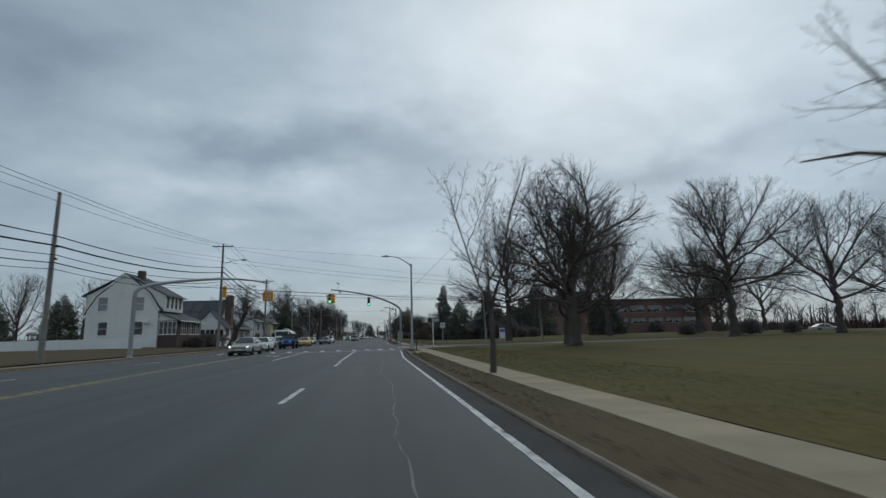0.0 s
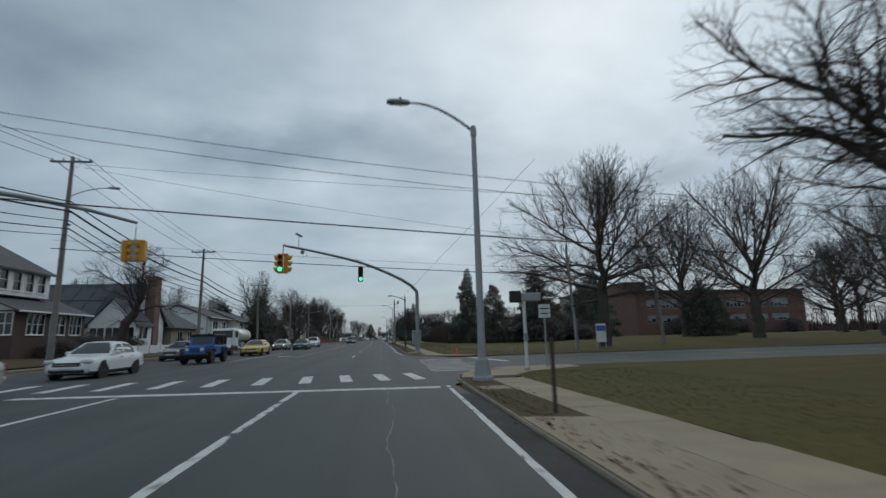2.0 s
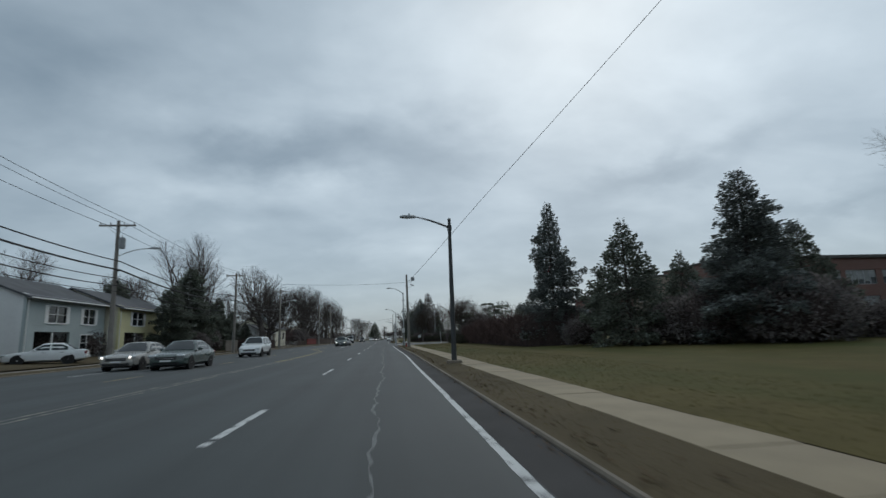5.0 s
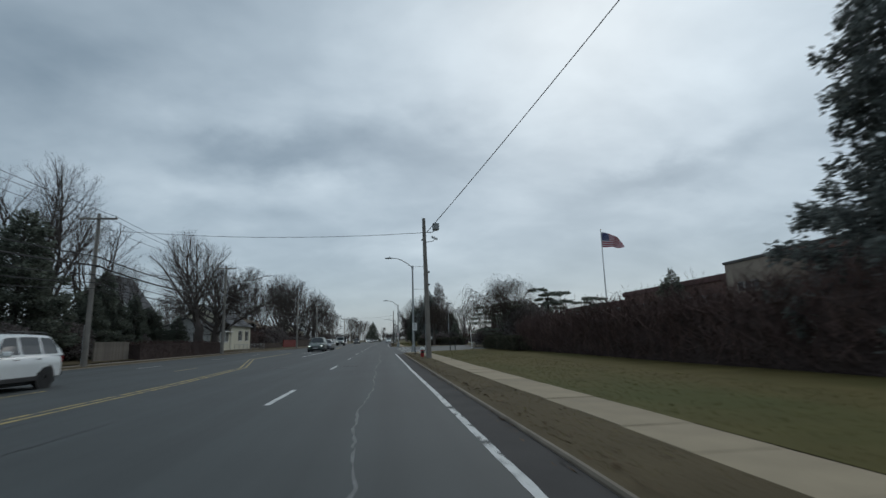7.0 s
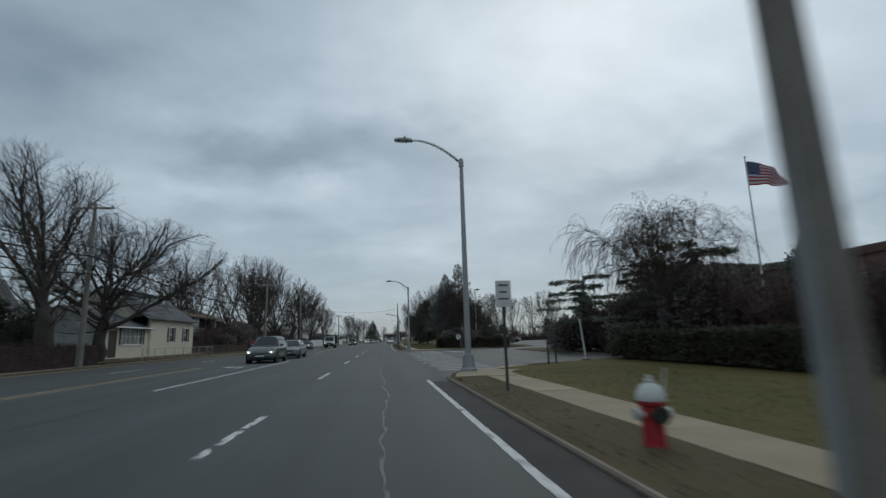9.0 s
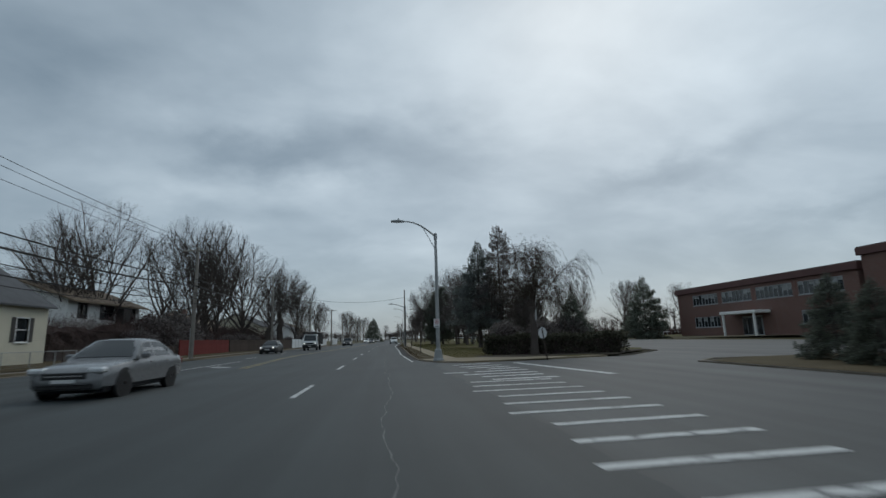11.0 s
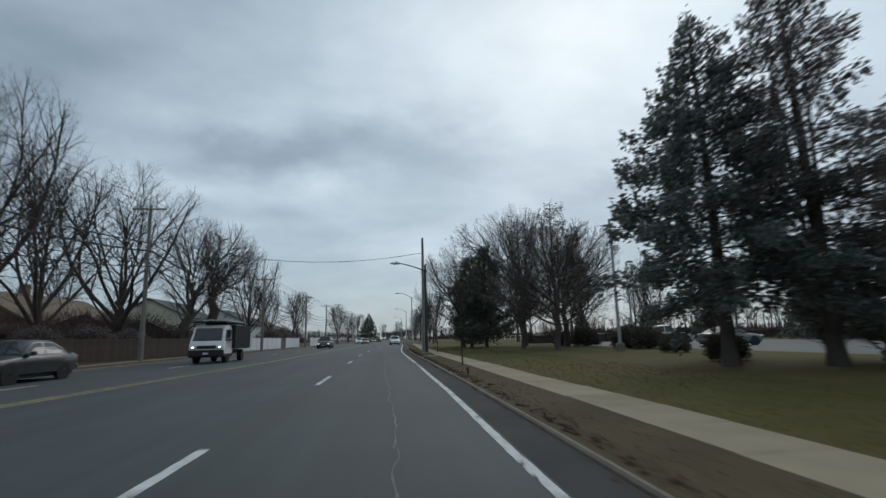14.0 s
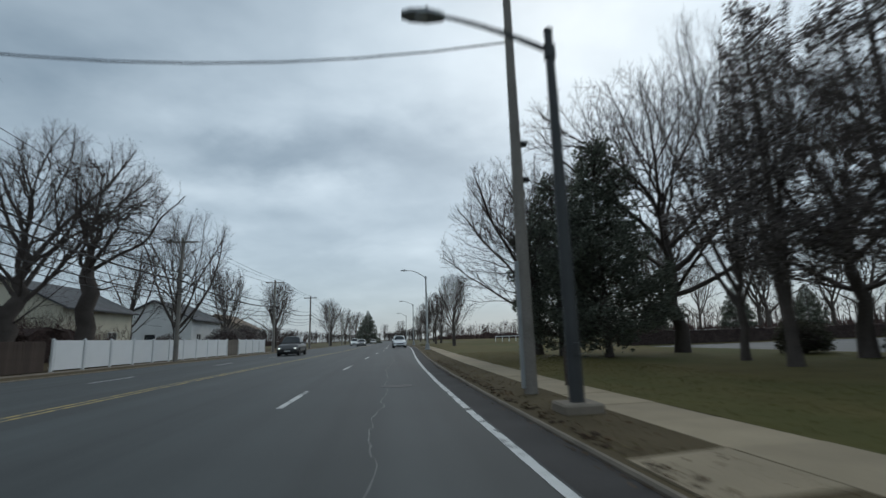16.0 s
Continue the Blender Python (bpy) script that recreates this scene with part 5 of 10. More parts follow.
part("chimney", Solid().slab(-33.6, 74.6, 9.6, -32.8, 75.4, 11.25), BRICK_DARK, h1)
d = Solid()
DORMER = [Y0 + 0.95 + i * 1.45 for i in range(4)]
wall_panel(d, "x", -29.0, Y0 + 0.55, Y1 - 0.1, 5.4, 7.65, 0.15, [(a, 5.85, a + 0.85, 7.3) for a in DORMER])
for xa, xb in ((-29.0, -33.0), (-38.7, -35.0)):
    d.prism([(xa, 5.6), (xa, 7.65), (xb, 9.75), (xb, 9.0), (xa * 0.62 + xb * 0.38, 7.2)], "y", Y0 + 0.55, Y0 + 0.68)
d.box(-38.8, Y0 + 0.55, 5.4, -38.65, Y1 - 0.1, 7.75)
part("dormer", d, SIDING_WHITE, h1)
for a in DORMER:
    window(h1, "x", -28.85, 1, a, 5.85, a + 0.85, 7.3)
for a in holes:
    window(h1, "y", Y0, -1, *a, glass=GLASS_PALE if a[1] > 4 else GLASS)
window(h1, "y", Y0, -1, -34.55, 8.15, -33.65, 9.3, rows=2, deep=0.01, sill=False)
po = Solid()
wall_panel(po, "x", -27.2, Y0 + 0.5, Y0 + 9.0, GZ, 4.1, 0.2, [(Y0 + 1.7, 2.3, Y0 + 3.6, 3.85), (Y0 + 4.4, 2.3, Y0 + 6.3, 3.85), (Y0 + 7.0, 2.3, Y0 + 8.6, 3.85)])
wall_panel(po, "y", Y0 + 0.3, -29.4, -27.0, GZ, 4.1, 0.2, [(-29.25, 2.3, -28.25, 3.9), (-28.15, 2.3, -27.15, 3.9)])
po.box(-29.4, Y0 + 9.0, GZ, -27.0, Y0 + 9.2, 4.1)
part("porch_wall", po, BRICK_DARK, h1, "dark brick porch walls")
pg = Solid().prism([(-29.4, 4.1), (-26.95, 4.1), (-29.4, 5.2)], "y", Y0 + 0.3, Y0 + 0.45)
part("porch_gable", pg, SIDING_WHITE, h1, "white boards under the porch roof")
pr = Solid()
roof_slab(pr, "y", Y0 - 0.05, Y0 + 9.6, [(-29.5, 5.35), (-26.5, 4.05)], 0.12)
part("porch_roof", pr, ROOF_GREY, h1)
part("gutter", Solid().slab(-26.52, Y0 - 0.05, 3.93, -26.4, Y0 + 9.6, 4.07, 0.02), TRIM_WHITE, h1, "white gutter")
for a in (-29.25, -28.15):
    window(h1, "y", Y0 + 0.3, -1, a, 2.3, a + 1.0, 3.9, cols=2, rows=2)
for a, b in ((1.7, 3.6), (4.4, 6.3), (7.0, 8.6)):
    window(h1, "x", -27.0, 1, Y0 + a, 2.3, Y0 + b, 3.85, cols=3, rows=2)
part("air_conditioner", Solid().slab(-31.15, Y0 - 0.5, 3.75, -30.35, Y0 - 0.02, 4.25), TRIM_WHITE, h1, "window air conditioner")

# ---- white bungalow with a slate-blue roof and a brick chimney
h2 = thing("house", (1.7, -6.5, 0), "white bungalow with slate-blue roof, gabled porch and brick chimney", "house")
w = Solid()
wall_panel(w, "y", 93.5, -31.55, -26.9, 0.3, 3.45, 0.2, [(-31.35, 1.9, -29.95, 3.05), (-29.8, 1.9, -28.5, 3.05), (-28.35, 1.9, -27.05, 3.05)])
w.prism([(-31.55, 3.45), (-26.9, 3.45), (-29.25, 6.05)], "y", 93.5, 93.7)
wall_panel(w, "x", -27.1, 93.7, 97.0, 0.3, 3.45, 0.2, [(94.3, 1.9, 96.1, 3.05)])
w.box(-28.38, 97.002, 0.3, -26.9, 97.2, 3.45)
w.box(-42, 94.5, 0.3, -28.4, 94.7, 3.9)
wall_panel(w, "x", -28.6, 94.5, 104, 0.3, 4.0, 0.2, [(96, 1.4, 97.4, 3.0), (101.2, 1.4, 102.6, 3.0)])
w.prism([(94.5, 4.0), (104, 4.0), (99.2, 8.0)], "x", -28.6, -28.4)
w.box(-42, 103.8, 0.3, -28.4, 104, 3.9)
part("wall", w, SIDING_WHITE, h2)
r = Solid()
roof_slab(r, "x", -42.4, -28.1, [(93.9, 3.5), (99.2, 8.3), (104.6, 3.5)])
roof_slab(r, "y", 93.3, 97.2, [(-31.85, 3.25), (-29.25, 6.2), (-26.55, 3.2)], 0.12)
part("roof", r, ROOF_BLUE, h2, "slate-blue shingle roof")
for i in range(5):
    for j in range(2):
        x0, u = -40.5 + i * 1.75, 0.2 + j * 0.36
        y_a, z_a, y_b, z_b = 93.9 + 5.3 * u, 3.5 + 4.8 * u, 93.9 + 5.3 * (u + 0.33), 3.5 + 4.8 * (u + 0.33)
        sp = Solid()
        q = [(x0, y_a, z_a + 0.07), (x0 + 1.65, y_a, z_a + 0.07), (x0 + 1.65, y_b, z_b + 0.07), (x0, y_b, z_b + 0.07)]
        sp.add(q + [(x, y, z - 0.04) for x, y, z in q], [(0, 1, 2, 3), (7, 6, 5, 4), (0, 4, 5, 1), (1, 5, 6, 2), (2, 6, 7, 3), (3, 7, 4, 0)])
        part("solar_panel", sp, GLASS, h2, "dark glass roof panel")
part("chimney", Solid().slab(-28.39, 98.5, 0.3, -27.3, 99.9, 9.1, 0.03).slab(-28.5, 98.4, 8.75, -27.2, 100.0, 8.95, 0.03), BRICK_CHIMNEY, h2, "tall red brick chimney")
for a in ((-31.35, -29.95), (-29.8, -28.5), (-28.35, -27.05)):
    window(h2, "y", 93.5, -1, a[0], 1.9, a[1], 3.05, cols=2, rows=1)
window(h2, "x", -26.9, 1, 94.3, 1.9, 96.1, 3.05, cols=2, rows=1)
for a in (96, 101.2):
    window(h2, "x", -28.4, 1, a, 1.4, a + 1.4, 3.0, cols=2)

# ---- low brown house set back
h3 = thing("house", (6.8, -8.4, 0), "low brown house with dark hipped roof set back from the road", "house")
w = Solid()
wall_panel(w, "y", 107.0, -46, -33, 0.4, 3.4, 0.2, [(-44, 1.3, -42, 2.8), (-39, 1.3, -37, 2.8)])
wall_panel(w, "x", -33.2, 107.2, 116, 0.4, 3.4, 0.2, [(109, 1.3, 110.6, 2.8), (112.5, 1.3, 114.1, 2.8)])
part("wall", w, SIDING_TAN, h3)
r = Solid()
r.add([(-46.8, 106.2, 3.2), (-32.2, 106.2, 3.2), (-32.2, 116.8, 3.2), (-46.8, 116.8, 3.2), (-42, 111.5, 6.6), (-37, 111.5, 6.6)], [(0, 1, 5, 4), (1, 2, 5), (2, 3, 4, 5), (3, 0, 4), (0, 3, 2, 1)])
part("roof", r, ROOF_GREY, h3)
for a in (-44, -39):
    window(h3, "y", 107.0, -1, a, 1.3, a + 2, 2.8, cols=2)
for a in (109, 112.5):
    window(h3, "x", -33.0, 1, a, 1.3, a + 1.6, 2.8, cols=2)


# ---- two-family house: white and blue-grey half, cream and yellow half
def duplex_half(X, ya, yb, siding, front, label, zt):
    """One half: plain pale side walls, a coloured front with a double window over a dark recessed porch."""
    h = thing("house", (0, 0, 0), label, "house")
    w = Solid()
    up = (ya + 2.6, 3.4, ya + 4.9, 4.75)
    far_up = (yb - 3.4, 3.4, yb - 1.7, 4.75)
    low = (ya + 1.2, 0.4, ya + 5.6, 2.65)
    far_low = (yb - 3.6, 1.0, yb - 1.6, 2.4)
    wall_panel(w, "x", X - 0.2, ya, yb, 0.3, zt, 0.2, [up, far_up, low, far_low])
    part("front_wall", w, front, h, "coloured sided front")
    u = Solid()
    wall_panel(u, "y", ya, X - 9, X - 0.2, 0.3, zt, 0.2, [(X - 5.2, 3.5, X - 4.1, 4.7)])
    u.prism([(X - 9, zt), (X, zt), (X - 4.5, zt + 1.7)], "y", ya, ya + 0.2)
    part("side_wall", u, siding, h)
    far = Solid().prism([(X - 9, 0.3), (X - 0.2, 0.3), (X - 0.2, zt), (X - 4.5, zt + 1.7), (X - 9, zt)], "y", yb - 0.2, yb)
    part("side_wall", far, siding, h)
    r = Solid()
    roof_slab(r, "y", ya - 0.3, yb + 0.25, [(X - 9.5, zt - 0.2), (X - 4.5, zt + 1.9), (X + 0.55, zt - 0.25)])
    part("roof", r, ROOF_GREY, h)
    for o in (up, far_up):
        window(h, "x", X, 1, *o, cols=2, rows=2, shutters=TRIM_WHITE)
    window(h, "x", X, 1, *far_low, cols=2, rows=2)
    window(h, "y", ya, -1, X - 5.2, 3.5, X - 4.1, 4.7)
    # back of the porch in near-black, the recess's shade put into its colour
    part("porch_back", Solid().box(X - 1.6, ya + 1.2, 0.3, X - 1.5, ya + 5.6, 2.65), SHUTTER_AND_RECESS, h, "dark back of the recessed porch")
    part("porch_post", Solid().slab(X - 0.16, ya + 3.4, 0.3, X - 0.04, ya + 3.52, 2.65, 0.01), TRIM_WHITE, h)
    part("gutter", Solid().tube([(X + 0.6, ya - 0.3, zt - 0.3), (X + 0.6, yb + 0.25, zt - 0.3)], 0.06, 6), TRIM_WHITE, h)
    downpipe(h, X + 0.06, ya + 0.15, 0.3, zt - 0.3)
    return h


duplex_half(-26.9, 113.9, 124.7, SIDING_WHITE, SIDING_GREY, "white two-storey house half with blue-grey front", 5.5)
duplex_half(-25.7, 125.0, 137.0, SIDING_CREAM, SIDING_YELLOW, "cream two-storey house half with pale yellow front", 5.3)

# ---- steep white house behind the hedge
h4 = thing("house", (0, 0, 0), "white sided house with steep gable behind a hedge", "house")
w = Solid()
wall_panel(w, "y", 170.5, -39.4, -31.2, 0.3, 5.2, 0.2, [(-33.6, 2.5, -32.5, 3.9), (-37.0, 2.5, -35.9, 3.9)])
w.prism([(-39.4, 5.2), (-31.2, 5.2), (-35.3, 10.6)], "y", 170.5, 170.7)
wall_panel(w, "x", -31.4, 170.7, 177, 0.3, 5.2, 0.2, [(172, 2.5, 173.2, 3.9), (174.5, 2.5, 175.7, 3.9)])
part("wall", w, SIDING_WHITE, h4)
r = Solid()
roof_slab(r, "y", 170.2, 177.4, [(-39.8, 4.75), (-35.3, 10.75), (-30.8, 4.75)], 0.12)
part("roof", r, ROOF_GREY, h4)
for a in (-33.6, -37.0):
    window(h4, "y", 170.5, -1, a, 2.5, a + 1.1, 3.9)
for a in (172, 174.5):
    window(h4, "x", -31.2, 1, a, 2.5, a + 1.2, 3.9)

# ---- cream one-and-a-half-storey house at the road
h5 = thing("house", (0, 0, 0), "cream sided house with bow window and grey gable roof", "house")
X = -23.4
w = Solid()
wall_panel(w, "x", X - 0.2, 184.2, 195.8, 0.25, 4.35, 0.2, [(188.9, 1.75, 190.1, 3.25), (192.9, 1.75, 194.0, 3.25)])
wall_panel(w, "y", 195.6, X - 8, X - 0.2, 0.25, 4.35, 0.2, [(X - 4.5, 1.7, X - 3.4, 3.1)])
w.box(X - 8.2, 176.0, 0.25, X - 8.0, 195.8, 3.9)
part("wall", w, SIDING_CREAM, h5)
w = Solid()
wall_panel(w, "x", X - 0.25, 176.0, 184.2, 0.25, 3.1, 0.2, [(179.1, 1.55, 182.9, 2.95), (176.9, 0.4, 178.3, 2.75)])
part("porch_front", w, SIDING_CREAM, h5)
w = Solid()
wall_panel(w, "y", 176.0, X - 8, X - 0.25, 0.25, 3.1, 0.2, [(X - 5.3, 1.4, X - 4.2, 2.5)])
w.prism([(X - 8.0, 3.1), (X - 0.25, 3.1), (X - 3.6, 4.85), (X - 5.4, 4.2)], "y", 176.0, 176.2)
part("end_wall", w, SIDING_WHITE, h5, "white clapboard end wall")
for ya, yb in ((183.2, 183.4), (195.6, 195.8)):
    part("gable", Solid().prism([(X - 8.2, 3.9), (X - 0.25, 4.3), (X - 4.3, 7.2)], "y", ya, yb), SIDING_CREAM, h5)
up5 = Solid()
wall_panel(up5, "x", X - 2.6, 186.0, 193.0, 5.2, 6.9, 0.2, [(188.3, 5.6, 189.4, 6.6), (191.0, 5.6, 192.1, 6.6)])
for y in (186.0, 192.8):
    up5.prism([(X - 4.2, 6.9), (X - 2.6, 5.6), (X - 2.6, 6.9)], "y", y, y + 0.2)
part("dormer_wall", up5, SIDING_GREY, h5)
r = Solid()
roof_slab(r, "y", 182.9, 196.1, [(X - 8.9, 3.6), (X - 4.3, 7.45), (X + 0.4, 4.1)], 0.12)
roof_slab(r, "y", 185.7, 193.4, [(X - 4.5, 7.5), (X - 2.1, 6.95)], 0.1)
roof_slab(r, "y", 175.8, 184.5, [(X - 8.3, 3.2), (X - 5.4, 4.3), (X - 3.6, 4.98), (X + 0.3, 3.05)], 0.12)
part("roof", r, ROOF_GREY, h5)
part("gutter", Solid().slab(X + 0.3, 175.8, 2.98, X + 0.4, 184.4, 3.12, 0.02), TRIM_WHITE, h5, "white gutter")
window(h5, "x", X, 1, 188.9, 1.75, 190.1, 3.25, shutters=SHUTTER_AND_RECESS)
window(h5, "x", X, 1, 192.9, 1.75, 194.0, 3.25, shutters=SHUTTER_AND_RECESS)
window(h5, "x", X - 0.05, 1, 179.1, 1.55, 182.9, 2.95, cols=5, rows=2, shutters=SHUTTER_AND_RECESS, glass=GLASS_PALE)
for a in (188.3, 191.0):
    window(h5, "x", X - 2.4, 1, a, 5.6, a + 1.1, 6.6)
part("door", Solid().slab(X - 0.2, 176.9, 0.4, X - 0.1, 178.3, 2.75), SHUTTER_AND_RECESS, h5, "dark front door")
part("step", Solid().slab(X - 0.04, 176.6, 0.0, X + 1.2, 178.8, 0.32), KERB, h5, "concrete step")
part("downpipe", Solid().tube([(X + 0.08, 184.4, 0.3), (X + 0.08, 184.4, 4.1)], 0.04, 6), TRIM_WHITE, h5)
window(h5, "y", 176.0, -1, X - 5.3, 1.4, X - 4.2, 2.5)

# ---- white house with tan roof beyond
h6 = thing("house", (0, 0, 0), "white raised house with tan roof and dark windows", "house")
w = Solid()
wall_panel(w, "x", -28.2, 205.5, 218.2, 0.25, 5.7, 0.2, [(210.6, 4.05, 213.0, 5.3), (215.4, 4.05, 217.4, 5.3), (207.0, 4.05, 208.4, 5.3)])
wall_panel(w, "y", 205.5, -37, -28.2, 0.25, 5.7, 0.2, [(-31.5, 4.0, -30, 5.2)])
wall_panel(w, "y", 218.0, -37, -28.2, 0.25, 5.7, 0.2)
w.prism([(-37, 5.7), (-28, 5.7), (-32.5, 7.4)], "y", 205.5, 205.7)
part("wall", w, SIDING_WHITE, h6)
r = Solid()
roof_slab(r, "y", 204.9, 218.9, [(-37.6, 5.5), (-32.5, 7.6), (-27.2, 5.5)])
part("roof", r, ROOF_BROWN, h6)
for a, b in ((210.6, 213.0), (215.4, 217.4), (207.0, 208.4)):
    window(h6, "x", -28.0, 1, a, 4.05, b, 5.3, cols=2, frame=SHUTTER_AND_RECESS)
window(h6, "y", 205.5, -1, -31.5, 4.0, -30, 5.2)
# near-black box proud of the wall, for the shade of a recessed entry
part("entry", Solid().slab(-27.95, 213.4, 2.4, -27.2, 215.0, 5.2, 0.02), SHUTTER_AND_RECESS, h6, "dark recessed entry")
part("landing", Solid().slab(-28.0, 212.8, 2.0, -26.4, 215.6, 2.36, 0.02), KERB, h6)
part("brick_base", Solid().slab(-28.0, 205.6, 0.25, -27.9, 218.1, 2.0, 0.02), BRICK, h6)

# ---- house with a broad brown roof behind the fences
h7 = thing("house", (0, 0, 0), "tan house with broad brown roof behind the fence", "house")
w = Solid()
wall_panel(w, "x", -31.2, 246, 262, 0.25, 3.4, 0.2, [(249, 1.4, 251, 2.7), (256, 1.4, 258, 2.7)])
wall_panel(w, "y", 246, -41, -31.2, 0.25, 3.4, 0.2)
part("wall", w, SIDING_TAN, h7)
r = Solid()
roof_slab(r, "y", 245.3, 262.7, [(-41.8, 3.2), (-36.2, 6.6), (-30.2, 3.2)])
r.prism([(-41, 3.4), (-31, 3.4), (-36.2, 6.4)], "y", 246, 246.2)
part("roof", r, ROOF_BROWN, h7)
part("chimney", Solid().slab(-36.6, 252, 6.0, -35.9, 252.7, 7.6), BRICK_CHIMNEY, h7)
for a in (249, 256):
    window(h7, "x", -31.0, 1, a, 1.4, a + 2, 2.7, cols=2)
for (ya, x0, lab, mat_w, mat_r, zz) in ((272, -38, "pale house with grey roof behind the white fence", SIDING_CREAM, ROOF_GREY, 5.2), (296, -36, "white house with grey roof far along the road", SIDING_WHITE, ROOF_GREY, 5.0), (324, -37, "tan house far along the road", SIDING_TAN, ROOF_BROWN, 4.6)):
    h = thing("house", (0, 0, 0), lab, "house")
    w = Solid()
    wall_panel(w, "x", x0 + 9.8, ya, ya + 12, 0.25, zz, 0.2, [(ya + 2, 1.4, ya + 3.6, 2.8), (ya + 7.5, 1.4, ya + 9.1, 2.8)])
    wall_panel(w, "y", ya, x0, x0 + 9.8, 0.25, zz, 0.2, [(x0 + 4, 1.5, x0 + 5.4, 2.9)])
    w.prism([(x0, zz), (x0 + 10, zz), (x0 + 5, zz + 2.4)], "y", ya, ya + 0.2)
    part("wall", w, mat_w, h)
    r = Solid()
    roof_slab(r, "y", ya - 0.4, ya + 12.4, [(x0 - 0.6, zz - 0.25), (x0 + 5, zz + 2.6), (x0 + 10.6, zz - 0.25)])
    part("roof", r, mat_r, h)
    for a in (2, 7.5):
        window(h, "x", x0 + 10, 1, ya + a, 1.4, ya + a + 1.6, 2.8, cols=2)
    window(h, "y", ya, -1, x0 + 4, 1.5, x0 + 5.4, 2.9)

# ---- the long brick school
school = thing("school_building", (0, 0, 0), "long two-storey red brick school with bands of windows", "school")
FX = 55.0


def school_block(y0, y1, roof_z, x1=74.0, skip=()):
    """A two-storey wing facing the lawn, with two bands of windows in groups."""
    bays = []
    y = y0 + 2.0
    while y + 6.6 < y1 - 1.0:
        bays.append((y, y + 6.6))
        y += 7.6
    w = Solid()
    open_at = [(a, b, z) for a, b in bays for z in (1.75, 5.55) if z > 4 or not any(p < (a + b) / 2 < q for p, q in skip)]
    holes = [(a, z, b, z + 1.75) for a, b, z in open_at]
    wall_panel(w, "x", FX, y0, y1, 0.3, roof_z - 0.9, 0.35, holes)
    part("wall", w, BRICK, school)
    for y in (y0, y1 - 0.35):
        end = Solid()
        wall_panel(end, "y", y, FX + 0.36, x1, 0.3, roof_z - 0.9, 0.35)
        part("end_wall", end, BRICK, school)
    back = Solid()
    wall_panel(back, "x", x1, y0, y1, 0.3, roof_z - 0.9, 0.35)
    part("back_wall", back, BRICK, school)
    f = Solid()
    f.slab(FX - 0.35, y0 - 0.3, roof_z - 0.9, x1 + 0.6, y1 + 0.3, roof_z, 0.04)
    part("fascia", f, RED_ROOF, school, "dark red roof fascia")
    part("roof", Solid().box(FX - 0.2, y0 - 0.2, roof_z + 0.004, x1 + 0.5, y1 + 0.2, roof_z + 0.1), ROOF_TAR, school)
    for a, b, z in open_at:
        c = Solid()
        n = 8
        for i in range(n + 1):
            u = a + (b - a) * i / n
            c.box(FX + 0.02, u - 0.04, z, FX + 0.14, u + 0.04, z + 1.75)
        c.box(FX + 0.02, a, z, FX + 0.14, b, z + 0.08)
        c.box(FX + 0.02, a, z + 1.67, FX + 0.14, b, z + 1.75)
        win = part("window", c, TRIM_GREY, school)
        for i in range(n):
            u0, u1 = a + (b - a) * i / n, a + (b - a) * (i + 1) / n
            split = z + (1.62 if random.random() < 0.6 else 0.7 + 0.6 * random.random())
            part("pane", Solid().box(FX + 0.08, u0 + 0.05, z + 0.08, FX + 0.10, u1 - 0.05, split), GLASS, win)
            part("blind", Solid().box(FX + 0.08, u0 + 0.05, split + 0.002, FX + 0.10, u1 - 0.05, z + 1.67), GLASS_PALE, win, "pale blind behind glass")
        part("sill", Solid().box(FX - 0.06, a - 0.1, z - 0.12, FX + 0.1, b + 0.1, z - 0.002), TRIM_GREY, win)


wing = Solid()
random.seed(8)
groups = [(55.3, 57.2), (57.9, 62.2), (63.1, 67.4), (68.3, 72.6), (73.5, 77.8), (78.7, 83.0), (83.9, 88.2)]
wall_panel(wing, "y", 127.0, 53.0, 92.0, 0.3, 9.2, 0.35, [(a, z, b, z + h) for a, b in groups for z, h in ((2.9, 1.5), (5.85, 1.85))])
for x in (53.0, 91.65):
    flank = Solid()
    wall_panel(flank, "x", x, 127.35, 144.9, 0.3, 9.2, 0.35)
    part("wall", flank, BRICK, school)
part("wall", wing, BRICK, school, "brick south wing")
part("roof", Solid().slab(52.7, 126.7, 9.2, 92.3, 145.0, 9.6, 0.04), ROOF_TAR, school)
for a, b in groups:
    for z, h in ((2.9, 1.5), (5.85, 1.85)):
        n = max(2, round((b - a) / 0.87))
        c = Solid()
        for i in range(n + 1):
            u = a + (b - a) * i / n
            c.box(max(u - 0.06, a), 127.1, z, min(u + 0.06, b), 127.22, z + h)
        c.box(a, 127.1, z, b, 127.22, z + 0.08)
        c.box(a, 127.1, z + h - 0.08, b, 127.22, z + h)
        win = part("window", c, TRIM_GREY, school)
        for i in range(n):
            u0, u1 = a + (b - a) * i / n, a + (b - a) * (i + 1) / n
            split = z + h * (0.15 + 0.4 * random.random())
            part("pane", Solid().box(u0 + 0.06, 127.14, z + 0.08, u1 - 0.06, 127.16, split), GLASS, win)
            part("blind", Solid().box(u0 + 0.06, 127.14, split + 0.002, u1 - 0.06, 127.16, z + h - 0.08), GLASS_PALE, win, "pale blind behind glass")
school_block(173.8, 208.0, 10.2)
school_block(208.7, 244.6, 8.7, skip=((221, 231),))
tan = Solid()
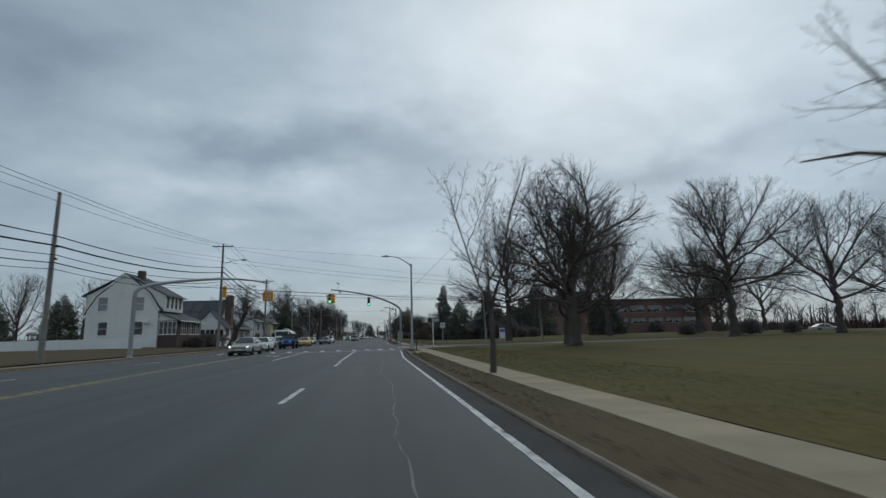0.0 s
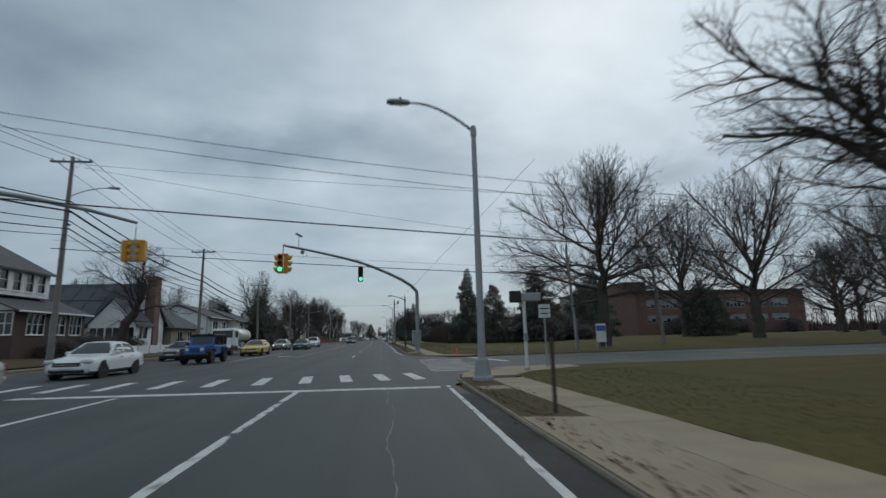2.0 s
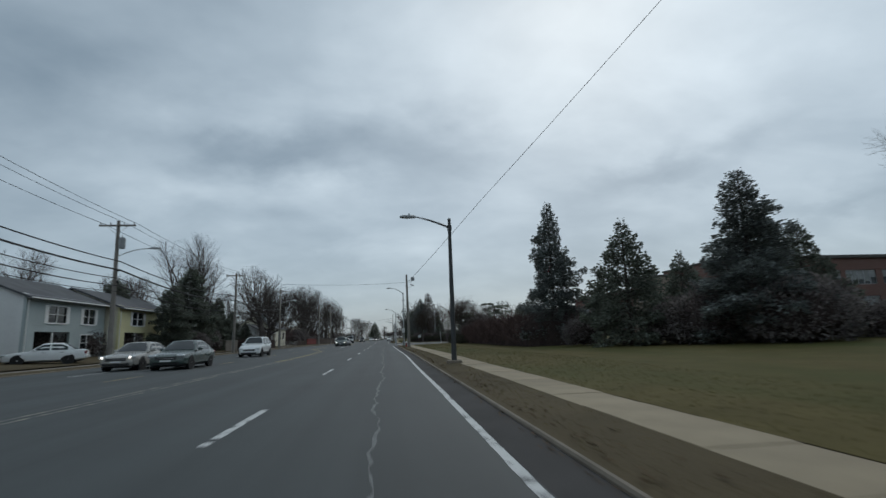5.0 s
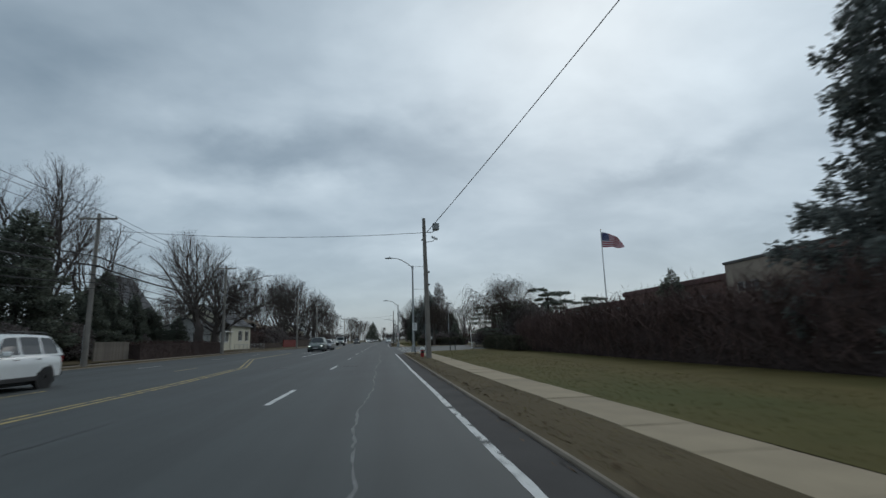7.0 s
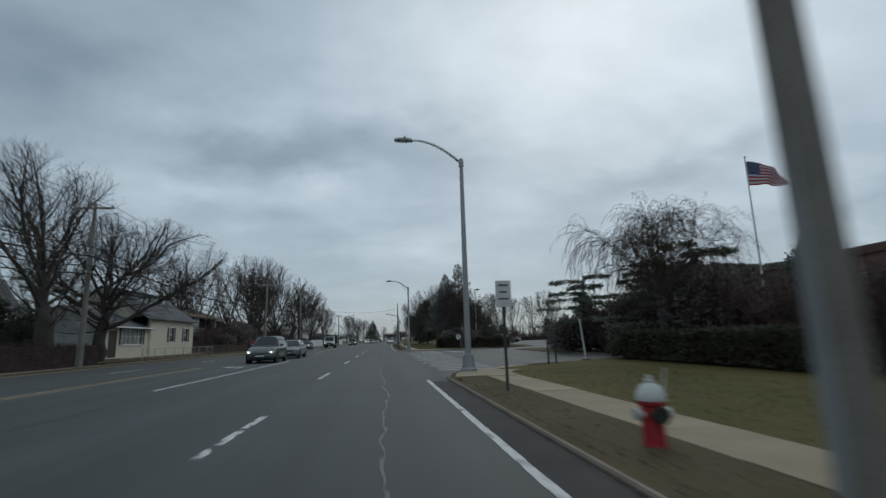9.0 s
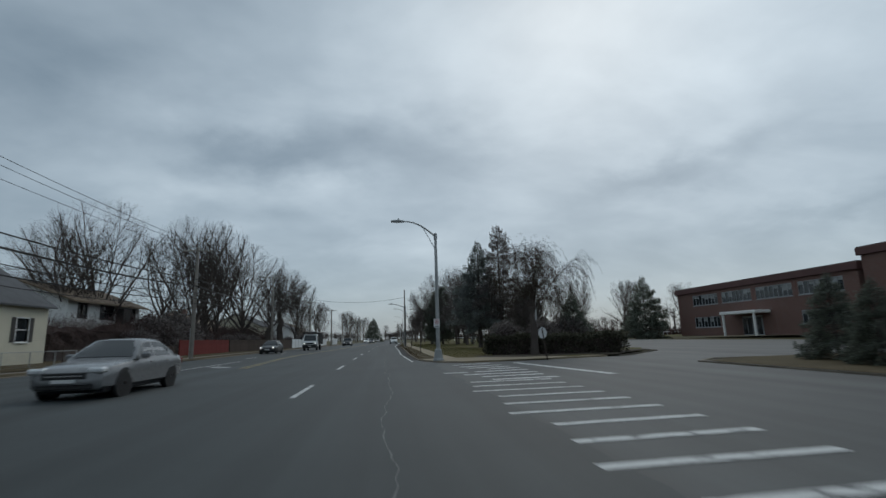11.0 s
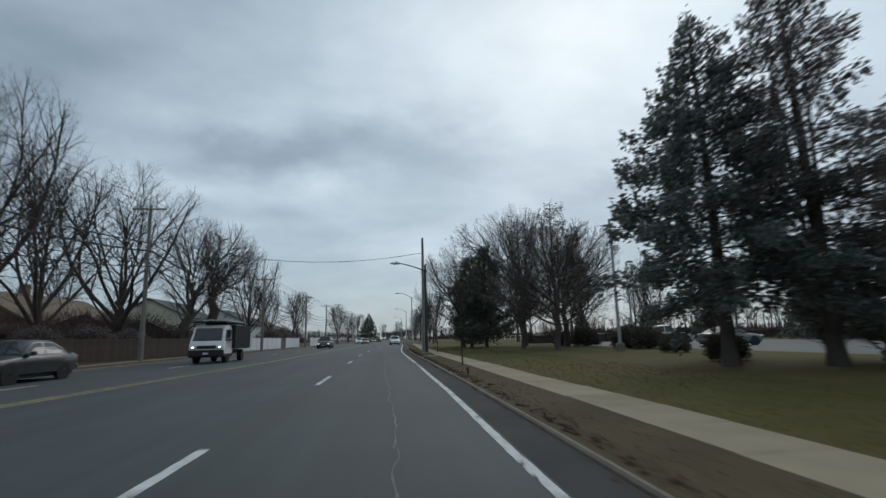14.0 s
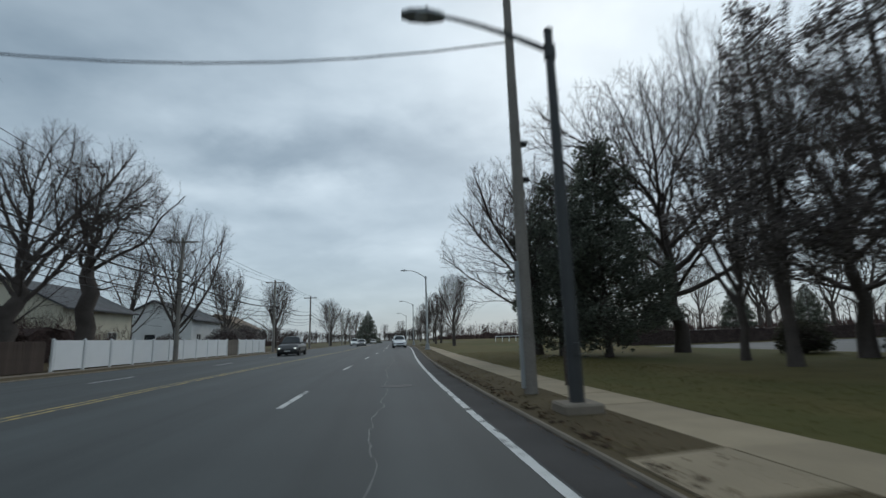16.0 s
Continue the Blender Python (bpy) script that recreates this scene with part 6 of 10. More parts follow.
wall_panel(tan, "x", FX - 0.6, 164.0, 173.6, 0.3, 11.5, 0.4, [(167.0 + i * 1.5, 7.1, 168.2 + i * 1.5, 8.4) for i in range(3)])
wall_panel(tan, "y", 164.0, FX - 0.2, 60, 0.3, 11.5, 0.4)
wall_panel(tan, "y", 173.2, FX - 0.2, 75, 0.3, 11.5, 0.4)
part("hall_wall", tan, STUCCO, school, "plain tan wall of the hall")
for i in range(3):
    window(school, "x", FX - 0.6, -1, 167.0 + i * 1.5, 7.1, 168.2 + i * 1.5, 8.4, cols=1, rows=1, frame=TRIM_GREY, sill=False)
part("hall_roof", Solid().slab(FX - 0.8, 163.8, 11.5, 60, 173.8, 11.9, 0.05), ROOF_TAR, school)
tower = Solid().slab(60.004, 145.0, 0.3, 66, 170.3, 13.0, 0.05)
part("stage_tower", tower, BRICK, school, "tall windowless brick block")
part("stage_roof", Solid().slab(59.8, 144.8, 13.004, 66.2, 170.5, 13.3, 0.05), ROOF_TAR, school)
part("canopy", Solid().slab(FX - 2.6, 222.5, 3.5, FX - 0.02, 230.0, 3.95, 0.04), TRIM_WHITE, school, "white entrance canopy")
for y in (223.0, 229.5):
    part("post", Solid().slab(FX - 2.5, y - 0.14, 0.3, FX - 2.22, y + 0.14, 3.498, 0.02), TRIM_WHITE, school)
door = part("entrance", Solid().slab(FX - 0.12, 224.2, 0.3, FX - 0.01, 228.3, 3.2, 0.02), TRIM_GREY, school)
for i in range(4):
    part("pane", Solid().box(FX - 0.16, 224.35 + i * 1.0, 0.45, FX - 0.125, 225.2 + i * 1.0, 2.9), GLASS, door)

gym = thing("brick_hall", (0, 0, 0), "red brick hall far across the lawn", "school")
w = Solid()
wall_panel(w, "x", 92, 52, 78, 0.3, 6.0, 0.3, [(56 + i * 6, 3.6, 59 + i * 6, 4.8) for i in range(3)])
wall_panel(w, "y", 52, 92, 130, 0.3, 6.0, 0.3)
part("wall", w, BRICK, gym)
part("roof", Solid().slab(91.7, 51.7, 6.0, 130.3, 78.3, 6.4, 0.04), ROOF_TAR, gym)
for i in range(3):
    window(gym, "x", 92, -1, 56 + i * 6, 3.6, 59 + i * 6, 4.8, cols=3, rows=1, frame=TRIM_GREY)


# ---- fences
def board_fence(path, height, mat, label, width=0.14, gap=0.008, z0=0.12, post=2.4, rail=True, seed=3):
    """A fence of upright boards on posts and rails."""
    rnd = random.Random(seed)
    f = thing("fence", (0, 0, 0), label, "fence")
    board = Solid().slab(-width / 2, -0.011, 0.0, width / 2, 0.011, height, 0.004).mesh("board", mat)
    pst = Solid().slab(-0.05, -0.05, -0.1, 0.05, 0.05, height + 0.06, 0.008).mesh("post", mat)
    pts = [Vector((x, y, z0)) for x, y in path]
    count = 0
    for a, b in zip(pts, pts[1:]):
        d = b - a
        ang = math.degrees(math.atan2(d.y, d.x))
        n = int(d.length / (width + gap))
        for i in range(n):
            o = part("board", board, mat, f)
            o.matrix_basis = pose(*(a + d * ((i + 0.5) / n)), 0, rnd.uniform(-0.4, 0.4), ang)
            count += 1
        for i in range(int(d.length / post) + 1):
            o = part("post", pst, mat, f)
            o.matrix_basis = pose(*(a + d.normalized() * (i * post) + Vector((d.y, -d.x, 0)).normalized() * -0.065), 0, 0, ang)
        for h in (0.35, height - 0.3):
            side = Vector((d.y, -d.x, 0)).normalized() * -0.04
            part("rail", Solid().tube([a + side + Vector((0, 0, h)), b + side + Vector((0, 0, h))], 0.035, 4), mat, f)
    return f


def panel_fence(path, height, mat, label, z0=0.1, span=2.4):
    """A vinyl fence of plain panels between posts with caps."""
    f = thing("fence", (0, 0, 0), label, "fence")
    pan = Solid().slab(-span / 2 + 0.06, -0.02, 0.05, span / 2 - 0.06, 0.02, height, 0.006).mesh("panel", mat)
    pst = Solid().slab(-0.065, -0.065, -0.1, 0.065, 0.065, height + 0.05, 0.01).add([(-0.08, -0.08, height + 0.05), (0.08, -0.08, height + 0.05), (0.08, 0.08, height + 0.05), (-0.08, 0.08, height + 0.05), (0, 0, height + 0.12)], [(3, 2, 1, 0), (0, 1, 4), (1, 2, 4), (2, 3, 4), (3, 0, 4)]).mesh("post", mat)
    pts = [Vector((x, y, z0)) for x, y in path]
    for a, b in zip(pts, pts[1:]):
        d = b - a
        ang = math.degrees(math.atan2(d.y, d.x))
        n = max(1, round(d.length / span))
        for i in range(n):
            o = part("panel", pan, mat, f)
            o.matrix_basis = pose(*(a + d * ((i + 0.5) / n)), 0, 0, ang)
        for i in range(n + 1):
            o = part("post", pst, mat, f)
            o.matrix_basis = pose(*(a + d * (i / n)), 0, 0, ang)
    return f


panel_fence([(-52.0, 66.0), (-28.6, 66.0)], 1.3, FENCE_WHITE, "low white panel fence in front of the gambrel house", z0=0.45)
panel_fence([(-24.2, 80.5), (-24.2, 96)], 1.05, FENCE_WHITE, "low white fence beside the bungalow")
panel_fence([(left_kerb(y) - 2.75, y) for y in (253.6, 264, 279)], 1.62, FENCE_WHITE, "long white vinyl privacy fence along the sidewalk")
panel_fence([(left_kerb(y) - 2.75, y) for y in (282.6, 293)], 1.62, FENCE_WHITE, "white vinyl privacy fence past the gate")
panel_fence([(left_kerb(y) - 2.75, y) for y in (306, 318)], 1.7, FENCE_WHITE, "white vinyl privacy fence far along the road")
board_fence([(left_kerb(279.2) - 2.75, 279.2), (left_kerb(282.4) - 2.75, 282.4)], 1.6, FENCE_GREY, "weathered grey wooden gate between white fences")
board_fence([(-20.6, 211.5), (-20.3, 226.2)], 1.6, FENCE_RED, "red-stained board fence along the sidewalk")
board_fence([(-20.2, 226.4), (-18.6, 240), (-17.3, 253.2)], 1.55, FENCE_BROWN, "dark weathered board fence along the sidewalk", width=0.17)
board_fence([(-21.3, 194.5), (-20.8, 211)], 1.05, FENCE_BROWN, "low dark picket fence in front of a white house", width=0.1, gap=0.06)
board_fence([(-21.0, 143.2), (-20.8, 147.8)], 1.5, FENCE_GREY, "short weathered board fence by the conifers")
chain = thing("chain_link_fence", (0, 0, 0), "low grey chain-link fence before the cream house", "fence")
for i in range(9):
    part("post", Solid().tube([(-20.6, 177 + i * 2.2, 0), (-20.6, 177 + i * 2.2, 1.1)], 0.028, 6), GALV, chain)
part("rail", Solid().tube([(-20.6, 177, 1.08), (-20.6, 194.6, 1.08)], 0.02, 6), GALV, chain)
net = Solid()
for i in range(120):
    y = 177 + i * 0.146
    for s in (1, -1):
        ya, yb = (y, y + 0.95) if s > 0 else (y + 0.95, y)
        if max(ya, yb) <= 194.6:
            net.add([(-20.6, ya, 0.12), (-20.6, ya + 0.008, 0.12), (-20.6, yb + 0.008, 1.07), (-20.6, yb, 1.07)], [(0, 1, 2, 3)])
part("netting", net, GALV, chain)

# ---------------------------------------------------------------- street furniture
def arc(p0, p1, p2, n=10):
    """A smooth bow from p0 to p2 drawn towards p1."""
    p0, p1, p2 = Vector(p0), Vector(p1), Vector(p2)
    return [p0 * (1 - t) ** 2 + p1 * 2 * t * (1 - t) + p2 * t * t for t in (i / n for i in range(n + 1))]


def luminaire(parent, tip, way):
    """A cobra-head lamp at the end of an arm that runs along way."""
    d = unit(Vector(way))
    s = Vector((-d.y, d.x, 0)).normalized()
    p = Vector(tip)
    body = Solid()
    rows = [(0.0, 0.05, 0.05), (0.08, 0.10, 0.09), (0.3, 0.16, 0.10), (0.58, 0.15, 0.08), (0.72, 0.08, 0.05)]
    v, f = [], []
    for u, w, h in rows:
        c = p + d * u
        for a, b in ((-w, -0.035), (-w * 0.8, h * 0.6), (0, h), (w * 0.8, h * 0.6), (w, -0.035)):
            q = c + s * a + Vector((0, 0, b))
            v.append(q[:])
    for i in range(len(rows) - 1):
        for k in range(5):
            f.append((i * 5 + k, i * 5 + (k + 1) % 5, (i + 1) * 5 + (k + 1) % 5, (i + 1) * 5 + k))
    f += [(0, 1, 2, 3, 4), (24, 23, 22, 21, 20)]
    body.add(v, f)
    head = part("lamp_head", body, DULL_STEEL, parent, smooth=True)
    lens = Solid()
    c = p + d * 0.4 - Vector((0, 0, 0.04))
    lens.lathe([(0.02, -0.045), (0.09, -0.03), (0.12, 0.0)], 12, c[:])
    part("lens", lens, LAMP_CLEAR, head)
    part("photocell", Solid().lathe([(0.04, 0.0), (0.04, 0.07), (0.02, 0.09)], 8, (p + d * 0.3 + Vector((0, 0, 0.085)))[:]), DULL_STEEL, head)


def street_lamp(x, y, top, reach, rise, dark=False, brace=False, base=True, straight=False, label="", sign=0.0, z0=0.05):
    lamp = thing("street_lamp", (x, y, z0), label, "street lamp", "street lamps")
    mat = DARK_STEEL if dark else GALV
    top = top - z0
    if base:
        b = Solid()
        k = [(0.30, 0.0), (0.30, 0.08), (0.25, 0.14), (0.19, 0.56), (0.14, 0.62)]
        v, f = [], []
        for r, h in k:
            for a in range(8):
                t = 2 * math.pi * (a + 0.5) / 8
                v.append((r * math.cos(t), r * math.sin(t), h))
        for i in range(len(k) - 1):
            for a in range(8):
                f.append((i * 8 + a, i * 8 + (a + 1) % 8, (i + 1) * 8 + (a + 1) % 8, (i + 1) * 8 + a))
        f += [tuple(range(8))[::-1], tuple(32 + a for a in range(8))]
        b.add(v, f)
        part("base", b, DULL_STEEL if not dark else KERB, lamp, "tapered base cover")
    else:
        part("base", Solid().slab(-0.3, -0.3, -0.3, 0.3, 0.3, 0.14, 0.03), KERB, lamp, "concrete footing")
    part("pole", Solid().tube([(0, 0, 0.1), (0, 0, top * 0.5), (0, 0, top)], [0.115, 0.095, 0.07], 12), mat, lamp, smooth=True)
    part("cap", Solid().lathe([(0.08, 0), (0.08, 0.05), (0.03, 0.09)], 10, (0, 0, top)), mat, lamp)
    zb = top - (0.12 if not straight else 0.35)
    tip = Vector((-reach, 0, zb + rise))
    arm = arc((0, 0, zb), (-reach * 0.55, 0, zb + rise * (1.05 if not straight else 0.75)), tip[:], 10)
    part("arm", Solid().tube(arm, [0.05 - 0.018 * i / 10 for i in range(11)], 8), mat, lamp, smooth=True)
    if brace:
        part("brace", Solid().tube(arc((0, 0, zb - 0.75), (-reach * 0.3, 0, zb + rise * 0.25), (-reach * 0.45, 0, zb + rise * 0.78), 8), 0.02, 6), mat, lamp)
    luminaire(lamp, tip, (-1, 0, 0.02))
    part("collar", Solid().lathe([(0.10, zb - 0.14), (0.10, zb + 0.1)], 10), mat, lamp)
    if sign:
        plate(lamp, -0.06, -0.12, sign, 0.32, 0.46, "tow")
    part("hand_hole", Solid().slab(-0.05, -0.13, 0.8, 0.05, -0.1, 1.0, 0.01), mat, lamp)
    return lamp


def plate(parent, x, y, z, w, h, style, turn=0.0):
    """A sign plate facing the road's way, with its printed bars and borders; z is its middle."""
    board = part("sign_plate", Solid().slab(x - w / 2, y - 0.004, z - h / 2, x + w / 2, y + 0.004, z + h / 2, 0.003), SIGN_WHITE, parent, "white metal sign plate")
    front = y - 0.0075
    s, r = Solid(), Solid()
    if style == "tow":
        for i, (u, k) in enumerate(((0.7, 0.05), (0.55, 0.05), (0.75, 0.04), (0.6, 0.04))):
            zc = z + h * (0.36 - 0.15 * i)
            r.box(x - w * u / 2, front, zc - h * k * 0.6, x + w * u / 2, front + 0.003, zc + h * k * 0.6)
        s.box(x - w * 0.34, front, z - h * 0.40, x + w * 0.34, front + 0.003, z - h * 0.33)
    elif style == "speed":
        for i, u in enumerate((0.62, 0.5, 0.68)):
            zc = z + h * (0.32 - 0.26 * i)
            s.box(x - w * u / 2, front, zc - h * 0.03, x + w * u / 2, front + 0.003, zc + h * 0.03)
    else:
        for i, u in enumerate((0.7, 0.6)):
            zc = z + h * (0.18 - 0.36 * i)
            s.box(x - w * u / 2, front, zc - h * 0.05, x + w * u / 2, front + 0.003, zc + h * 0.05)
    if r.v:
        part("print", r, SIGN_RED, board)
    if s.v:
        part("print", s, SIGN_INK, board)
    return board


street_lamp(3.05, 45.6, 7.65, 1.95, 0.88, label="tall galvanised street lamp with bowed arm on the corner")
street_lamp(3.40, 94.0, 6.35, 1.5, 0.5, dark=True, straight=True, base=False, label="dark street lamp with short arm on the verge")
street_lamp(3.34, 148.6, 8.0, 1.85, 0.9, label="tall galvanised street lamp with bowed arm at the drive")
street_lamp(2.96, 184.2, 6.8, 1.7, 0.85, brace=True, sign=1.95, label="galvanised street lamp with braced arm and small sign")
street_lamp(3.12, 232.2, 6.2, 1.75, 0.55, dark=True, straight=True, base=False, label="dark street lamp on a concrete footing")
for y in (276, 318, 362):
    street_lamp(3.2 + bend(y), y, 7.6, 1.9, 0.8, label="galvanised street lamp far along the road")


# ---- wooden utility poles
def utility_pole(x, y, top, arms=1, label="weathered wooden utility pole with crossarm", lean=(0, 0), lamp_arm=0.0, can=False, r=0.15, z0=0.06, cross=True):
    pole = thing("utility_pole", (x, y, z0), label, "utility pole", "utility poles")
    h = top - z0
    lx, ly = lean
    part("shaft", Solid().tube([(0, 0, -0.2), (lx * 0.5, ly * 0.5, h * 0.5), (lx, ly, h)], [r * 1.15, r, r * 0.72], 10), POLE_WOOD, pole, smooth=True)
    if cross:
        for k in range(arms):
            z = h - 0.35 - k * 0.9
            part("crossarm", Solid().slab(lx - 1.2, ly - 0.17, z - 0.06, lx + 1.2, ly - 0.07, z + 0.06, 0.01), POLE_WOOD, pole)
            for u in (-1.1, -0.45, 0.45, 1.1):
                part("insulator", Solid().lathe([(0.02, 0), (0.05, 0.03), (0.035, 0.07), (0.055, 0.1), (0.02, 0.16)], 8, (lx + u, ly - 0.12, z + 0.06)), TRIM_GREY, pole)
            for u in (-0.7, 0.7):
                part("brace", Solid().tube([(lx + u, ly - 0.12, z - 0.05), (lx, ly - 0.14, z - 0.65)], 0.015, 4), GALV, pole)
    if can:
        c = part("transformer", Solid().lathe([(0.16, 0), (0.22, 0.03), (0.22, 0.7), (0.18, 0.78)], 12, (lx + 0.36, ly - 0.05, h - 2.0)), DULL_STEEL, pole, "grey transformer can")
        part("bushing", Solid().lathe([(0.03, 0), (0.05, 0.08), (0.02, 0.2)], 6, (lx + 0.36, ly - 0.05, h - 1.22)), SIGN_WHITE, c)
    if lamp_arm:
        z = h - 2.6
        part("lamp_arm", Solid().tube(arc((lx, ly, z), (lx + lamp_arm * 0.5, ly, z + 0.6), (lx + lamp_arm, ly, z + 0.6), 8), 0.03, 6), GALV, pole)
        luminaire(pole, (lx + lamp_arm, ly, z + 0.6), (1, 0, 0))
    part("cable_guard", Solid().slab(-r - 0.05, -0.06, 0.1, -r + 0.02, 0.06, 2.6, 0.01), DULL_STEEL, pole)
    for z in (h - 3.6, h - 4.4):
        part("clamp", Solid().slab(lx * 0.7 + r * 0.6, -0.06, z, lx * 0.7 + r + 0.12, 0.06, z + 0.1, 0.01), BLACK, pole)
    return pole


LEFT_POLES = [(-20.3, 34.5, 10.9), (-18.85, 63.3, 12.95), (-18.6, 86.0, 11.2), (-18.0, 108.8, 10.0), (-18.2, 137.0, 10.0), (-18.2, 163.8, 10.5), (-16.4, 203.2, 9.8), (-16.8, 235.2, 11.4), (-15.8, 265.7, 9.8), (-14.2, 291.9, 9.5)]
LEFT_POLES += [(left_kerb(y) - 1.3, y, 9.8) for y in (320, 350, 381, 412, 445, 480, 520, 560)]
for i, (x, y, z) in enumerate(LEFT_POLES):
    utility_pole(x, y, z, arms=1, lean=((0.0, 0.0), (0.0, 0.0), (0.06, 0), (-0.15, 0.0))[i % 4], lamp_arm=2.2 if i in (1, 3, 5) else 0.0, can=i in (3,), cross=i != 0,
                 label=("weathered utility pole without crossarm" if i == 0 else "weathered utility pole with crossarm" + (" and street lamp" if i in (1, 5) else "") + (", lamp and transformer" if i == 3 else "")) + " by the kerb")
# poles across the lawn
utility_pole(14.4, 66.0, 7.6, label="slim grey pole on the side street's lawn", cross=False, r=0.11, lean=(-0.25, 0.3), lamp_arm=0.0)
utility_pole(23.5, 69.9, 8.3, label="leaning weathered pole on the side street's lawn", cross=False, r=0.14, lean=(-0.35, 0.2))
up1 = utility_pole(3.43, 133.9, 9.0, lean=(-0.18, 0), label="tall weathered pole with floodlight and camera by the sidewalk", cross=False, r=0.15)
fl = part("floodlight_arm", Solid().tube(arc((-0.16, 0, 8.05), (0.5, 0, 7.9), (0.56, 0, 8.25), 8), 0.03, 6), GALV, up1)
part("floodlight", Solid().slab(0.4, -0.16, 8.15, 0.82, 0.2, 8.62, 0.05), DULL_STEEL, fl, "box floodlight")
ca = part("camera_arm", Solid().tube([(-0.14, 0, 7.35), (0.44, -0.02, 7.42), (0.48, -0.07, 7.6)], 0.025, 6), GALV, up1)
part("camera", Solid().tube([(0.32, -0.02, 7.72), (0.68, -0.16, 7.52)], 0.075, 8), SIGN_WHITE, ca, "white tube camera")
for z in (5.75, 4.3):
    part("standoff", Solid().tube([(0, 0, z), (-0.9, -0.05, z)], 0.012, 5), DARK_STEEL, up1)
utility_pole(3.14, 234.6, 8.75, label="tall pale pole with a dark sleeve at its foot", cross=False, r=0.12)

# ---- wires
def cable(name, pts_list, r, label):
    w = thing(name, (0, 0, 0), label, "cable")
    for pts in pts_list:
        part("strand", Solid().tube(pts, r, 4, cap=False), WIRE, w)
    return w


LP = [(-21.5, 4.0, 11.0)] + LEFT_POLES
for k, (dx, dz, sagm, r, lab) in enumerate([(-1.1, -0.2, 0.35, 0.011, "thin power line along the poles"), (1.1, -0.2, 0.35, 0.011, "thin power line along the poles"), (0.45, -0.2, 0.4, 0.010, "thin power line along the poles"),
                                          (0.18, -2.9, 0.55, 0.03, "thick black cable along the poles"), (0.2, -3.5, 0.6, 0.045, "thick black telephone bundle along the poles"), (0.2, -4.1, 0.7, 0.022, "black cable along the poles"), (0.22, -4.6, 0.7, 0.028, "black cable along the poles"), (0.2, -5.0, 0.75, 0.018, "black cable along the poles")]):
    runs = []
    for (xa, ya, za), (xb, yb, zb) in zip(LP[:14], LP[1:15]):
        runs.append(sag((xa + dx, ya, za + dz), (xb + dx, yb, zb + dz), sagm * (yb - ya) / 28.0))
    cable("overhead_cable", runs, r * 1.35, lab)
cable("overhead_cable", [sag((-18.7, 64.3, 12.6), (23.2, 70.0, 8.2), 0.5)], 0.012, "thin line across the crossing")
cable("overhead_cable", [sag((-18.7, 64.3, 12.8), (60, 60.0, 9.5), 0.9)], 0.012, "thin line across the crossing")
cable("overhead_cable", [sag((-18.7, 62.0, 6.9), (23.4, 69.0, 5.6), 0.25)], 0.028, "thick black cable across the crossing")
cable("overhead_cable", [sag((-18.7, 62.0, 7.4), (23.4, 69.4, 6.2), 0.3)], 0.010, "thin line across the crossing")
cable("overhead_cable", [sag((-19.8, 46.1, 6.2), (23.0, 50.5, 4.1), 0.2)], 0.026, "thick black cable across the road before the crossing")
cable("overhead_cable", [sag((-19.5, 46.2, 9.4), (24, 47.4, 5.6), 0.9), sag((-19.5, 46.6, 9.1), (24, 47.9, 5.3), 0.9)], 0.011, "pair of thin lines over the crossing")
cable("overhead_cable", [sag((-18.2, 137.0, 8.95), (3.15, 133.7, 8.0), 0.42)], 0.016, "black cable across the road to the floodlight pole")
cable("overhead_cable", [sag((3.5, 134.0, 8.15), (10.0, 119.0, 14.3), 0.1), sag((10.0, 119.0, 14.3), (21.3, 93.0, 24.9), 0.1)], 0.021, "thin line slanting up from the floodlight pole")
cable("overhead_cable", [sag((-16.8, 235.2, 9.0), (3.1, 234.6, 7.6), 1.25)], 0.02, "black cable across the road to the pale pole")
part("dead_end", Solid().lathe([(0.03, 0), (0.06, 0.05), (0.03, 0.12)], 8, (-0.3, 0, 7.45)), BLACK, up1)


# ---- traffic signals
def signal_head(parent, x, y, z, face, case, lit=True, s=1.0):
    """A three-lamp head hung with its top at z; face: yaw of its front in degrees (0 looks along -y)."""
    m = pose(x, y, z, 0, 0, face)

    def put(solid):
        solid.v = [tuple(m @ (Vector(p) * s)) for p in solid.v]
        return solid

    head = part("signal_head", put(Solid().slab(-0.17, -0.02, -1.08, 0.17, 0.2, 0.0, 0.03)), case, parent, "three-lamp signal head")
    for i, mat in enumerate((LENS_RED, LENS_AMBER, LENS_GREEN if lit else LENS_AMBER)):
        zc = -0.18 - 0.36 * i
        door = part("lamp_door", put(Solid().slab(-0.165, -0.06, zc - 0.17, 0.165, -0.021, zc + 0.17, 0.015)), case, head)
        part("lens", put(Solid().lathe([(0.13, -0.064), (0.12, -0.085), (0.06, -0.1), (0.0, -0.104)], 16, (0, 0, zc), "y")), mat, door)
        vis, n = Solid(), 12
        v, f = [], []
        for k in range(n + 1):
            t = math.radians(-55 + 290 * k / n)
            ln = 0.26 - 0.14 * (0.5 - 0.5 * math.sin(t))
            for r in (0.15, 0.142):
                v += [(r * math.cos(t), -0.06, zc + r * math.sin(t)), (r * math.cos(t), -0.06 - ln, zc + r * math.sin(t) - 0.02)]
        for k in range(n):
            a = k * 4
            f += [(a, a + 1, a + 5, a + 4), (a + 2, a + 6, a + 7, a + 3), (a + 1, a + 3, a + 7, a + 5)]
        vis.add(v, f)
        part("visor", put(vis), case, door)
    return head


